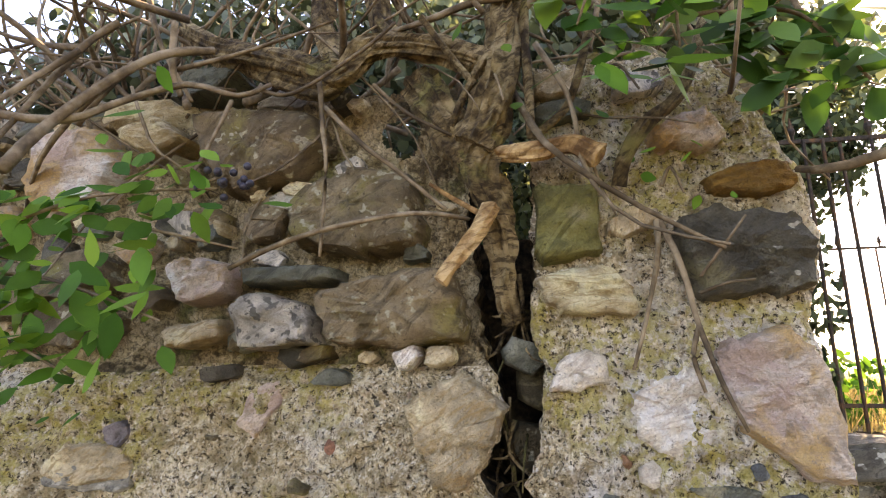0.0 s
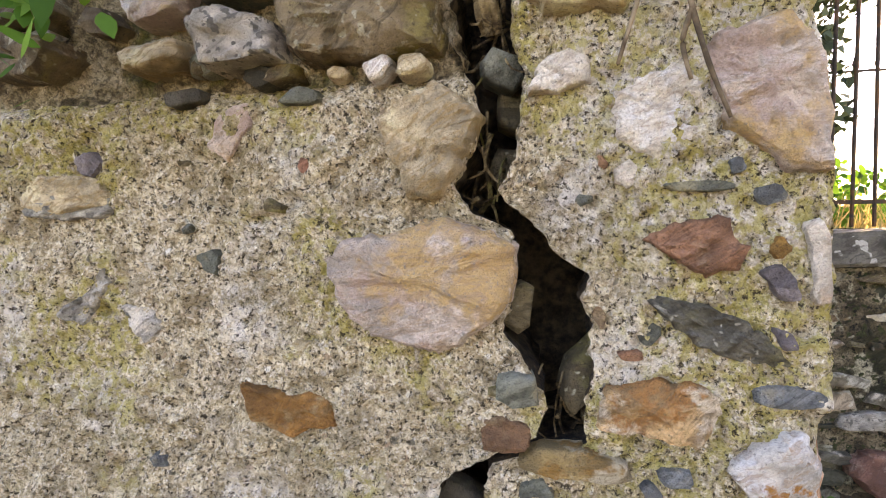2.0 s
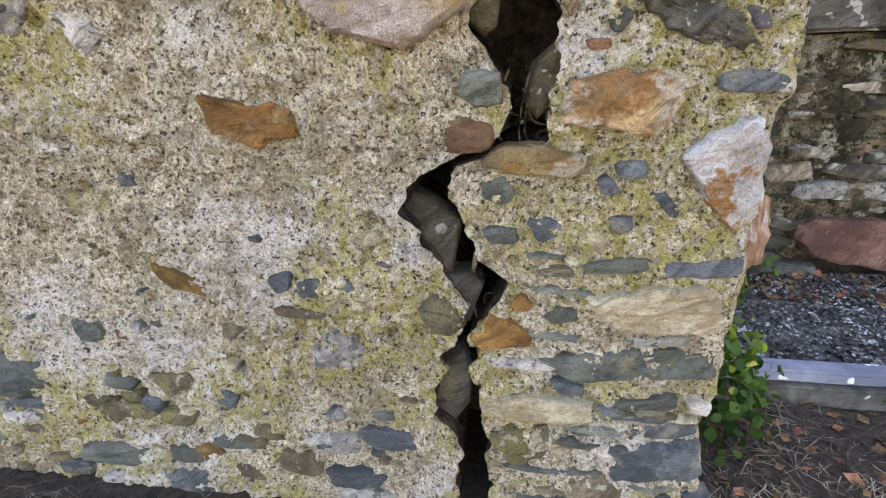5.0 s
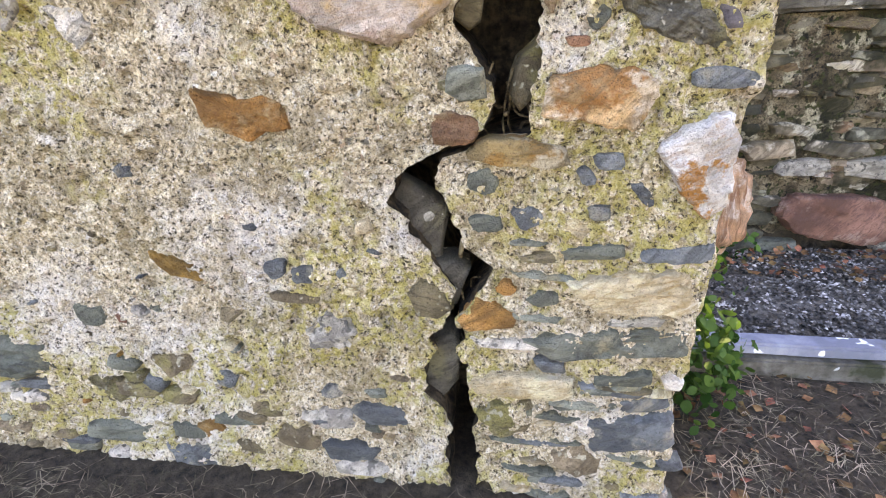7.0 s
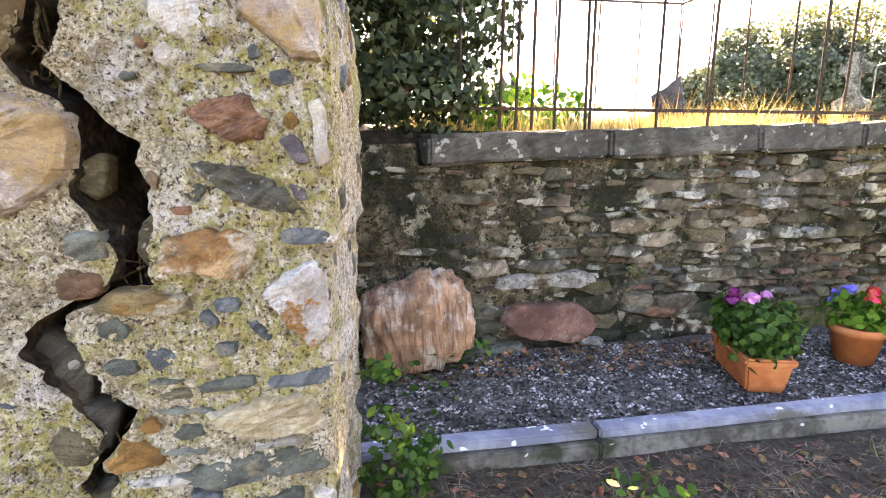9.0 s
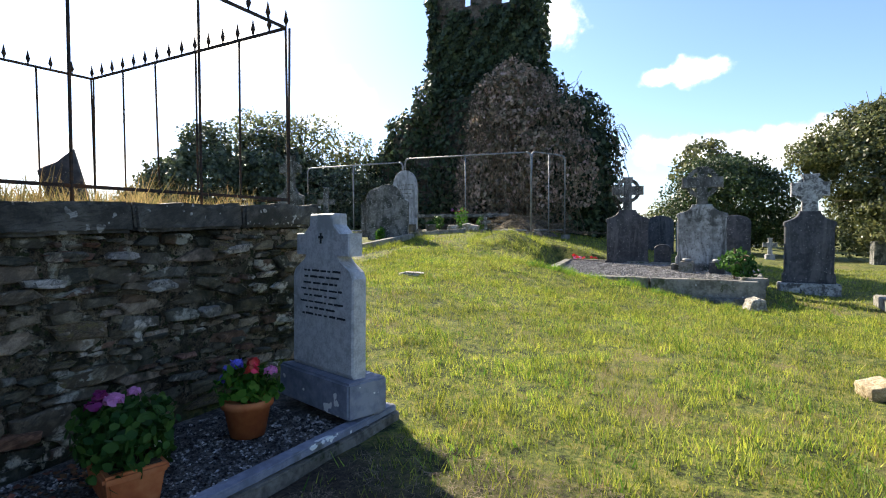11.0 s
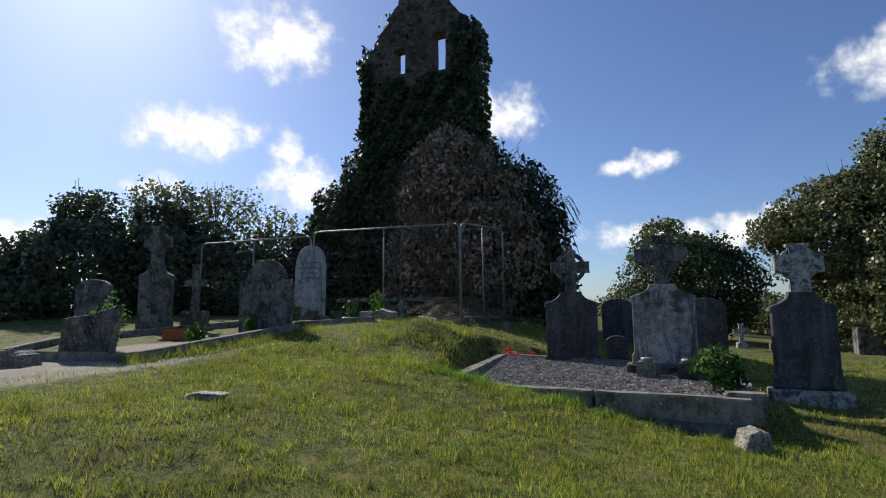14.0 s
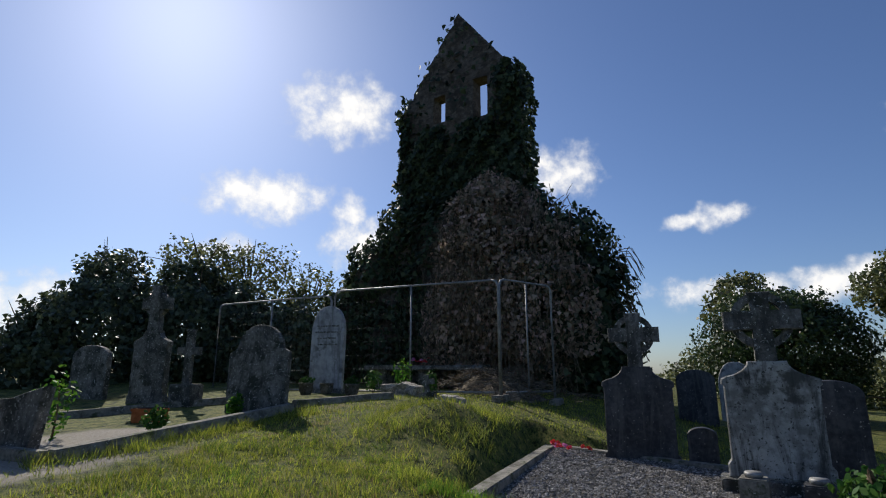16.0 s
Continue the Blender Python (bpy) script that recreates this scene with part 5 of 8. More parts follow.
    for _ in range(46):
        z, d = g.uniform(0.0, 1.9), g.uniform(0.06, 0.5)
        w = g.uniform(0.05, 0.14)
        v, f = stone_shape(w, w * g.uniform(0.3, 0.8), 0.012, g.randrange(9999), 12, 0.5, 0, True)
        piece("stone", mesh_of("stone", v, f, STONE[g.choice("WTKCBGO")]), old_wall, "", pose(wall_end(z) + 0.095 * d - 0.006, WALL_Y + d, z, 0, 0, 90))
    # rough stones along the broken top
    for k in range(30):
        x = -3.1 + k * 0.128
        if -0.22 < x < 0.3:
            continue
        if x > 0.68:
            break
        w, h = g.uniform(0.12, 0.24), g.uniform(0.06, 0.13)
        v, f = stone_shape(w, h, 0.18, 700 + k, 11, 0.5)
        piece("stone", mesh_of("stone", v, f, STONE[g.choice("KKCTG")]), old_wall, "", pose(x, 1.36, (2.06 if x < 0.5 else 1.96) + g.uniform(-0.02, 0.03), 0, g.uniform(-10, 10), g.uniform(-15, 15)))


set_wall_stones()

# ---- low retaining wall ----
LOW_A, LOW_B, LOW_H = Vector((0.25, 2.60, 0)), Vector((4.35, 2.86, 0)), 1.07
low_wall = empty("wall_low", None, "low dark rubble retaining wall blotched with moss and pale lichen", "wall", kind="structure")


M_REDSTONE = rock("red_brown_boulder", (0.27, 0.135, 0.085), 12, streak=(0.13, 0.07, 0.05), streak_scale=22, coat=(0.40, 0.27, 0.20), coat_scale=8)


def crest(x):
    """Height of the wall under its coping."""
    return 1.005 + 0.0305 * x


def build_low_wall():
    d = (LOW_B - LOW_A)
    ln, ang = d.length, math.degrees(math.atan2(d.y, d.x))
    base = Matrix.Translation(LOW_A) @ pose(0, 0, 0, 0, 0, ang)
    bm = box_bm(ln - 0.06, 0.30, 1.12, 0.01, 0.012, 8, 3)
    part("core", bm, M_LOWCORE, low_wall, "", False, base @ pose(ln / 2, 0.22, -0.12))
    g = random.Random(11)
    shared = [[mesh_of("stone", *stone_shape(1, 1, 1, 300 + k, 10, 0.72), mt) for k in range(7)] for mt in (*M_LOW, STONE["K"])]
    # short stacks of thin courses, so that no joint runs far
    x0 = 0.50
    while x0 < ln - 0.1:
        wide = min(g.uniform(0.30, 0.75), ln - x0)
        z = -0.03 + g.uniform(0, 0.03)
        while z < crest(x0) - 0.02:
            hgt = min(g.choice((0.026, 0.034, 0.042, 0.055, 0.075, 0.10)) if z > 0.25 else g.choice((0.06, 0.09, 0.13)), crest(x0) - z)
            x = x0 + g.uniform(-0.06, 0.04)
            while x < x0 + wide:
                w = min(max(g.uniform(1.4, 4.6) * hgt, 0.05), 0.30)
                hh = hgt * g.uniform(0.75, 1.08)
                me = g.choice(g.choices(shared, (4, 3, 4, 2, 1))[0])
                mx = base @ pose(min(x + w / 2, ln - w / 2 + 0.02), 0.055, z + hgt / 2 + g.uniform(-0.010, 0.010), 0, g.uniform(-6, 6), g.uniform(-4, 4)) @ Matrix.Diagonal((w * 1.0, g.uniform(0.022, 0.075), hh * 1.02, 1))
                piece("stone", me, low_wall, "", mx)
                x += w + g.uniform(0.002, 0.016)
            z += hgt
        x0 += wide
    # mortar and moss between the stones, smeared right over them towards the old wall
    nx, nz = 300, 90
    verts = []
    for k in range(nz + 1):
        for i in range(nx + 1):
            x = 0.15 + (ln - 0.12) * i / nx
            z = -0.05 + (crest(x) + (0.16 if x < 0.80 else 0.05)) * k / nz
            cover = 0.034 * (1 - step(0.9, 1.7, x + 0.5 * noise.noise(Vector((x * 2, z * 2, 3))))) + 0.018 * noise.noise(Vector((x * 3.1, z * 3.1, 7)))
            y = 0.032 - cover - 0.010 * fbm((x * 9, z * 16, 2), 4) - 0.006 * fbm((x * 40, z * 55, 5), 3)
            verts.append((x, y, z))
    faces = [(k * (nx + 1) + i, k * (nx + 1) + i + 1, (k + 1) * (nx + 1) + i + 1, (k + 1) * (nx + 1) + i) for k in range(nz) for i in range(nx)]
    piece("mortar", mesh_of("mortar", verts, faces, M_LOWMORTAR, True), low_wall, "mossy crumbling mortar", base)
    # long red-brown boulder stone, a brick-red stone and pale lumps near the foot
    for x, z, w, h, dd, kind in ((1.76, 0.20, 0.56, 0.23, 0.10, "R"), (2.42, 0.20, 0.22, 0.07, 0.06, "R"), (1.42, 0.05, 0.42, 0.10, 0.10, "G"), (2.0, 0.06, 0.15, 0.07, 0.08, "C"),
                                 (1.55, 0.42, 0.26, 0.08, 0.05, "C"), (1.87, 0.42, 0.30, 0.10, 0.05, "C"), (2.75, 0.40, 0.34, 0.09, 0.05, "K"), (3.4, 0.62, 0.15, 0.08, 0.06, "C"),
                                 (2.2, 0.70, 0.24, 0.10, 0.05, "K"), (2.55, 0.86, 0.20, 0.05, 0.045, "C"), (3.1, 0.80, 0.20, 0.07, 0.045, "C"), (3.6, 0.98, 0.24, 0.06, 0.05, "C"), (2.9, 0.97, 0.18, 0.05, 0.05, "C")):
        v, f = stone_shape(w, h, dd, int(x * 100), 22 if w > 0.5 else 14, 0.35, 1 if w > 0.4 else 0)
        mt = M_REDSTONE if (kind == "R" and w > 0.4) else STONE[kind]
        piece("stone", mesh_of("stone", v, f, mt), low_wall, "", pose(x, LOW_A.y + 0.063 * (x - 0.25) + 0.03, z, 0, 6 if w > 0.5 else g.uniform(-8, 8), ang))
    # coping of long dressed blocks, rising gently
    x = 0.84
    for w in (0.96, 0.90, 0.70, 0.74):
        w = min(w, ln + 0.02 - x)
        bm = box_bm(w - 0.008, 0.40, 0.15, 0.018, 0.016, 9, x)
        part("coping_stone", bm, M_COPING, low_wall, "", False, base @ pose(x + w / 2, 0.165, crest(x + w / 2), 0, -1.75, g.uniform(-0.6, 0.6)))
        x += w
    # return of the wall at its end
    bm = box_bm(0.30, 2.7, LOW_H + 0.12, 0.02, 0.03, 8, 8)
    part("return_core", bm, M_LOWCORE, low_wall, "", False, pose(4.20, 4.38, -0.12))
    for k in range(9):
        v, f = stone_shape(g.uniform(0.22, 0.34), 0.11, 0.10, 900 + k, 10, 0.7)
        piece("stone", mesh_of("stone", v, f, M_LOW[k % 3]), low_wall, "", pose(4.33, 3.04 + g.uniform(-0.02, 0.04), 0.08 + k * 0.118, 0, 0, 90 + g.uniform(-6, 6)))
    v, f = stone_shape(0.30, 0.07, 0.32, 990, 11, 0.6)
    piece("stone", mesh_of("stone", v, f, STONE["G"]), low_wall, "", pose(4.37, 3.15, 0.60, 0, 5, 85))


build_low_wall()


# ---- kerbed gravel grave by the low wall ----
def bar_between(name, a, b, width, z0, z1, mat, parent=None, label="", bevel=0.008, rough=0.004, seed=0):
    a, b = Vector((*a, 0)), Vector((*b, 0))
    d = b - a
    bm = box_bm(d.length - 0.004, width, z1 - z0, bevel, rough, 5, seed)
    c = (a + b) / 2
    return part(name, bm, mat, parent, label, False, pose(c.x, c.y, z0, 0, 0, math.degrees(math.atan2(d.y, d.x))))


def pebbles(name, n, inside, x0, x1, y0, y1, z, size, mat, seed):
    """Loose gravel: little eight-faced stones lying on a bed."""
    g = np.random.default_rng(seed)
    xs, ys = g.uniform(x0, x1, n), g.uniform(y0, y1, n)
    ok = np.array([inside(x, y) for x, y in zip(xs, ys)])
    xs, ys = xs[ok], ys[ok]
    n = len(xs)
    zs = np.array([z(x, y) for x, y in zip(xs, ys)]) if callable(z) else np.full(n, z)
    octa = np.array(((1, 0, 0), (-1, 0, 0), (0, 1, 0), (0, -1, 0), (0, 0, 1), (0, 0, -1)), float)
    tri = np.array(((0, 2, 4), (2, 1, 4), (1, 3, 4), (3, 0, 4), (2, 0, 5), (1, 2, 5), (3, 1, 5), (0, 3, 5)))
    a = g.uniform(0, 6.28, n)
    sc = size * g.uniform(0.5, 1.3, (n, 1)) * g.uniform(0.6, 1.2, (n, 3)) * np.array((1, 1, 0.65))
    v = octa[None] * sc[:, None] * g.uniform(0.75, 1.2, (n, 6, 1))
    tl = g.uniform(-0.4, 0.4, n)[:, None]
    vx = v[..., 0] * np.cos(a)[:, None] - v[..., 1] * np.sin(a)[:, None]
    vy = v[..., 0] * np.sin(a)[:, None] + v[..., 1] * np.cos(a)[:, None]
    co = np.stack((vx + xs[:, None], vy + ys[:, None], v[..., 2] + tl * vx + zs[:, None] + size * 0.3), -1).reshape(-1, 3)
    fc = (tri[None] + 6 * np.arange(n)[:, None, None]).reshape(-1, 3)
    return tagged(piece(name, mesh_of(name, co.tolist(), fc.tolist(), mat)), kind="stuff")


def kerb_y(x):
    return 1.79 + 0.030 * (x - 1.6)


def flat_bed(name, corners, z, mat, label):
    g = 26
    a, b, c, d = [Vector((*p, 0)) for p in corners]
    verts, faces = [], []
    for j in range(g + 1):
        for i in range(g + 1):
            p = (a * (1 - i / g) + b * (i / g)) * (1 - j / g) + (d * (1 - i / g) + c * (i / g)) * (j / g)
            zz = z(p.x, p.y) if callable(z) else z
            verts.append((p.x, p.y, zz + 0.012 * noise.noise(Vector((p.x * 5, p.y * 5, 1)))))
    faces = [(j * (g + 1) + i, j * (g + 1) + i + 1, (j + 1) * (g + 1) + i + 1, (j + 1) * (g + 1) + i) for j in range(g) for i in range(g)]
    return tagged(piece(name, mesh_of(name, verts, faces, mat, True)), label, "gravel bed", kind="structure")


flat_bed("gravel_bed_near", ((0.70, kerb_y(0.7)), (3.75, kerb_y(3.75)), (3.85, 2.80), (0.70, 2.60)), 0.045, M_GRAVELBED, "dark bed of dirty gravel in a kerbed grave")
tagged(pebbles("gravel", 9500, lambda x, y: True, 0.75, 3.6, 1.86, 2.66, 0.05, 0.0095, M_GRAVEL, 3), "grey and white gravel chippings strewn over the grave", "gravel", kind="stuff")
kerb = empty("grave_kerb", None, "blue-grey limestone kerb on a weathered concrete footing", "kerb")
for a, b in ((0.62, 1.62), (1.625, 3.9)):
    bar_between("kerb_stone", (a, kerb_y(a) + 0.0), (b, kerb_y(b)), 0.075, 0.055, 0.095, M_PLINTH, kerb, "", 0.008, 0.004, a)
    bar_between("footing", (a, kerb_y(a) - 0.01), (b, kerb_y(b) - 0.01), 0.10, -0.09, 0.053, M_FOOTING, kerb, "weathered concrete footing", 0.008, 0.012, b)


# ---- gravestones ----
def slab_bm(outline, thick, bevel=0.012):
    """A stone cut to an outline (x, z), its face towards -y, with chamfered edges."""
    bm = bmesh.new()
    n = len(outline)
    cx, cz = sum(p[0] for p in outline) / n, sum(p[1] for p in outline) / n
    w = max(abs(p[0] - cx) for p in outline)

    def ring(y, inset):
        k = 1 - inset / w
        return [bm.verts.new((cx + (x - cx) * k, y, cz + (z - cz) * k)) for x, z in outline]
    rings = [ring(-thick / 2, bevel), ring(-thick / 2 + bevel, 0), ring(thick / 2 - bevel, 0), ring(thick / 2, bevel)]
    for a, b in zip(rings, rings[1:]):
        for i in range(n):
            j = (i + 1) % n
            bm.faces.new((a[i], a[j], b[j], b[i]))
    bm.faces.new(rings[0][::-1])
    bm.faces.new(rings[-1])
    bmesh.ops.recalc_face_normals(bm, faces=bm.faces)
    return bm


def arc(cx, cz, r, a0, a1, n=8, rz=None):
    return [(cx + r * math.cos(radians(a0 + (a1 - a0) * i / n)), cz + (rz or r) * math.sin(radians(a0 + (a1 - a0) * i / n))) for i in range(n + 1)]


def mirrored(half):
    return [(x, z) for x, z in half] + [(-x, z) for x, z in half[::-1] if x > 1e-6]


def shouldered(w, h, shaft=None):
    """Outline with moulded shoulders drawn in to a neck that carries a cross."""
    a, s = w / 2, shaft or w * 0.2
    return mirrored([(a * 1.04, 0), (a * 1.04, h * 0.10), (a * 0.96, h * 0.14), (a * 0.96, h * 0.78), (a * 1.02, h * 0.80), (a, h * 0.845)]
                    + [(a - (a - s) * math.sin(radians(t)) ** 1.2, h * (0.86 + 0.14 * (1 - math.cos(radians(t))))) for t in (15, 35, 55, 75, 90)])


def round_top(w, h, shoulder=0.0):
    a = w / 2
    if shoulder:
        r = a * 0.72
        return mirrored([(a * 0.96, 0), (a, h - w * 0.46), (a * 0.985, h - w * 0.42), (a * 0.90, h - w * 0.395), (a * 0.80, h - w * 0.375), (a * 0.735, h - w * 0.34)] + arc(0, h - r * 0.92, r, 2, 90, 10, r * 0.92))
    return mirrored([(a, 0)] + arc(0, h - a * 0.55, a, 0, 90, 8, a * 0.55))


def snapped(w, h):
    a = w / 2
    return [(-a, 0), (a, 0), (a * 1.04, h * 0.55), (a * 1.06, h), (a * 0.5, h * 0.93), (0.0, h * 0.86), (-a * 0.6, h * 0.83), (-a * 1.02, h * 0.79)]


def gothic(w, h):
    a = w / 2
    return mirrored([(a, 0)] + [(a * math.cos(radians(t)) ** 0.8, h - w * 0.75 + w * 0.75 * math.sin(radians(t))) for t in (0, 15, 30, 45, 60, 75)] + [(0.0, h)])


def cross_outline(span, height, arm, flare=1.15):
    """A cross with flared ends; z = 0 at the foot of its shaft, the arms at two thirds."""
    s, b, c = arm / 2, span / 2, height * 0.60
    e = s * flare
    return mirrored([(s * 1.15, 0), (s, c - s), (s, c - e * 0.98), (b, c - e), (b, c + e), (s, c + e * 0.98), (s, height - s * 0.4), (e * 1.1, height - s * 0.3), (e * 1.1, height), (0.0, height)])


def ring_bm(r0, r1, thick, n=28):
    bm = bmesh.new()
    prof = ((r0, -thick / 2), (r1, -thick / 2), (r1, thick / 2), (r0, thick / 2))
    vs = [[bm.verts.new((r * math.cos(2 * math.pi * k / n), y, r * math.sin(2 * math.pi * k / n))) for r, y in prof] for k in range(n)]
    for k in range(n):
        a, b = vs[k], vs[(k + 1) % n]
        for i in range(4):
            j = (i + 1) % 4
            bm.faces.new((a[i], a[j], b[j], b[i]))
    bmesh.ops.recalc_face_normals(bm, faces=bm.faces)
    return bm


def letters(parent, rows, w, z0, dz, y, mat, seed, hgt=0.018):
    """Weathered lines of writing, too worn to read, as short bars."""
    g = random.Random(seed)
    bits = []
    for k in range(rows):
        x = -w / 2 * g.uniform(0.6, 1.0)
        end = -x
        z = z0 - k * dz
        while x < end - 0.02:
            l = g.uniform(0.02, 0.085)
            hh = hgt * g.uniform(0.75, 1.0)
            v = [(x, 0, z), (x + l, 0, z), (x + l, 0, z + hh), (x, 0, z + hh), (x, -0.002, z), (x + l, -0.002, z), (x + l, -0.002, z + hh), (x, -0.002, z + hh)]
            bits.append((v, [(4, 5, 6, 7), (0, 1, 5, 4), (1, 2, 6, 5), (2, 3, 7, 6), (3, 0, 4, 7)]))
            x += l + g.uniform(0.010, 0.025)
    return tagged(piece("inscription", mesh_of("inscription", *join(bits), mat), parent, "", pose(0, y, 0)), kind="stuff")


def gravestone(kind, m, w, h, thick, mat, label, plinth=None, plinth_mat=None, cross=0.0, ring=True, text=0, text_mat=None, group="gravestones", span=None, arm=None, cross_mat=None):
    root = empty("gravestone", m, label, "gravestone", group)
    z = 0.0
    if plinth:
        pw, pd, ph = plinth
        part("plinth", box_bm(pw, pd, ph + 0.15, 0.012, 0.004, 3, w), plinth_mat or mat, root, "", False, pose(0, 0, -0.15))
        z = ph
    low = -0.1 if not plinth else 0.0
    outline = {"shoulder": shouldered, "round": round_top, "gothic": gothic, "snapped": snapped, "ogee": lambda a, b: round_top(a, b, 1)}[kind](w, h - low)
    slab = part("slab", slab_bm(outline, thick), mat, root, "", False, pose(0, 0, z + low + 0.002))
    if cross:
        sp, ar = span or w * 0.78, arm or w * 0.22
        part("cross", slab_bm(cross_outline(sp, cross, ar), thick * 0.92, 0.008), cross_mat or mat, root, "", False, pose(0, 0, z + h - 0.02))
        if ring:
            part("ring", ring_bm(sp * 0.30, sp * 0.41, thick * 0.6), cross_mat or mat, root, "", False, pose(0, 0, z + h - 0.02 + cross * 0.60))
    if text:
        letters(slab, text, w * 0.8, (h - low) * 0.74, h * 0.075, -thick / 2 - 0.001, text_mat or M_LETTER, int(w * 1000), 0.022 * h)
    return root


def facing(x, y, z, turn=0.0, lean=0.0, side=0.0):
    """A pose with the face towards -x, turned, leaning back and sideways by degrees."""
    return pose(x, y, z, 0, 0, -90 + turn) @ pose(0, 0, 0, lean, side, 0)


# the headstone at the end of the gravel grave: cruciform head, bars of black lettering
def cruciform(w, h):
    a = w / 2
    return mirrored([(a, 0), (a, h * 0.60), (a * 0.93, h * 0.64), (a * 0.62, h * 0.70), (a * 0.56, h * 0.72), (a * 0.54, h * 0.735), (a * 0.88, h * 0.735), (a * 0.88, h * 0.875), (a * 0.62, h * 0.875),
                     (a * 0.52, h * 0.90), (a * 0.40, h * 0.93), (a * 0.38, h * 1.0), (0.0, h)])


near_stone = empty("gravestone", facing(3.72, 2.16, 0.10, -13, -1.0), "speckled grey granite headstone with a cruciform head on a blue-grey plinth", "gravestone", "gravestones")
part("plinth", box_bm(0.70, 0.26, 0.195, 0.012, 0.003, 3, 1), M_PLINTH, near_stone, "blue-grey limestone plinth", False, pose(0, 0, 0))
near_slab = part("slab", slab_bm(cruciform(0.60, 0.89), 0.095, 0.010), M_GRANITE, near_stone, "", False, pose(0, -0.02, 0.197))
letters(near_slab, 8, 0.50, 0.56, 0.036, -0.0485, M_LETTER, 4, 0.0125)
part("emblem", slab_bm(cross_outline(0.045, 0.06, 0.012), 0.006, 0.001), M_LETTER, near_slab, "", False, pose(0, -0.05, 0.72))

# graves on the slope
gravestone("shoulder", facing(13.72, 2.66, 0.33, 12), 0.90, 1.18, 0.16, M_DARKSTONE, "dark limestone headstone topped by a ringed cross with pale lichen", None, None, 0.74, True, span=0.66, arm=0.17, cross_mat=M_GREYSTONE)
gravestone("shoulder", facing(12.55, 1.06, 0.30, 8, 0), 0.86, 1.12, 0.18, M_RAINWASHED, "grey lichen-streaked headstone with a heavy ringed cross on a low plinth", (1.05, 0.40, 0.12), M_GREYSTONE, 0.72, True, span=0.70, arm=0.17, cross_mat=M_GREYSTONE)
gravestone("shoulder", facing(13.1, -0.64, 0.0, 6), 0.78, 1.30, 0.16, M_DARKSTONE, "black-faced headstone with a broad grey cross on a stone base", (0.92, 0.4, 0.10), M_PALELICHEN, 0.68, True, span=0.58, arm=0.22, cross_mat=M_PALELICHEN)
gravestone("shoulder", facing(8.62, -1.95, -0.06, 10, 0), 0.62, 1.10, 0.13, M_DARKSTONE, "black inscribed headstone with a carved ringed cross and pale edges", (0.78, 0.36, 0.11), M_PALELICHEN, 0.62, True, 7, M_LETTERW, span=0.60, arm=0.22, cross_mat=M_PALELICHEN)
gravestone("shoulder", facing(4.45, -0.88, -0.06, 4, 3), 0.84, 0.70, 0.13, M_PALELICHEN, "stout lichened headstone with a plain cross, its face in shadow", None, None, 0.46, False, span=0.50, arm=0.15)
gravestone("shoulder", facing(8.9, -3.1, -0.05, 10), 0.60, 0.95, 0.13, M_WHITESTONE, "pale marble headstone with a small cross", (0.75, 0.35, 0.12), M_WHITESTONE, 0.4, False)
gravestone("ogee", facing(11.28, 7.43, 0.72, 20, -5, -2), 0.98, 1.42, 0.13, M_GREYSTONE, "old grey headstone with a rounded top, leaning and blotched with lichen")
gravestone("ogee", facing(12.1, 8.35, 0.8, 20, -2), 0.9, 1.35, 0.13, M_GREYSTONE, "old grey headstone with a rounded top behind another")
gravestone("gothic", facing(14.1, 8.95, 1.0, 18, -2), 0.74, 1.68, 0.13, M_WHITESTONE, "tall pale marble headstone with a pointed top", (0.9, 0.4, 0.12), M_GREYSTONE, text=4, text_mat=M_GREYSTONE)
gravestone("shoulder", facing(11.45, 10.75, 0.75, 25), 0.70, 1.35, 0.17, M_GREYSTONE, "tall grey headstone under a ringed cross, spotted with white lichen", (1.0, 0.4, 0.1), None, 0.86, True, span=0.56, arm=0.19)
gravestone("round", facing(11.2, 12.5, 0.72, 20, 0), 0.85, 1.25, 0.13, M_GREYSTONE, "round-topped dark headstone by the hedge")
gravestone("snapped", facing(8.35, 7.55, 0.42, 25, -4, 4), 0.66, 0.90, 0.15, M_GREYSTONE, "low broken headstone leaning at the end of a kerb")
gravestone("round", facing(19.5, 2.9, 0.0, 10), 0.8, 1.5, 0.13, M_DARKSTONE, "dark round-topped headstone far behind the gravel plot")
gravestone("gothic", facing(21.5, 2.3, 0.0, 10), 0.8, 1.7, 0.13, M_WHITESTONE, "pale pointed headstone far behind the gravel plot")
gravestone("gothic", facing(17.6, 1.45, 0.0, 10), 0.75, 1.45, 0.13, M_GREYSTONE, "grey pointed headstone behind the gravel plot")
gravestone("round", facing(13.3, 0.55, 0.2, 8), 0.55, 1.15, 0.16, M_DARKSTONE, "dark slab of stone behind a cross-topped headstone")
gravestone("round", facing(13.9, 1.95, 0.25, 8), 0.35, 0.5, 0.16, M_DARKSTONE, "small dark stone beside a headstone")
gravestone("round", facing(18.6, -0.95, -0.05, 10), 0.62, 0.72, 0.14, M_GREYSTONE, "small grey headstone on the grass")
gravestone("round", facing(17.5, -3.3, -0.05, -35, 20, 0), 0.95, 0.55, 0.16, M_GREYSTONE, "fallen grey headstone lying askew on the grass")


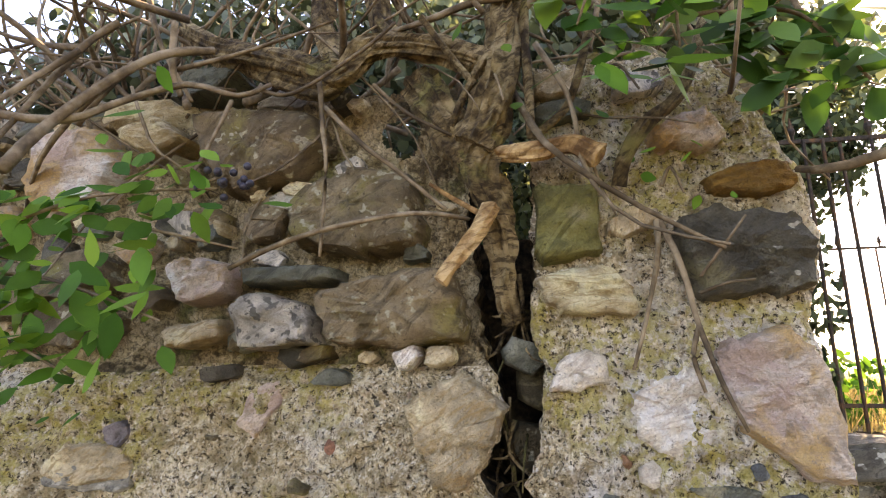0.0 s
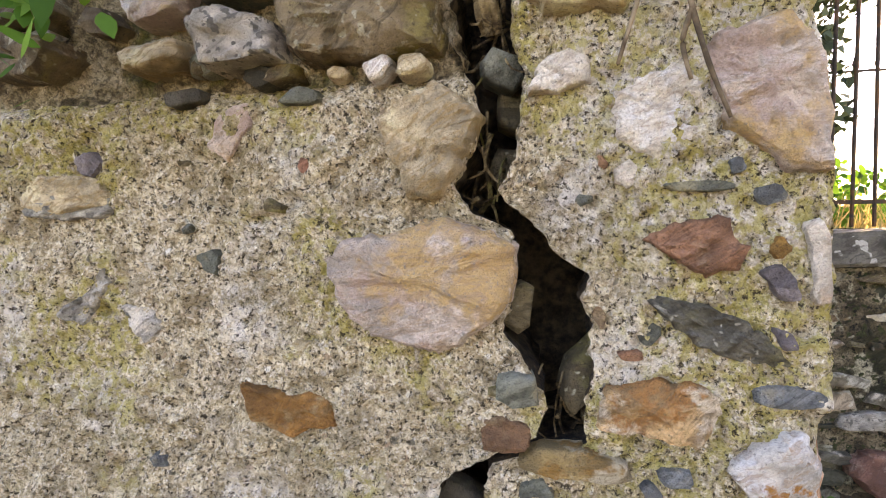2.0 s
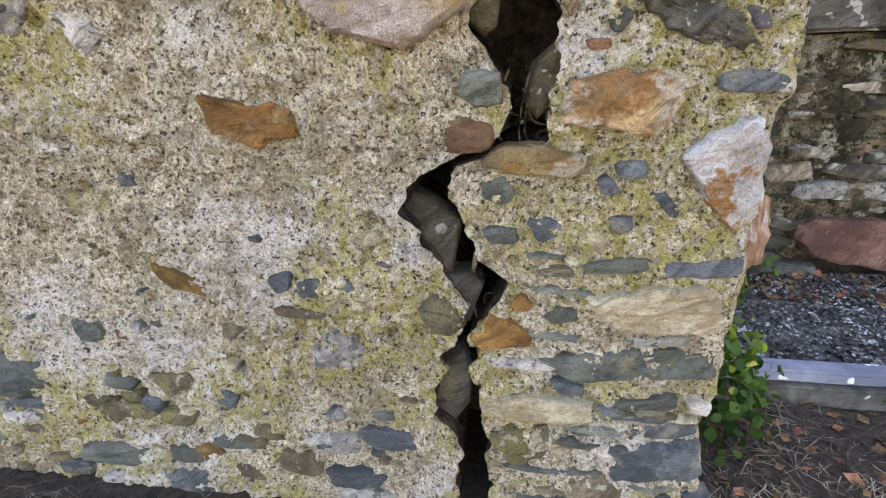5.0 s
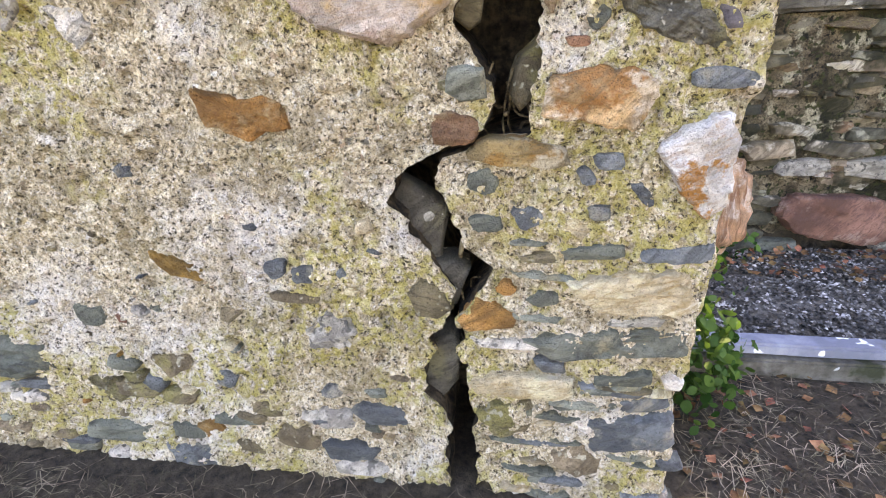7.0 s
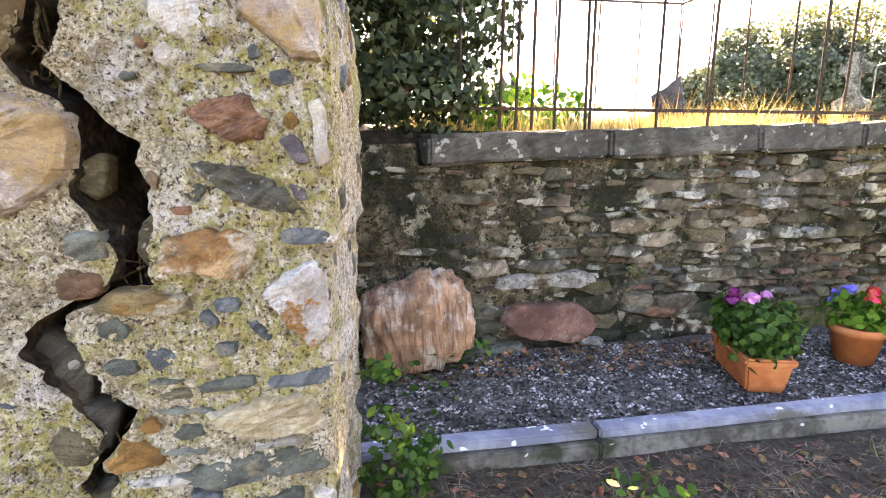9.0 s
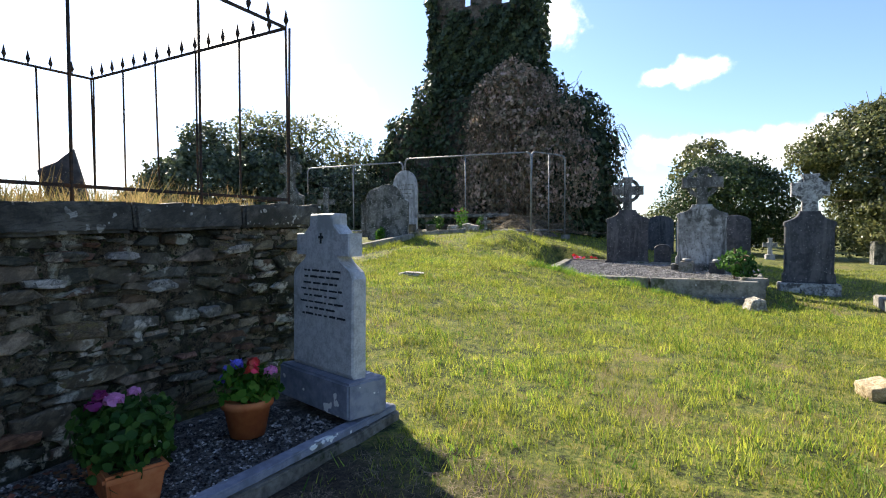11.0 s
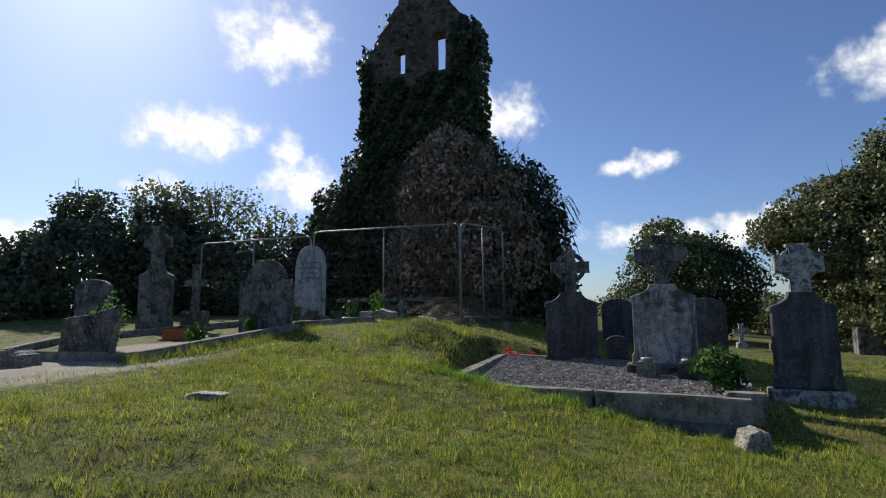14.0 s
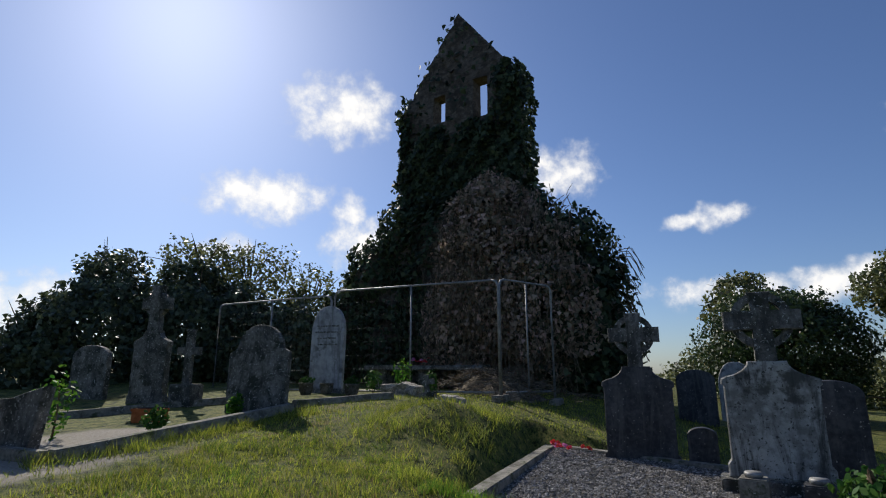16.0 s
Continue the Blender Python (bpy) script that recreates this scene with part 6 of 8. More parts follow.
def stone_cross(m, h, span, mat, label, base=(0.3, 0.3, 0.2)):
    root = empty("stone_cross", m, label, "cross", "stone crosses")
    part("base", box_bm(base[0], base[1], base[2] + 0.1, 0.02, 0.01, 2, h), mat, root, "", False, pose(0, 0, -0.1))
    part("cross", slab_bm(cross_outline(span, h - base[2], span * 0.28), span * 0.22, 0.008), mat, root, "", False, pose(0, 0, base[2] - 0.01))
    return root


stone_cross(facing(11.4, 9.45, 0.75, 25), 1.42, 0.42, M_GREYSTONE, "small grey cross on a tall base beside the kerbs", (0.42, 0.36, 0.5))
stone_cross(facing(13.85, 6.2, 0.85, 15, 0, -4), 0.56, 0.28, M_GREYSTONE, "tiny worn stone cross leaning in the grass", (0.3, 0.18, 0.26))
stone_cross(facing(24.0, -0.1, -0.05, 10), 0.8, 0.46, M_WHITESTONE, "small white cross far off on the grass")
stone_cross(facing(24.0, -1.0, -0.05, 10), 0.8, 0.46, M_GREYSTONE, "small grey cross under the trees")
stone_cross(facing(21.0, -4.6, -0.05, 10), 0.9, 0.5, M_GREYSTONE, "grey cross in the shade of the trees")
stone_cross(facing(22.0, -6.2, -0.05, 10), 0.9, 0.5, M_GREYSTONE, "grey cross beneath overhanging branches")
stone_cross(facing(23.4, -3.2, -0.05, 10), 2.6, 0.6, M_GREYSTONE, "tall grey cross against the trees", (0.6, 0.4, 0.7))

# flat grave slab
fs = empty("grave_slab", pose(10.4, -2.02, -0.10, 0, 0, 3), "flat weathered concrete grave slab set in the grass", "grave slab")
part("slab", box_bm(2.9, 1.1, 0.17, 0.015, 0.006, 6, 2), M_CONCRETE, fs)

# ---- gravel plot with raised kerbs ----
PLOT = ((10.30, 0.18), (10.28, 3.28), (14.15, 4.10), (13.0, 0.30))


def plot_z(x, y):
    return 0.27 + 0.025 * (x - 11)


flat_bed("gravel_bed_plot", PLOT, plot_z, M_GRAVELBED, "bed of grey gravel inside the raised kerbs")


def in_plot(x, y):
    s = 0
    for (x0, y0), (x1, y1) in zip(PLOT, PLOT[1:] + PLOT[:1]):
        if (x1 - x0) * (y - y0) - (y1 - y0) * (x - x0) < 0:
            s += 1
    return s == 4 or s == 0


tagged(pebbles("gravel", 36000, in_plot, 10.2, 14.2, 0.15, 4.15, plot_z, 0.016, M_GRAVELPLOT, 6), "grey gravel chippings filling the raised plot", "gravel", kind="stuff")
plot_kerb = empty("plot_kerb", None, "raised concrete kerb round the gravel plot on a rough stone footing", "kerb")
for k, (a, b) in enumerate((((10.29, 0.1), (10.30, 1.55)), ((10.29, 1.58), (10.27, 3.34)), ((10.26, 3.28), (14.15, 4.12)), ((14.15, 4.10), (13.0, 0.25)), ((13.0, 0.2), (10.3, 0.1)))):
    bar_between("kerb_stone", a, b, 0.17, 0.08, 0.33 + (0.05 if k in (2, 3) else 0.0), M_CONCRETE, plot_kerb, "", 0.012, 0.012, k)
for k, (a, b) in enumerate((((10.20, 0.05), (10.21, 1.0)), ((10.21, 1.02), (10.22, 1.9)))):
    bar_between("footing_stone", a, b, 0.26, -0.22, 0.085, STONE["B"], plot_kerb, "", 0.03, 0.03, k + 7)
corner = part("corner_stone", box_bm(0.24, 0.36, 0.12, 0.02, 0.012, 3, 4), M_CONCRETE, plot_kerb, "", False, pose(10.42, 0.16, 0.25, 0, 0, 4))

for k, (a, b) in enumerate((((11.5, 6.92), (8.45, 6.62)), ((8.4, 6.65), (8.0, 9.2)), ((13.4, 6.62), (11.75, 7.15)), ((9.6, 10.3), (12.2, 8.9)), ((8.2, 9.3), (9.6, 10.4)))):
    kb = empty("grave_kerb", None, "low weathered concrete kerb round an old grave", "kerb")
    za = ground_z(*a) + 0.12
    d = Vector((b[0] - a[0], b[1] - a[1], ground_z(*b) - ground_z(*a)))
    part("kerb_stone", box_bm(d.length, 0.14, 0.18, 0.012, 0.01, 5, k), M_CONCRETE, kb, "", False,
         pose((a[0] + b[0]) / 2, (a[1] + b[1]) / 2, (ground_z(*a) + ground_z(*b)) / 2 - 0.08, 0, -math.degrees(math.asin(d.z / d.length)), math.degrees(math.atan2(d.y, d.x))))

for k, (x, y, w, h, d) in enumerate(((5.95, -0.62, 0.24, 0.12, 0.16), (9.85, 0.15, 0.26, 0.18, 0.2), (7.6, 4.25, 0.4, 0.04, 0.12), (13.2, 5.3, 0.5, 0.16, 0.3), (14.3, 6.9, 0.5, 0.22, 0.4), (14.6, 7.6, 0.35, 0.2, 0.3), (7.75, 7.6, 0.35, 0.2, 0.3))):
    v, f = stone_shape(w, h * 1.6, d, 60 + k, 14, 0.55, 1)
    ob = piece("boulder", mesh_of("boulder", v, f, STONE["T" if k == 0 else "C"]), None, "", pose(x, y, ground_z(x, y) + h * 0.25, 0, 0, -70))
    tagged(ob, "weathered lump of stone lying in the grass", "rock", "loose rocks")

# big ridged quartz boulder at the foot of the low wall
def ridged_boulder():
    bm = bmesh.new()
    bmesh.ops.create_icosphere(bm, subdivisions=5, radius=1.0)
    for v in bm.verts:
        p = v.co.copy()
        q = Vector((math.copysign(abs(p.x) ** 0.75, p.x), math.copysign(abs(p.y) ** 0.8, p.y), math.copysign(abs(p.z) ** 0.7, p.z)))
        ridge = 0.13 * abs(math.sin(q.x * 13 + 0.9 * q.z + 2.5 * noise.noise(q * 1.6))) + 0.09 * fbm(q * 2.2, 3) + 0.07 * noise.noise(Vector((q.x * 14, q.y * 9, q.z * 2)))
        v.co = q * (1 + ridge)
        v.co = Vector((v.co.x * 0.245, v.co.y * 0.16, v.co.z * 0.20 + (0.045 if v.co.z > 0.5 and v.co.x > 0 else 0)))
    return bm


bould = part("boulder", ridged_boulder(), rock("banded_quartz", (0.58, 0.34, 0.19), 11, coat=(0.76, 0.62, 0.48), coat_scale=9, coat_at=(0.52, 0.62), streak=(0.24, 0.10, 0.045), streak_scale=9, streak_stretch=(3.2, 1.0, 0.4), streak_fac=0.8), None, "", True, pose(1.02, 2.51, 0.275, 0, -4, 0))
tagged(bould, "ridged orange and white quartz boulder against the low wall", "rock", "loose rocks")


# ---- flower pots ----
def foliage_ball(name, parent, c, r, n, leaf, mat, seed, shape="oval", label=""):
    p, d = crown_points([(*c, r[0], r[1], r[2])], n, seed, 0.2, 0)
    return piece(name, leaf_mesh(name, p, d, leaf, mat, shape, 0.8, 0.1, np.random.default_rng(seed)), parent, label)


def bloom(parent, c, r, mat, seed, n=26, label=""):
    g = np.random.default_rng(seed)
    d = g.normal(0, 1, (n, 3))
    d[:, 2] = np.abs(d[:, 2])
    d /= np.linalg.norm(d, axis=1)[:, None]
    return piece("bloom", leaf_mesh("bloom", np.array(c)[None] + d * r * 0.6, d, r * 0.8, mat, "oval", 0.4, 0, g), parent, label)


def lathe(profile, n=28):
    verts, faces = [], []
    for r, z in profile:
        verts += [(r * math.cos(2 * math.pi * k / n), r * math.sin(2 * math.pi * k / n), z) for k in range(n)]
    for j in range(len(profile) - 1):
        for k in range(n):
            faces.append((j * n + k, j * n + (k + 1) % n, (j + 1) * n + (k + 1) % n, (j + 1) * n + k))
    faces.append(tuple(range(n))[::-1])
    faces.append(tuple(range((len(profile) - 1) * n, len(profile) * n)))
    return verts, faces


round_pot = empty("flower_pot", pose(3.23, 2.27, 0.055), "round terracotta pot of blue, red and green flowers on the gravel", "flower pot")
piece("pot", mesh_of("pot", *lathe(((0.085, 0), (0.115, 0.15), (0.128, 0.152), (0.130, 0.19), (0.112, 0.19), (0.108, 0.165), (0.0, 0.165))), M_TERRA, True), round_pot)
foliage_ball("leaves", round_pot, (0, 0, 0.25), (0.15, 0.15, 0.10), 260, 0.05, M_LIGHTLEAF, 3)
for k, (x, y, z, r, mt) in enumerate(((0.02, 0.10, 0.33, 0.045, M_BLUE), (-0.03, 0.04, 0.36, 0.04, M_BLUE), (0.01, 0.15, 0.30, 0.04, M_BLUE), (-0.05, 0.12, 0.27, 0.04, M_BLUE), (-0.04, -0.09, 0.34, 0.05, M_RED), (0.03, -0.14, 0.33, 0.045, M_PINK), (0, -0.05, 0.37, 0.045, M_RED))):
    bloom(round_pot, (x, y, z), r, mt, 40 + k)

trough = empty("flower_trough", pose(2.56, 2.17, 0.055, 0, 0, 75), "rectangular terracotta trough of dark leaves with magenta and pink flowers", "flower pot")
bm = box_bm(0.40, 0.20, 0.155, 0.012, 0, 0)
for v in bm.verts:
    if v.co.z < 0.07:
        v.co.x *= 0.88
        v.co.y *= 0.82
part("trough", bm, M_TERRA, trough)
part("rim", box_bm(0.42, 0.22, 0.035, 0.01), M_TERRA, trough, "", False, pose(0, 0, 0.132))
part("soil", box_bm(0.38, 0.18, 0.02, 0.005, 0.006, 4), M_SOIL, trough, "", False, pose(0, 0, 0.152))
foliage_ball("leaves", trough, (0, 0, 0.24), (0.27, 0.19, 0.13), 1100, 0.045, M_WEED, 8)
for k, (x, y, z, r, mt) in enumerate(((-0.02, 0.03, 0.38, 0.05, M_PINK), (0.02, -0.05, 0.39, 0.035, M_PINK), (0.12, 0.05, 0.37, 0.04, M_MAGENTA), (0.08, 0.08, 0.34, 0.045, M_MAGENTA), (0.16, 0.02, 0.34, 0.04, M_MAGENTA), (-0.16, -0.02, 0.24, 0.02, M_WHITEP), (-0.1, -0.1, 0.2, 0.02, M_WHITEP))):
    bloom(trough, (x, y, z), r, mt, 60 + k)

for k, (x, y, z, mt, n) in enumerate(((13.55, 3.55, 0.42, M_RED, 9), (17.9, 9.3, 1.75, M_RED, 12), (20.6, 2.0, 0.35, M_RED, 5))):
    fl = empty("flower_wreath", pose(x, y, z - 0.06), "faded red and pink flowers laid on a grave", "flowers", "grave flowers")
    g = random.Random(k)
    for j in range(n):
        bloom(fl, (g.uniform(-0.16, 0.16), g.uniform(-0.3, 0.3), g.uniform(0.02, 0.12)), 0.06, mt if j % 3 else M_PINK, 90 + j + 20 * k, 16)
for x, y, mt in ((12.05, 1.25, M_CONCRETE), (12.0, 0.75, M_DARKSTONE)):
    vs = empty("grave_vase", pose(x, y, plot_z(x, y)), "small stone flower holder standing on the gravel", "vase", "grave vases")
    part("block", box_bm(0.24, 0.24, 0.20, 0.012), mt, vs)
    piece("lid", mesh_of("lid", *lathe(((0.07, 0), (0.08, 0.03), (0.07, 0.05), (0.0, 0.05)), 16), M_STEEL, True), vs, "", pose(0, 0, 0.20))
planter = empty("flower_trough", pose(10.25, 8.35, ground_z(10.25, 8.35) - 0.01, 0, 0, -60), "weathered terracotta trough on an old grave", "flower pot")
part("trough", box_bm(0.42, 0.20, 0.16, 0.014, 0.004, 2), M_TERRA, planter)
part("rim", box_bm(0.45, 0.23, 0.04, 0.012), M_TERRA, planter, "", False, pose(0, 0, 0.15))
part("soil", box_bm(0.40, 0.18, 0.02, 0.005, 0.006, 4), M_SOIL, planter, "", False, pose(0, 0, 0.178))
for k, (x, y, r) in enumerate(((13.4, 8.75, 0.13), (13.55, 8.35, 0.12), (13.6, 7.75, 0.13))):
    pot = empty("flower_pot", pose(x, y, ground_z(x, y) - 0.01), "round dark stone pot beside the old graves", "flower pot", "grave pots")
    piece("pot", mesh_of("pot", *lathe(((r * 0.7, 0), (r, r * 0.8), (r, r * 1.5), (r * 1.1, r * 1.55), (r * 1.1, r * 1.8), (r * 0.9, r * 1.8), (r * 0.85, r * 1.6), (0.0, r * 1.6)), 18), M_FOOTING, True), pot)
    if k != 1:
        foliage_ball("leaves", pot, (0, 0, r * 2.0), (r * 1.1, r * 1.1, r * 0.7), 160, 0.05, M_WEED, 130 + k)
for k, (x, y, rr, hh) in enumerate(((14.6, 7.35, 0.20, 0.34), (14.9, 6.9, 0.16, 0.22), (9.0, 8.1, 0.22, 0.40), (9.7, 7.2, 0.14, 0.16), (10.9, 7.35, 0.12, 0.16), (14.7, 8.2, 0.18, 0.25))):
    wd = empty("weed", pose(x, y, ground_z(x, y)), "straggling green weed among the old graves", "weed", "grave weeds")
    foliage_ball("leaves", wd, (0, 0, hh), (rr, rr, hh), 220, 0.07, M_LIGHTLEAF if k % 2 == 0 else M_WEED, 150 + k, "leaflet")
    limb("stem", [(0, 0, -0.02), (0.02, 0.01, hh), (0.0, 0.03, hh * 1.7)], 0.012, 0.005, M_TWIG, wd, 6, 5)
gravestone("snapped", facing(3.36, 4.30, 1.26, 60, 4, -14), 0.24, 0.40, 0.09, M_DARKSTONE, "small dark broken headstone leaning in the railed enclosure")
shrub = tree("shrub", (11.15, 0.42, 0.28), [(11.15, 0.42, 0.56, 0.28, 0.24, 0.22), (11.0, 0.3, 0.46, 0.18, 0.2, 0.18)], 800, 0.06, M_WEED, "small green shrub growing in the corner of the gravel plot", "shrub", 0.02, 5, "oval", 6, 0)

# ---- iron railing of the raised enclosure ----
RAIL_TOP, RAIL_FOOT = 2.56, 1.21


def railing():
    root = empty("iron_railing", None, "rusty wrought-iron railing with spear points round a raised grave", "railing")
    bar_me = mesh_of("bar", *tube([(0, 0, 0), (0, 0, RAIL_TOP - RAIL_FOOT)], [0.009, 0.009], 6), M_IRON)
    tip_v, tip_f = lathe(((0.005, 0), (0.008, 0.02), (0.019, 0.045), (0.011, 0.075), (0.002, 0.12)), 6)
    tip_me = mesh_of("spear_point", tip_v, tip_f, M_IRON)
    runs = (((-0.9, 2.78), (4.22, 3.02), 7), ((4.22, 3.02), (4.15, 5.6), 5), ((4.15, 5.6), (-0.9, 5.6), 11))
    for (x0, y0), (x1, y1), nb in runs:
        a, b = Vector((x0, y0, 0)), Vector((x1, y1, 0))
        d = b - a
        ang = math.degrees(math.atan2(d.y, d.x))
        for z, t in ((RAIL_TOP - 0.012, 0.022), (RAIL_FOOT + 0.1, 0.018)):
            part("rail", box_bm(d.length, 0.012, t, 0.002), M_IRON, root, "", False, pose((x0 + x1) / 2, (y0 + y1) / 2, z, 0, 0, ang))
        stops = [k / nb for k in range(nb + 1)] + [(v - x0) / (x1 - x0) for v in (1.51, 1.60, 1.69, 1.82, 2.0, 2.43) if y0 < 3 and x1 > 4]
        for f in stops:
            p = a + d * f
            piece("bar", bar_me, root, "", pose(p.x, p.y, RAIL_FOOT, random.uniform(-0.8, 0.8), random.uniform(-0.8, 0.8), 0))
        nt = int(d.length / 0.17)
        for k in range(nt + 1):
            p = a + d * (k / nt)
            piece("spear_point", tip_me, root, "", pose(p.x, p.y, RAIL_TOP + 0.008))
    return root


railing()


# ---- temporary fence ----
fence = empty("temporary_fence", None, "temporary galvanised steel fence of wire mesh panels", "fence")
def fence_panel(a, b, top, foot):
    root = fence
    a, b = Vector((*a, 0)), Vector((*b, 0))
    d = b - a
    r = 0.026
    up = [a + Vector((0, 0, foot)), a + Vector((0, 0, top - 0.12)), a + d.normalized() * 0.04 + Vector((0, 0, top - 0.03)), a + d.normalized() * 0.13 + Vector((0, 0, top))]
    un = [b + Vector((0, 0, foot)), b + Vector((0, 0, top - 0.12)), b - d.normalized() * 0.04 + Vector((0, 0, top - 0.03)), b - d.normalized() * 0.13 + Vector((0, 0, top))]
    for pts in (up, un):
        piece("post", mesh_of("post", *tube(pts, r, 10), M_STEEL, True), root)
    for z in (top, foot + 0.12):
        piece("rail", mesh_of("rail", *tube([a + d.normalized() * 0.12 + Vector((0, 0, z)), b - d.normalized() * 0.12 + Vector((0, 0, z))], r * 0.8, 10), M_STEEL, True), root)
    wires = []
    n = int(d.length / 0.1)
    for k in range(1, n):
        p = a + d * (k / n)
        wires.append(tube([p + Vector((0, 0, foot + 0.1)), p + Vector((0, 0, top - 0.02))], 0.0006, 3))
    for k in range(1, 8):
        z = foot + (top - foot) * k / 8
        wires.append(tube([a + Vector((0, 0, z)), b + Vector((0, 0, z))], 0.0006, 3))
    tagged(piece("wire_mesh", mesh_of("wire_mesh", *join(wires), M_STEEL), root), kind="stuff")
    m = a + d * 0.5
    piece("brace", mesh_of("brace", *tube([m + Vector((0, 0, foot)), m + Vector((0, 0, top))], r * 0.7, 8), M_STEEL, True), root)
    return root


for a, b, top, foot in (((15.25, 5.55), (14.55, 9.25), 3.20, 0.95), ((16.7, 5.08), (15.30, 5.55), 3.22, 0.95), ((14.5, 9.3), (14.1, 12.8), 3.1, 0.95)):
    fence_panel(a, b, top, foot)
for k, (x, y) in enumerate(((15.27, 5.55), (16.72, 5.06), (14.52, 9.27))):
    ft = part("concrete_block", box_bm(0.62, 0.22, 0.14, 0.02, 0.004, 2), M_CONCRETE, None, "", False, pose(x, y, ground_z(x, y) - 0.02, 0, 0, 15))
    tagged(ft, "grey concrete block foot under the fence posts", "concrete block", "fence blocks")


# ---- ruined church ----
CH_X = 20.0
church = empty("church_ruin", None, "ruined church gable with a bellcote, smothered in ivy", "church")
M_CHURCH = rock("church_rubble", (0.14, 0.112, 0.08), 5, coat=(0.065, 0.058, 0.04), coat_scale=1.6, vary=0.05, speck=(0.20, 0.17, 0.125), speck_scale=5, speck_at=(0.54, 0.60), streak_scale=2.5)


def church_gable():
    """The gable wall with two bell openings through it, built in strips round the openings."""
    thick = 0.5
    holes = ((9.95, 10.45, 9.75, 10.75), (8.32, 8.85, 9.55, 10.95))
    ys = sorted({7.25, 11.74, *(h[0] for h in holes), *(h[1] for h in holes), *np.linspace(7.25, 11.74, 22)})
    zs = sorted({0.0, *(h[2] for h in holes), *(h[3] for h in holes), *np.linspace(0, 10.5, 30), *np.linspace(10.6, 13.7, 16)})

    def top(y):
        return 10.5 + 3.2 * max(0, 1 - abs(y - 9.42) / 2.37)
    bm = bmesh.new()
    for y0, y1 in zip(ys, ys[1:]):
        for z0, z1 in zip(zs, zs[1:]):
            yc, zc = (y0 + y1) / 2, (z0 + z1) / 2
            if any(h[0] <= yc <= h[1] and h[2] <= zc <= h[3] for h in holes) or zc > top(yc) + 0.05:
                continue
            for x in (CH_X, CH_X + thick):
                vs = [bm.verts.new((x + 0.05 * noise.noise(Vector((x, y * 2, z * 2))), y, min(z, top(y) + 0.03))) for y, z in ((y0, z0), (y1, z0), (y1, z1), (y0, z1))]
                try:
                    bm.faces.new(vs)
                except ValueError:
                    pass
    bmesh.ops.remove_doubles(bm, verts=bm.verts, dist=0.004)
    edges = [e for e in bm.edges if len(e.link_faces) == 1 and all(v.co.x < CH_X + 0.3 for v in e.verts)]
    res = bmesh.ops.extrude_edge_only(bm, edges=edges)
    for v in [g for g in res["geom"] if isinstance(g, bmesh.types.BMVert)]:
        v.co.x = CH_X + thick
    bmesh.ops.remove_doubles(bm, verts=bm.verts, dist=0.004)
    bmesh.ops.recalc_face_normals(bm, faces=bm.faces)
    return part("gable_wall", bm, M_CHURCH, church)


church_gable()
BODY = ((5.2, 0.2), (5.2, 3.2), (5.8, 4.8), (7.1, 6.2), (11.9, 6.2), (13.2, 5.2), (14.2, 4.0), (14.4, 0.2))
bm = slab_bm([(y, z) for y, z in BODY], 3.2, 0.1)
bmesh.ops.transform(bm, matrix=Matrix(((0, 1, 0, CH_X + 1.2), (1, 0, 0, 0), (0, 0, 1, 0), (0, 0, 0, 1))), verts=bm.verts)
bmesh.ops.recalc_face_normals(bm, faces=bm.faces)
part("nave_wall", bm, M_CHURCH, church)


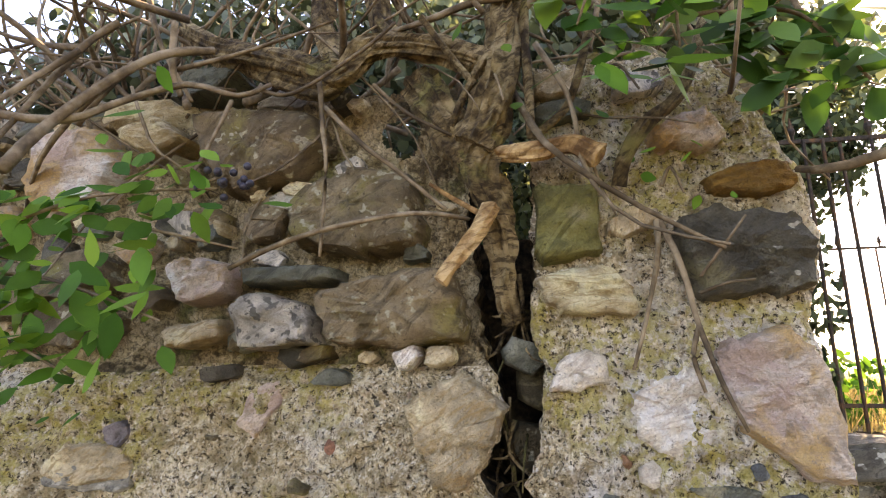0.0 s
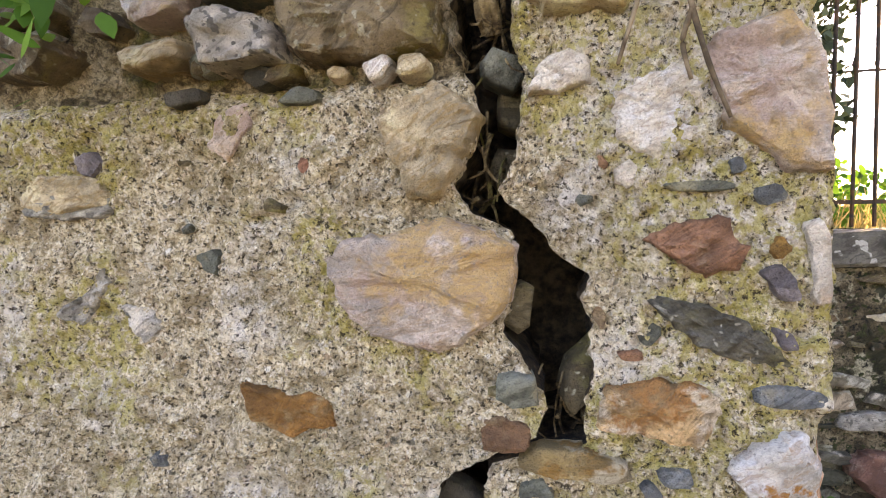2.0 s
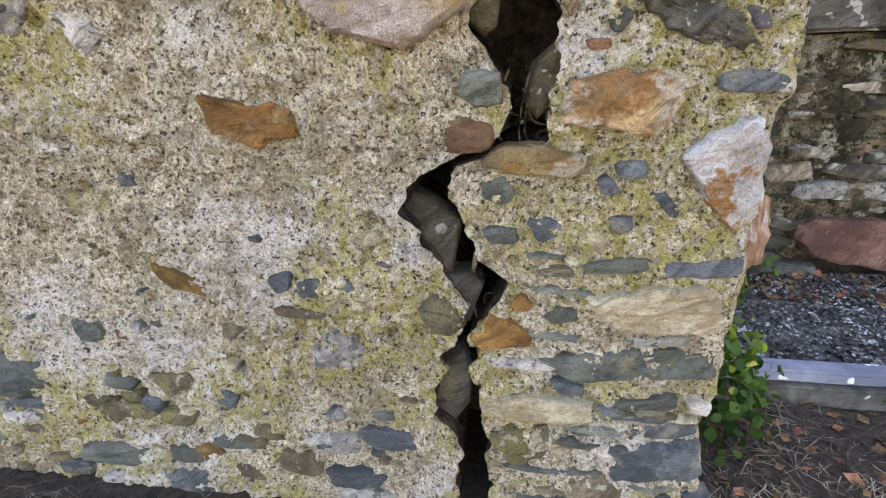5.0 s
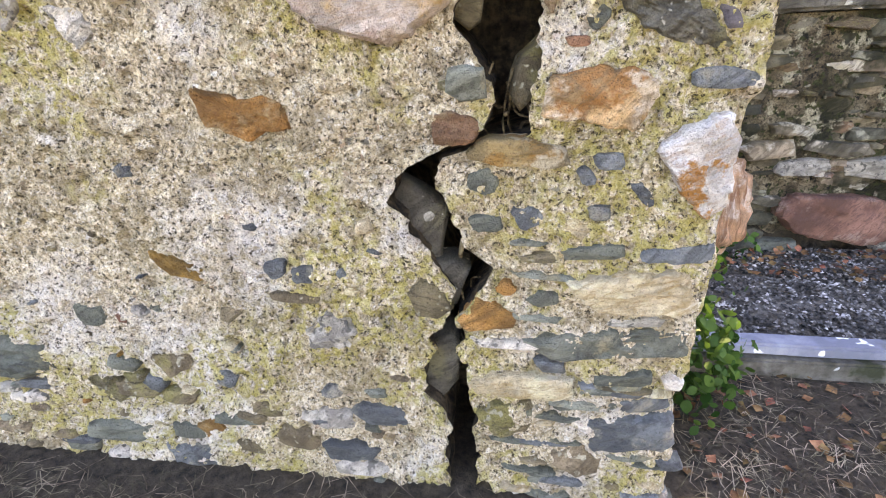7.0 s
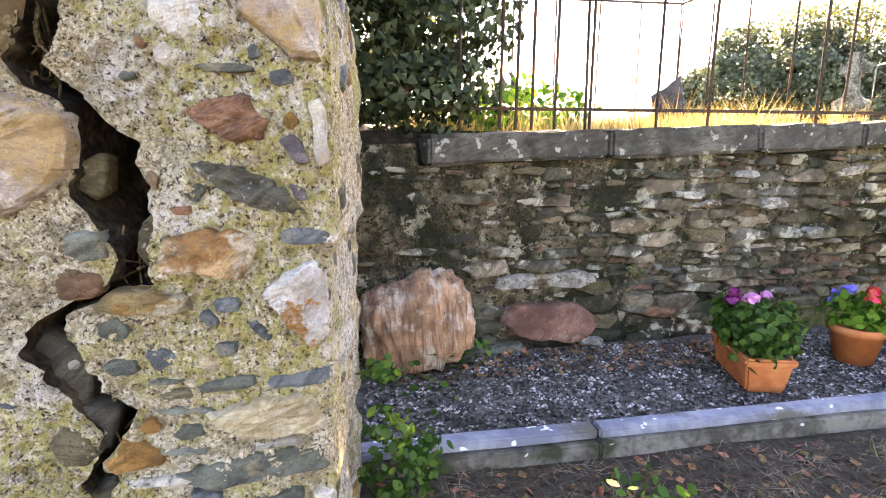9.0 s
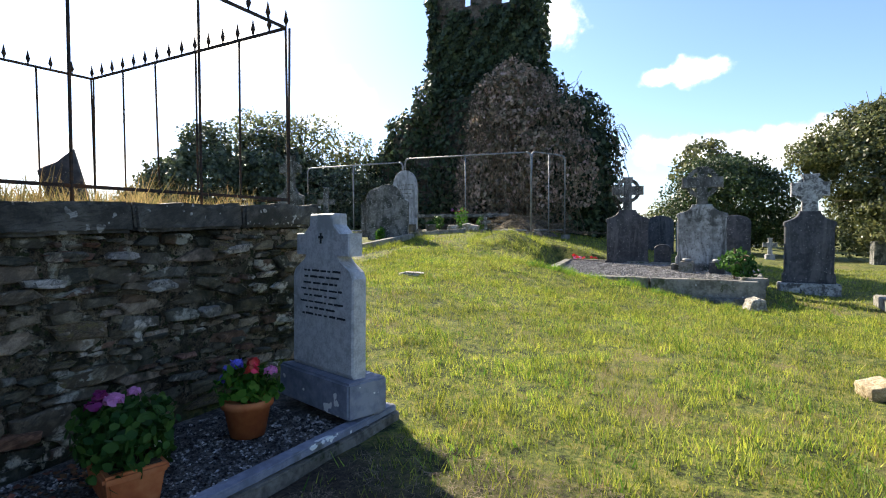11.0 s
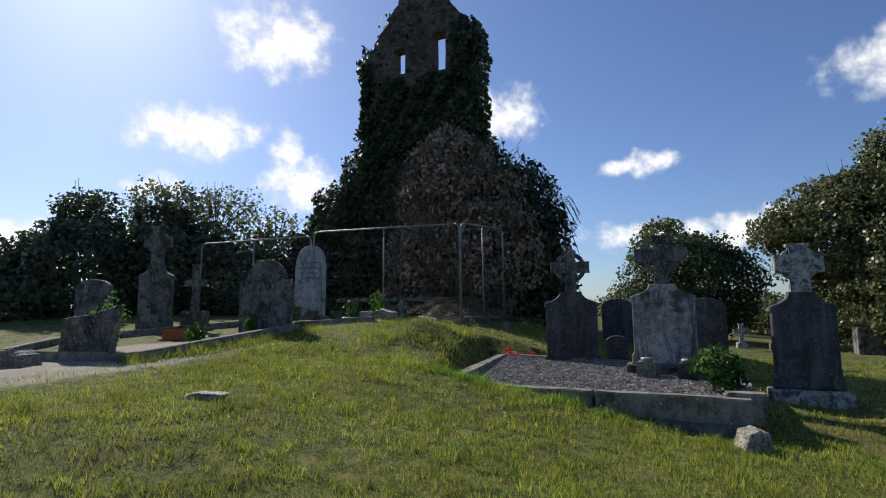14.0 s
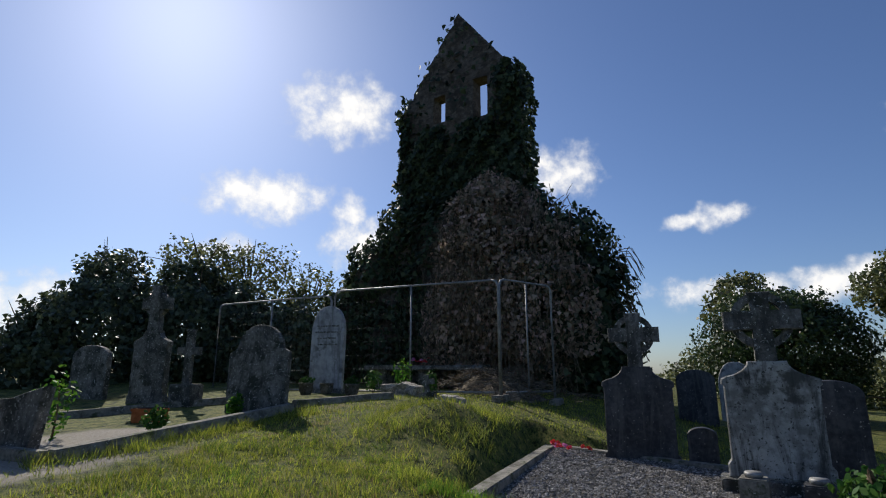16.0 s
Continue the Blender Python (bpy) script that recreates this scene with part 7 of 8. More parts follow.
def church_ivy():
    """Ivy in mats over the walls, thick on the shoulders, thin towards the top, and a bulging withered clump in front."""
    g = np.random.default_rng(21)
    pts, nor = [], []
    n = 15000
    y, z = g.uniform(7.15, 11.85, n), g.uniform(5.5, 13.6, n)
    top = 10.5 + 3.2 * np.clip(1 - np.abs(y - 9.42) / 2.37, 0, 1)
    edge = np.clip((8.15 - y) / 0.5, 0, 1) * (z < 11.2) + 0.5 * np.clip((y - 11.25) / 0.3, 0, 1) * (z < 10.6)
    wave = 0.5 * np.sin(y * 4.1) + 0.3 * np.sin(y * 9.7 + 1)
    thin = np.clip((z - 8.9 + wave) / 0.9, 0, 1) * (1 - np.clip(edge, 0, 1))
    ok = (z < top + 0.10) & (g.uniform(0, 1, n) > thin * 0.955)
    ok &= ~((np.abs(y - 10.2) < 0.42) & (z > 9.6) & (z < 10.95)) & ~((np.abs(y - 8.6) < 0.42) & (z > 9.45) & (z < 11.1))
    y, z = y[ok], z[ok]
    lump = 0.16 + 0.14 * np.sin(y * 3.1) * np.sin(z * 2.3) + 0.1 * np.sin(y * 7 + z * 5)
    pts.append(np.stack((CH_X - np.abs(lump) * g.uniform(0.1, 1.3, len(y)), y, z), -1))
    nor.append(np.tile((-1.0, 0, 0.2), (len(y), 1)))
    n = 4500
    z = g.uniform(4, 11.2, n)
    s = g.integers(0, 2, n)
    off = np.abs(0.13 + 0.14 * np.sin(z * 3.3) + 0.08 * np.sin(z * 9)) * g.uniform(0.2, 1.3, n)
    y = np.where(s == 0, 7.28 - off * 0.6, 11.74 + off * 0.5)
    pts.append(np.stack((CH_X + g.uniform(-0.15, 1.2, n), y, z), -1))
    nor.append(np.stack((np.full(n, -0.3), np.where(s == 0, -1.0, 1.0), np.full(n, 0.2)), -1))
    blobs = [(20.2, 5.7, 2.3, 1.9, 1.25, 2.6), (20.2, 6.1, 4.2, 1.7, 1.3, 1.9), (20.2, 7.2, 5.6, 1.1, 1.0, 1.5), (20.2, 12.6, 4.6, 1.2, 1.2, 1.7), (20.2, 13.7, 3.0, 1.3, 1.3, 2.2),
             (20.2, 11.6, 5.8, 1.1, 0.9, 1.4), (19.9, 9.4, 4.0, 1.0, 2.6, 2.8), (20.2, 14.6, 1.6, 1.2, 0.9, 1.8), (20.2, 5.2, 1.2, 1.0, 0.8, 1.4), (20.0, 11.9, 2.0, 1.0, 1.6, 2.0), (20.0, 7.0, 2.0, 0.9, 1.4, 2.4)]
    p, d = crown_points(blobs, 42000, 4, 0.7, 0)
    pts.append(p)
    nor.append(d)
    piece("ivy", leaf_mesh("ivy", np.concatenate(pts), np.concatenate(nor), 0.17, M_IVY, "ivy", 0.55, 0.3, g), church, "glossy dark green ivy")
    dead = [(18.8, 7.3, 3.8, 1.0, 1.8, 2.8), (18.9, 7.7, 5.6, 0.9, 1.3, 1.5), (18.7, 6.4, 2.8, 1.0, 1.4, 2.2), (18.7, 8.4, 2.8, 0.9, 1.2, 2.2)]
    p, d = crown_points(dead, 30000, 9, 0.72, 0.3)
    piece("withered_ivy", leaf_mesh("withered_ivy", p, d, 0.12, M_DEADIVY, "ivy", 0.9, 1.0, np.random.default_rng(3)), church, "brown withered ivy clump")
    g2 = random.Random(3)
    bits = []
    for k in range(300):
        yy, zz = g2.uniform(5.2, 9.4), g2.uniform(1.9, 6.6)
        x = 17.62 + 0.10 * (zz - 3.4) ** 2 + 0.10 * (yy - 7.3) ** 2 + g2.uniform(-0.15, 0.2)
        bits.append(tube(smooth_path([(x + 0.2, yy, zz), (x - 0.15, yy + g2.uniform(-0.3, 0.3), zz - 0.5), (x, yy + g2.uniform(-0.5, 0.5), zz - 1.3)], 6), 0.007, 4))
    for k in range(40):
        yy = 4.6 + g2.uniform(-0.2, 0.3)
        zz = g2.uniform(2.0, 4.6)
        bits.append(tube(smooth_path([(20 + g2.uniform(-0.8, 0.8), yy, zz), (20, yy - 0.25, zz + 0.1), (20, yy - 0.4 - g2.random() * 0.2, zz - 0.5)], 5), 0.01, 4))
    tagged(piece("dry_stem_tangle", mesh_of("dry_stem_tangle", *join(bits), M_TWIG), church), kind="stuff")


church_ivy()
tomb = empty("table_tomb", pose(17.6, 8.9, 1.0, 0, 0, -75), "low stone table tomb in front of the ivy", "tomb")
part("slab", box_bm(3.2, 0.9, 0.12, 0.02, 0.01, 3), M_GREYSTONE, tomb, "", False, pose(0, 0, 0.50))
for x in (-1.2, 0.0, 1.2):
    part("support", box_bm(0.3, 0.6, 0.75, 0.02, 0.01, 2), M_GREYSTONE, tomb, "", False, pose(x, 0, -0.25))
heap = []
g = random.Random(8)
for k in range(900):
    x, y = g.gauss(16.4, 0.7), g.gauss(6.4, 0.9)
    z = 0.95 + 0.55 * math.exp(-((x - 16.4) ** 2 + (y - 6.4) ** 2 / 1.6) / 0.9)
    a, l = g.uniform(0, 6.28), g.uniform(0.1, 0.35)
    heap.append(tube([(x, y, z), (x + l * math.cos(a), y + l * math.sin(a), z + g.uniform(-0.05, 0.08))], 0.006, 3))
brush = piece("brushwood_heap", mesh_of("brushwood_heap", *join(heap), M_STRAW))
tagged(brush, "heap of dry brown cuttings and brushwood by the fence", "brushwood", kind="stuff")
mound_v = [(16.4 + r * 1.5 * math.cos(a), 6.4 + r * 1.7 * math.sin(a), 0.55 + 0.85 * math.exp(-r * r * 2.2) + 0.06 * math.sin(a * 5)) for r in (1.0, 0.75, 0.5, 0.25, 0.02) for a in [2 * math.pi * k / 24 for k in range(24)]]
mound_f = [(j * 24 + k, j * 24 + (k + 1) % 24, (j + 1) * 24 + (k + 1) % 24, (j + 1) * 24 + k) for j in range(4) for k in range(24)]
tagged(piece("earth_mound", mesh_of("earth_mound", mound_v, mound_f, M_STRAW, True)), "heap of dry earth and straw behind the fence", "spoil heap")

# ---- trees and bushes ----
tree("bush", (14, 17, 0.5), [(13.4, 17.2, 2.4, 1.9, 1.9, 2.4), (12.0, 17.6, 1.6, 1.2, 1.2, 1.6), (15.6, 16.4, 2.4, 1.9, 2.0, 2.5), (17.4, 15.2, 1.8, 1.8, 1.8, 2.1), (18.6, 14.6, 1.6, 1.2, 1.4, 1.6)], 75000, 0.13, M_HEDGE,
     "dark overgrown hedge of shrubs behind the old graves", "hedge", 0.15, 2, "ivy", 20, 0.15)
tree("tree", (17.6, 16.6, 0.5), [(17.6, 16.6, 4.2, 1.6, 1.7, 1.5), (16.4, 17.6, 4.8, 1.4, 1.4, 1.1), (19.2, 15.2, 3.6, 1.3, 1.1, 1.4)], 9000, 0.12, M_HAW, "straggling hawthorn rising above the hedge", "tree", 0.12, 3, "kite", 40, 0.5)
tree("tree", (28, 1.5, -0.05), [(28, 1.5, 2.2, 1.9, 2.2, 2.4), (28, 2.6, 1.8, 1.6, 1.2, 1.9), (28, 0.4, 1.9, 1.6, 1.3, 1.9), (28, 1.4, 3.2, 1.3, 1.6, 1.1)], 34000, 0.11, M_YEW, "rounded dark yew tree in the churchyard", "tree", 0.25, 6, "kite", 4, 0)
tree("tree", (36, 3.0, 0), [(36, 3.2, 5.2, 1.2, 1.3, 1.3), (36, 2.2, 4.5, 1.1, 1.2, 1.0), (36, 4.0, 4.4, 1.1, 1.0, 1.0)], 3500, 0.2, M_HAW, "thin young tree behind the yew", "tree", 0.12, 7, "kite", 26, 0.5)
tree("tree", (25, -4.2, -0.05), [(25, -3.4, 2.9, 2.0, 2.0, 2.5), (25, -5.6, 4.0, 2.2, 2.2, 2.6), (23.5, -5.0, 1.9, 1.9, 2.6, 1.9), (25, -1.7, 3.7, 1.3, 1.1, 0.9), (25, -3.4, 4.5, 1.4, 1.3, 1.0), (25, -5.0, 5.7, 1.3, 1.2, 1.0)], 100000, 0.11, M_HAW, "broad dark tree at the churchyard's edge", "tree", 0.25, 8, "kite", 60, 0.5)
tree("tree", (23, -9.0, -0.05), [(23.5, -8.4, 3.6, 2.2, 2.4, 2.4), (22, -11.5, 3.9, 2.4, 2.6, 2.6), (21, -8.6, 2.0, 1.8, 2.2, 1.8), (22, -8.6, 4.6, 1.5, 1.8, 1.2)], 85000, 0.11, M_OLIVE, "tree with browning leaves beside the path", "tree", 0.22, 9, "kite", 26, 0.35)
tree("tree", (18, -15, -0.05), [(17, -13.5, 4.2, 2.6, 2.8, 3.6), (15, -16.5, 4.4, 3.0, 2.8, 3.6), (18, -11.6, 1.6, 1.6, 1.8, 1.5)], 16000, 0.2, M_HAW, "leafy green tree at the edge of the churchyard", "tree", 0.22, 10, "kite", 16, 0.3)
tree("bush", (36, -2.5, 0), [(37, -1.4, 1.0, 1.6, 1.7, 1.2), (36, -4.6, 1.3, 1.6, 2.0, 1.7), (32, -7.5, 1.6, 1.6, 2.4, 2.2), (32, 4.6, 1.0, 1.4, 1.6, 1.5)], 22000, 0.14, M_HAW, "dark hedge bushes behind the far graves", "bush", 0.1, 31, "kite", 10, 0.2)
tree("bush", (40, 3.5, 0), [(40, 4.2, 1.6, 2.5, 1.8, 1.9), (40, 2.2, 1.2, 2.5, 2.0, 1.5)], 6000, 0.22, M_OLIVE, "distant hedge bushes beyond the graves", "bush", 0.1, 12, "kite", 8, 0.3)
tree("tree", (1.4, 9.0, 1.2), [(1.2, 9.0, 3.0, 1.3, 1.3, 1.2), (-0.6, 8.0, 3.6, 1.9, 1.6, 1.6), (-2.2, 7.2, 3.0, 1.7, 1.6, 1.8), (0.6, 8.4, 4.6, 1.6, 1.5, 1.0), (2.5, 8.8, 5.6, 1.7, 1.4, 1.3), (4.3, 9.2, 6.2, 1.6, 1.3, 1.1), (1.0, 7.0, 5.6, 1.6, 1.3, 1.0)], 24000, 0.11, M_HAW, "shady trees behind the iron railing", "tree", 0.14, 14, "oval", 30, 0.5)
tree("tree", (-0.4, 6.2, 1.2), [(-0.4, 6.2, 2.4, 1.2, 1.0, 1.0), (0.6, 6.6, 3.3, 1.2, 0.9, 0.8), (-1.8, 5.6, 3.4, 1.4, 1.2, 1.2)], 7000, 0.09, M_HEDGE, "shady tree with hanging leaves over the enclosure", "tree", 0.1, 15, "oval", 20, 0.5)
# last two lobes, largely above the view, are added to shade the old wall's end
tree("ivy_bush", (0.55, 3.3, 1.2), [(0.55, 3.1, 1.75, 0.66, 0.45, 0.6), (0.2, 3.3, 2.5, 0.9, 0.5, 0.7), (1.05, 3.0, 1.40, 0.42, 0.30, 0.26), (-0.6, 3.2, 2.2, 0.9, 0.6, 0.9), (1.0, 3.3, 2.5, 0.5, 0.45, 0.7), (0.9, 3.4, 3.3, 0.7, 0.5, 0.6), (0.0, 3.4, 3.4, 0.9, 0.5, 0.6), (1.2, 3.2, 1.85, 0.42, 0.4, 0.45), (1.5, 3.45, 2.7, 0.45, 0.4, 0.7), (1.8, 3.5, 2.9, 0.4, 0.4, 0.5)], 52000, 0.048, M_IVY,
     "dense ivy bush spilling over the low wall", "ivy", 0.06, 16, "ivy", 10, 0.1)
tree("weed_patch", (1.75, 3.6, 1.2), [(1.55, 3.3, 1.32, 0.3, 0.25, 0.16), (1.9, 3.8, 1.36, 0.5, 0.4, 0.22)], 700, 0.06, M_LIGHTLEAF, "sunlit green weeds on the bank behind the coping", "weeds", 0.01, 17, "oval", 3, 0)


def leafy_tangle():
    """The thicket on top of the old wall: dead stems, twigs and leaves against the light."""
    root = empty("thicket", pose(0, 0, 0), "tangled dead stems and twigs growing over the wall's top", "thicket")
    g = random.Random(17)
    bits = []
    for k in range(260):
        x = g.uniform(-1.5, 0.9) if k % 3 else g.uniform(-1.5, -0.3)
        y, z = g.uniform(1.0, 1.5), g.uniform(2.0, 2.25)
        p = [Vector((x, y, z))]
        d = Vector((g.gauss(0, 0.5), g.gauss(-0.1, 0.25), g.gauss(0.35, 0.45)))
        for _ in range(4):
            d = (d + Vector((g.gauss(0, 0.35), g.gauss(0, 0.2), g.gauss(-0.05, 0.3)))).normalized()
            p.append(p[-1] + d * g.uniform(0.06, 0.16))
        r = g.choice((0.003, 0.004, 0.006, 0.009))
        bits.append(tube(smooth_path(p, 10), [r * (1 - 0.07 * i) for i in range(10)], 5, 0.2, k))
    for v, f in bits:
        piece("stem", mesh_of("stem", v, f, M_TWIG, True), root)
    p, d = crown_points([(-0.9, 1.75, 2.35, 0.9, 0.30, 0.35), (0.0, 1.80, 2.50, 0.8, 0.30, 0.3), (-0.3, 1.9, 2.75, 1.3, 0.4, 0.4), (-0.9, 1.45, 2.25, 0.55, 0.15, 0.14), (0.7, 1.9, 2.6, 0.6, 0.3, 0.35), (-1.1, 1.7, 2.5, 0.6, 0.3, 0.4), (-0.7, 1.6, 2.3, 0.5, 0.2, 0.22)], 17000, 31, 0.15, 0.15)
    piece("dry_leaves", leaf_mesh("dry_leaves", p, d, 0.045, M_HEDGE, "oval", 0.8, 0.3, np.random.default_rng(5)), root)
    return root


leafy_tangle()

# ---- the old root in the crack ----
roots = empty("ivy_root", None, "thick furrowed ivy trunk rooted in the cracked wall", "root")
W = WALL_Y
limb("trunk", ((0.228, 1.080, 2.520), (0.217, 1.080, 2.172), (0.209, 1.080, 2.051), (0.185, 1.080, 1.949), (0.150, 1.080, 1.871)), 0.032, 0.037, M_BARK, roots, 50, 32, 0.35, "", 1, 0.26)
limb("trunk", ((0.157, 1.090, 1.905), (0.159, 1.100, 1.837), (0.185, 1.120, 1.765), (0.191, 1.140, 1.694), (0.192, 1.160, 1.634), (0.200, 1.200, 1.564)), 0.037, 0.017, M_BARK, roots, 50, 32, 0.35, "", 3, 0.26)
limb("bole", ((0.039, 1.130, 2.040), (0.073, 1.110, 1.976), (0.107, 1.100, 1.909), (0.147, 1.100, 1.865)), 0.040, 0.034, M_BARK, roots, 30, 30, 0.35, "", 5, 0.26)
limb("trunk_arm", ((0.190, 1.080, 2.030), (0.136, 1.070, 2.056), (0.028, 1.060, 2.086), (-0.052, 1.060, 2.084), (-0.108, 1.060, 2.036), (-0.185, 1.070, 2.068), (-0.293, 1.080, 2.111), (-0.401, 1.100, 2.154), (-0.523, 1.140, 2.243)), 0.022, 0.026, M_BARK, roots, 70, 30, 0.35, "", 7, 0.26)
limb("trunk_arm", ((-0.070, 1.080, 2.090), (-0.112, 1.070, 2.036), (-0.163, 1.080, 2.023), (-0.276, 1.100, 2.080), (-0.372, 1.120, 2.145)), 0.022, 0.018, M_BARK, roots, 40, 24, 0.35, "", 9, 0.26)
limb("branch", ((-0.194, 1.120, 2.504), (-0.175, 1.110, 2.256), (-0.159, 1.100, 2.164), (-0.122, 1.080, 2.062)), 0.020, 0.024, M_BARK, roots, 30, 24, 0.35, "", 11, 0.26)
limb("branch", ((-0.085, 1.150, 2.450), (-0.061, 1.140, 2.261), (-0.031, 1.120, 2.160), (0.023, 1.080, 2.094)), 0.024, 0.024, M_BARK, roots, 30, 24, 0.35, "", 13, 0.26)
limb("stub", ((0.173, 1.100, 1.871), (0.218, 1.080, 1.854), (0.273, 1.070, 1.853), (0.326, 1.060, 1.853), (0.367, 1.050, 1.824)), 0.014, 0.018, M_ORANGEBARK, roots, 30, 22, 0.35, "broken orange stub", 15, 0.26)
limb("root", ((0.182, 1.080, 1.755), (0.157, 1.060, 1.708), (0.125, 1.050, 1.662), (0.094, 1.040, 1.620)), 0.016, 0.012, M_ORANGEBARK, roots, 30, 18, 0.35, "", 17, 0.26)
limb("root", ((0.178, 1.090, 1.730), (0.160, 1.080, 1.744), (0.111, 1.070, 1.775), (0.072, 1.060, 1.801)), 0.007, 0.003, M_ORANGEBARK, roots, 16, 10, 0.35, "", 19, 0.26)
limb("branch", ((0.403, 1.120, 1.792), (0.419, 1.100, 1.847), (0.460, 1.090, 1.897), (0.509, 1.080, 1.941), (0.554, 1.070, 2.044), (0.586, 1.060, 2.191)), 0.013, 0.010, M_BARK, roots, 30, 16, 0.35, "", 21, 0.26)
limb("branch", ((0.363, 1.050, 2.063), (0.345, 1.070, 1.993), (0.317, 1.090, 1.934), (0.270, 1.100, 1.899)), 0.008, 0.008, M_BARK, roots, 16, 10, 0.35, "", 23, 0.26)
limb("branch", ((0.260, 1.060, 2.224), (0.251, 1.070, 2.086), (0.254, 1.080, 1.975), (0.254, 1.100, 1.889)), 0.009, 0.008, M_BARK, roots, 16, 10, 0.35, "", 25, 0.26)
limb("branch", ((0.065, 1.020, 2.114), (0.109, 1.040, 2.050), (0.157, 1.060, 1.987)), 0.006, 0.007, M_BARK, roots, 12, 8, 0.35, "", 27, 0.26)
limb("branch", ((0.186, 1.050, 2.046), (0.147, 1.060, 1.988), (0.113, 1.070, 1.923), (0.095, 1.080, 1.890)), 0.008, 0.005, M_BARK, roots, 16, 8, 0.35, "", 29, 0.26)

for k in range(34):
    g = random.Random(200 + k)
    z0 = g.choice((0.84, 0.86, 1.24, 1.30, 1.48, 1.55, 0.5))
    x0 = (along(CRACK_L, z0 + 0.03) + along(CRACK_R, z0 + 0.03)) / 2 + g.uniform(-0.03, 0.03)
    limb("rootlet", [(x0, W + g.uniform(0.03, 0.12), z0 + g.uniform(0.0, 0.15)), (x0 + g.uniform(-0.03, 0.03), W + g.uniform(0.03, 0.1), z0 + 0.03), (x0 + g.uniform(-0.05, 0.05), W + g.uniform(0.02, 0.09), z0 + g.uniform(-0.04, 0.06))],
         g.uniform(0.002, 0.006), 0.0015, M_BARK, roots, 7, 5, 0.3, "", k)

stems = empty("creeper_stems", None, "dead creeper stems hanging down the face of the wall", "creeper")
for k, (pts, r0, r1) in enumerate((
        (((-0.541, 0.800, 1.778), (-0.533, 0.860, 1.886), (-0.483, 0.920, 1.994), (-0.428, 0.970, 2.068), (-0.364, 1.030, 2.106)), 0.0100, 0.0080),
        (((-0.702, 0.850, 1.920), (-0.534, 0.880, 1.899), (-0.464, 0.920, 1.945), (-0.355, 0.950, 1.985), (-0.264, 0.970, 1.963), (-0.216, 1.000, 1.997)), 0.0080, 0.0040),
        (((-0.130, 1.020, 2.010), (-0.118, 1.020, 1.905), (-0.109, 1.020, 1.828), (-0.113, 1.020, 1.668)), 0.0050, 0.0030),
        (((-0.116, 1.020, 1.950), (-0.043, 1.020, 1.871), (0.018, 1.030, 1.821), (0.103, 1.060, 1.750)), 0.0050, 0.0040),
        (((-0.284, 1.020, 1.655), (-0.173, 1.000, 1.691), (-0.061, 1.000, 1.717), (0.061, 1.020, 1.735), (0.141, 1.070, 1.734)), 0.0050, 0.0040),
        (((0.459, 1.120, 1.745), (0.457, 1.110, 1.674), (0.433, 1.110, 1.574), (0.403, 1.120, 1.474)), 0.0065, 0.0030),
        (((0.460, 1.120, 1.738), (0.488, 1.100, 1.641), (0.504, 1.100, 1.548), (0.526, 1.090, 1.456), (0.558, 1.100, 1.381)), 0.0065, 0.0030),
        (((0.506, 1.100, 1.544), (0.492, 1.100, 1.495), (0.504, 1.100, 1.439)), 0.0050, 0.0030),
        (((0.779, 1.000, 1.780), (0.699, 1.020, 1.765), (0.664, 1.060, 1.780)), 0.0090, 0.0060),
        (((0.513, 1.090, 1.620), (0.582, 1.060, 1.711)), 0.0030, 0.0020),
        (((0.510, 1.090, 1.594), (0.548, 1.070, 1.606), (0.583, 1.060, 1.608)), 0.0030, 0.0020),
        (((-0.544, 0.900, 2.047), (-0.592, 0.850, 1.956), (-0.606, 0.800, 1.879)), 0.0060, 0.0050),
        (((-0.520, 0.950, 2.137), (-0.556, 0.920, 2.073), (-0.601, 0.880, 1.946), (-0.625, 0.840, 1.840)), 0.0070, 0.0050),
        (((-0.437, 1.000, 2.160), (-0.431, 1.000, 2.059), (-0.421, 1.020, 2.007)), 0.0080, 0.0060),
        (((-0.503, 1.000, 2.223), (-0.463, 1.000, 2.113), (-0.395, 1.020, 1.992)), 0.0060, 0.0040),
        (((-0.309, 1.020, 1.983), (-0.324, 1.000, 1.905), (-0.347, 0.980, 1.821)), 0.0050, 0.0030),
        (((-0.031, 1.040, 1.998), (0.032, 1.050, 1.938), (0.112, 1.070, 1.895)), 0.0040, 0.0030),
        (((-0.238, 1.000, 1.988), (-0.169, 1.000, 1.974), (-0.041, 1.000, 2.044), (0.022, 1.000, 2.094)), 0.0040, 0.0030),
        (((-0.406, 0.930, 1.716), (-0.323, 0.950, 1.697), (-0.258, 1.000, 1.685)), 0.0030, 0.0020),
        (((0.345, 1.100, 1.897), (0.368, 1.100, 1.798), (0.392, 1.100, 1.735)), 0.0040, 0.0020))):
    limb("stem", pts, r0, r1, M_TWIG, stems, 16, 6, 0.25, "", k)


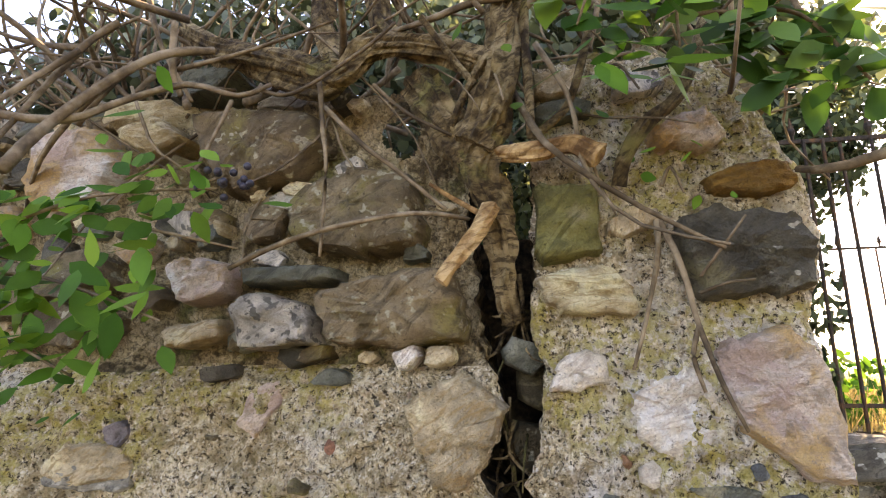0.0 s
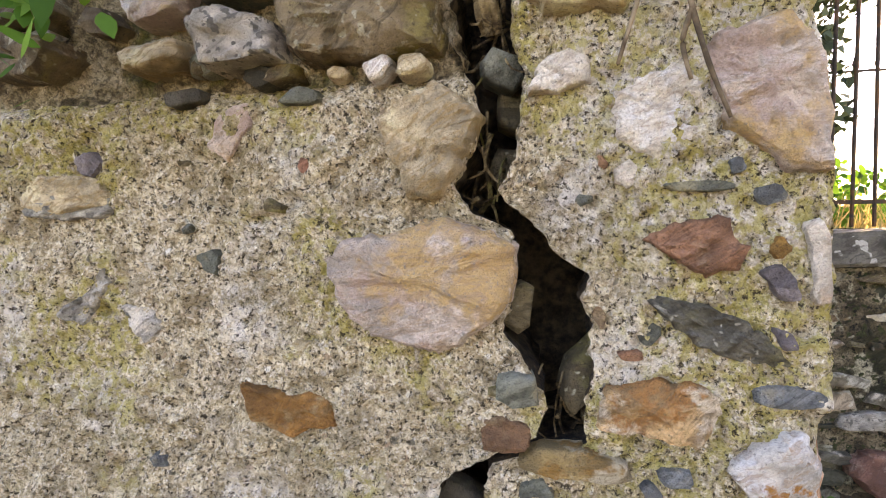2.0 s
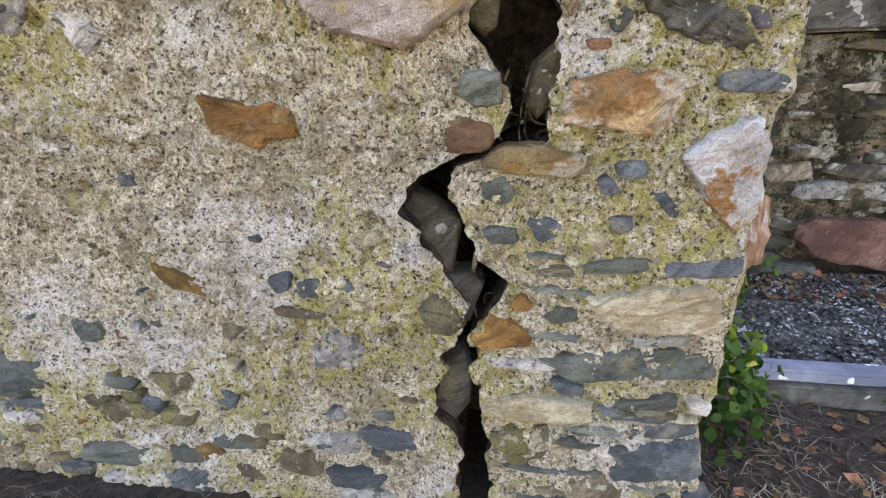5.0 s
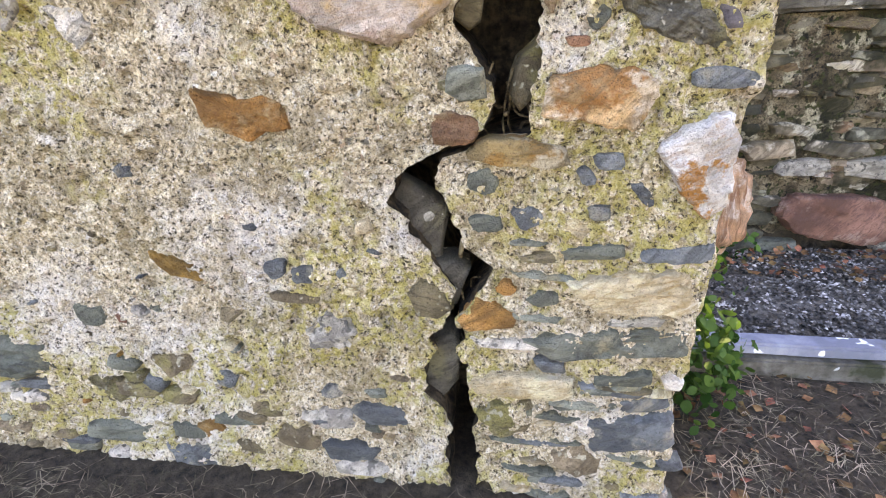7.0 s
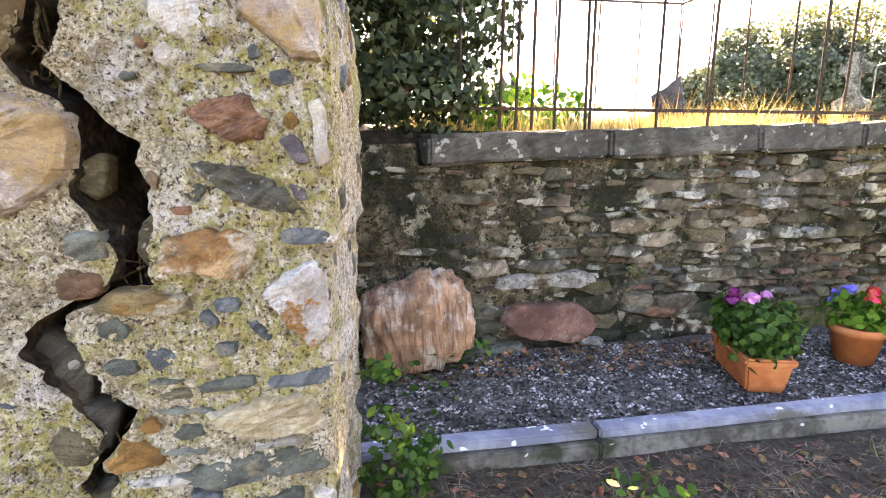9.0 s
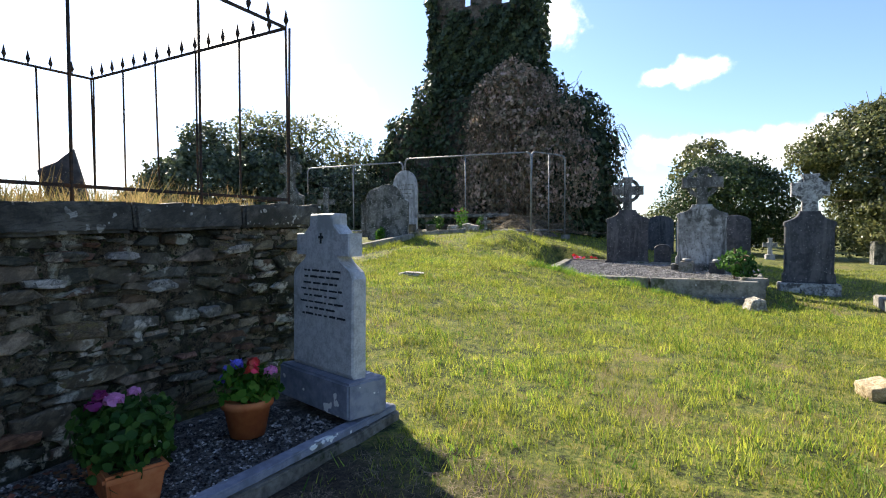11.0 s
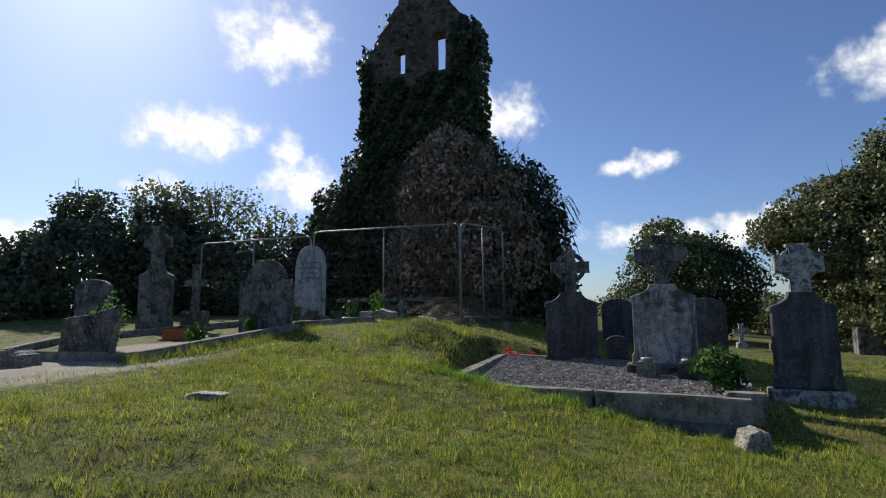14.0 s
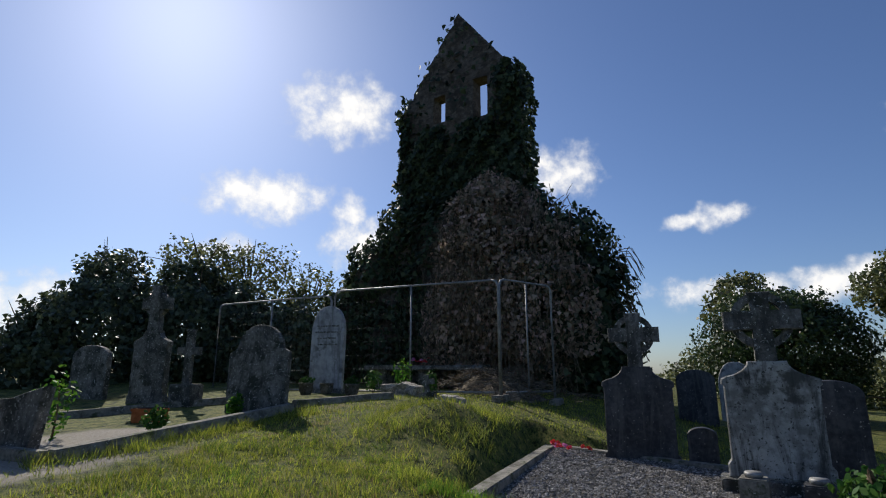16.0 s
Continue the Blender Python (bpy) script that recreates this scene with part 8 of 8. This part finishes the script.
def sprig(name, base, tip, n, leaf, mat, seed, label, berries=0):
    """A leafy spray on a thin stem."""
    root = empty(name, None, label, "foliage", "leafy sprays")
    g = np.random.default_rng(seed)
    b, t = Vector(base), Vector(tip)
    mid = (b + t) / 2 + Vector((0, 0, 0.04))
    limb("stem", [b, mid, t], 0.004, 0.002, M_TWIG, root, 10, 5, 0, "", seed)
    s = g.uniform(0.1, 1.0, n)
    base_pts = np.array(b)[None] * ((1 - s) ** 2)[:, None] + 2 * np.array(mid)[None] * (s * (1 - s))[:, None] + np.array(t)[None] * (s ** 2)[:, None]
    off = g.normal(0, 1, (n, 3)) * np.array((0.06, 0.03, 0.05))
    nor = np.tile((0.1, -0.75, 0.65), (n, 1))
    piece("leaves", leaf_mesh("leaves", base_pts + off, nor, leaf * 1.12, mat, "leaflet", 0.45, 0.35, g), root)
    for k in range(berries):
        a = g.normal(0, 1, 3) * np.array((0.022, 0.015, 0.018))
        bm = bmesh.new()
        bmesh.ops.create_icosphere(bm, subdivisions=2, radius=0.0065)
        part("berry", bm, M_BERRY, root, "", True, Matrix.Translation(t + Vector(a) + Vector((0.02, 0, 0.01))))
    return root


sprig("bramble_spray", (-0.70, 0.85, 1.66), (-0.24, 0.90, 1.76), 80, 0.048, M_LIGHTLEAF, 1, "green leafy spray with small dark berries", 16)
sprig("bramble_spray", (-0.75, 0.85, 1.62), (-0.30, 0.88, 1.55), 80, 0.05, M_LIGHTLEAF, 2, "green leafy spray hanging before the wall")
sprig("bramble_spray", (-0.75, 0.80, 1.54), (-0.42, 0.86, 1.47), 60, 0.052, M_LIGHTLEAF, 3, "drooping green leafy spray before the wall")
sprig("bramble_spray", (0.42, 0.90, 2.12), (0.33, 0.88, 1.96), 34, 0.062, M_LIGHTLEAF, 4, "bright green leaves hanging from above the wall")
sprig("bramble_spray", (0.48, 0.92, 2.08), (0.47, 0.90, 1.92), 40, 0.062, M_LIGHTLEAF, 24, "bright green leaves hanging from above the wall")
sprig("bramble_spray", (0.50, 0.92, 1.98), (0.62, 0.92, 1.88), 60, 0.058, M_WEED, 5, "dark green leaves hanging from above the wall")
sprig("bramble_spray", (0.58, 0.92, 1.98), (0.72, 0.94, 1.86), 60, 0.058, M_WEED, 6, "dark green leaves hanging from above the wall")
sprig("bramble_spray", (0.38, 1.08, 1.98), (0.44, 1.05, 1.94), 9, 0.045, M_LIGHTLEAF, 7, "small green shoot on the wall")
sprig("bramble_spray", (0.47, 1.10, 1.78), (0.50, 1.08, 1.76), 6, 0.035, M_LIGHTLEAF, 8, "small green shoot on the wall")
sprig("bramble_spray", (0.18, 1.05, 1.97), (0.21, 1.04, 1.94), 6, 0.035, M_LIGHTLEAF, 9, "small green shoot by the trunk")
for k, (x, y, z, r, n, mt) in enumerate(((0.86, 1.52, 0.10, 0.13, 170, M_WEED), (0.83, 1.48, 0.30, 0.09, 80, M_WEED), (0.82, 1.56, 0.45, 0.06, 40, M_WEED), (1.60, 1.34, 0.04, 0.15, 130, M_WEED), (0.95, 1.65, 0.12, 0.1, 90, M_WEED), (1.30, 2.55, 0.09, 0.12, 60, M_WEED), (1.0, 2.2, 0.07, 0.2, 50, M_WEED), (2.2, 2.62, 0.45, 0.05, 30, M_HAW))):
    wd = empty("weed", pose(x, y, z), "small green leafy weed at the foot of the wall", "weed", "weeds")
    foliage_ball("leaves", wd, (0, 0, 0.02), (r, r, r * 0.8), n, 0.035, mt, 70 + k)


# ---- grass and litter ----
def blades(name, n, region, height, width, mat, seed, label, keep, lean=0.45):
    g = np.random.default_rng(seed)
    x0, x1, y0, y1 = region
    xs, ys = g.uniform(x0, x1, n), g.uniform(y0, y1, n)
    ok = np.array([keep(x, y) for x, y in zip(xs, ys)])
    xs, ys = xs[ok], ys[ok]
    n = len(xs)
    zs = np.array([ground_z(x, y) for x, y in zip(xs, ys)])
    a, b = g.uniform(0, 6.28, n), g.uniform(0, 6.28, n)
    tuft = np.array([noise.noise(Vector((x * 5.5, y * 5.5, 1))) + 0.6 * noise.noise(Vector((x * 1.7, y * 1.7, 9))) for x, y in zip(xs, ys)])
    h = height * g.uniform(0.4, 1.3, n) * np.clip(1 + 1.2 * tuft, 0.25, 2.2)
    w = width * g.uniform(0.6, 1.3, n)
    dx, dy = np.cos(a) * w, np.sin(a) * w
    tx, ty = np.cos(b) * h * lean * g.uniform(0.2, 2, n), np.sin(b) * h * lean * g.uniform(0.2, 2, n)
    co = np.stack((np.stack((xs - dx, ys - dy, zs - 0.01), -1), np.stack((xs + dx, ys + dy, zs - 0.01), -1), np.stack((xs + tx, ys + ty, zs + h), -1)), 1)
    me = bpy.data.meshes.new(name)
    me.vertices.add(3 * n)
    me.vertices.foreach_set("co", co.reshape(-1).astype(np.float32))
    me.loops.add(3 * n)
    me.loops.foreach_set("vertex_index", np.arange(3 * n, dtype=np.int32))
    me.polygons.add(n)
    me.polygons.foreach_set("loop_start", np.arange(0, 3 * n, 3, dtype=np.int32))
    me.materials.append(mat)
    me.update(calc_edges=True)
    me.validate()
    return tagged(piece(name, me), label, "grass", kind="stuff")


def lawn(x, y):
    if in_plot(x, y) or (8.9 < x < 11.9 and -2.6 < y < -1.45):
        return False
    if (x - 7.6) ** 2 * 0.3 + (y - 7.4) ** 2 < 3.0:
        return random.random() < 0.12
    if x < 4.0:
        return random.random() < max(0.03, (x - 2.9 + 0.5 * noise.noise(Vector((x * 2.0, y * 2.0, 6)))) / 1.1) and (y < 1.7 or x > 3.9)
    patch = noise.noise(Vector((x * 1.1, y * 1.1, 8)))
    return random.random() < 0.8 + patch * 0.6


blades("grass", 230000, (2.6, 10.5, -3.0, 6.5), 0.042, 0.0036, M_GRASS, 1, "short mown grass, green and straw-coloured", lawn)
blades("grass_far", 90000, (8.0, 20, -6.0, 7.0), 0.05, 0.006, M_GRASS, 2, "mown grass between the graves", lawn)
blades("dry_grass", 70000, (2.6, 12.0, -3.0, 6.5), 0.036, 0.0034, M_DRYGRASS, 3, "dry straw-coloured grass among the green", lambda x, y: lawn(x, y) and noise.noise(Vector((x * 2.4, y * 2.4, 3))) + 0.5 * noise.noise(Vector((x * 7.0, y * 7.0, 8))) > 0.05)
blades("tufts", 45000, (2.8, 11.0, -3.0, 6.0), 0.062, 0.0042, M_LUSH, 9, "darker tufts and clover in the mown grass", lambda x, y: lawn(x, y) and noise.noise(Vector((x * 1.9, y * 1.9, 21))) + 0.5 * noise.noise(Vector((x * 6.0, y * 6.0, 2))) > 0.12, 0.6)
blades("long_grass", 9000, (9.9, 13.9, 3.5, 5.6), 0.11, 0.004, M_GRASS, 4, "longer grass on the mound beside the plot", lambda x, y: not in_plot(x, y) and noise.noise(Vector((x * 2.1, y * 2.1, 5))) > 0.02, 0.7)
blades("bank_grass", 9000, (1.2, 4.1, 2.95, 6.0), 0.13, 0.004, M_DRYGRASS, 5, "sunlit long grass in the raised enclosure", lambda x, y: True, 0.5)
blades("plot_edge_grass", 2600, (9.85, 10.20, 0.9, 3.5), 0.085, 0.004, M_LUSH, 16, "lush grass along the raised kerb", lambda x, y: noise.noise(Vector((x * 3, y * 3, 7))) > -0.1, 0.5)
blades("kerb_grass", 2500, (8.2, 11.6, 6.35, 6.7), 0.09, 0.004, M_GRASS, 6, "grass tufts along the old kerb", lambda x, y: True, 0.5)


def litter(name, n, region, size, mat, seed, label, z=None, shape="kite"):
    g = np.random.default_rng(seed)
    x0, x1, y0, y1 = region
    xs, ys = g.uniform(x0, x1, n), g.uniform(y0, y1, n)
    zs = np.array([(z if z is not None else ground_z(x, y)) for x, y in zip(xs, ys)]) + 0.008
    nor = np.tile((0, 0, 1.0), (n, 1))
    return tagged(piece(name, leaf_mesh(name, np.stack((xs, ys, zs), -1), nor, size, mat, shape, 0.3, 0, g)), label, "litter", kind="stuff")


litter("dead_leaves", 420, (0.55, 2.6, 0.9, 1.72), 0.035, M_LITTERLEAF, 3, "brown fallen leaves on the bare soil")
litter("dead_leaves_grave", 420, (0.75, 2.7, 2.30, 2.62), 0.03, M_LITTERLEAF, 4, "brown fallen leaves along the foot of the low wall", 0.065)


def clippings():
    g = random.Random(2)
    bits = []
    for k in range(15000):
        x, y = g.uniform(-1.6, 3.7), g.uniform(0.35, 1.70)
        if y > 1.1 and x < 0.78:
            continue
        z = ground_z(x, y) + 0.006
        a, l = g.uniform(0, 6.28), g.choice((0.02, 0.035, 0.05, 0.09, 0.13))
        dx, dy = math.cos(a) * l, math.sin(a) * l
        nx, ny = -math.sin(a) * 0.0012, math.cos(a) * 0.0012
        h = g.uniform(0, 0.012)
        c = g.uniform(-0.35, 0.35)
        mx, my = x + dx * 0.5 - dy * c, y + dy * 0.5 + dx * c
        bits.append(([(x - nx, y - ny, z), (x + nx, y + ny, z), (mx + nx, my + ny, z + h), (mx - nx, my - ny, z + h), (x + dx, y + dy, z + h * 0.4)], [(0, 1, 2, 3), (3, 2, 4)]))
    return tagged(piece("clippings", mesh_of("clippings", *join(bits), M_STRAW)), "dry grass clippings and stalks on bare soil", "litter", kind="stuff")


clippings()
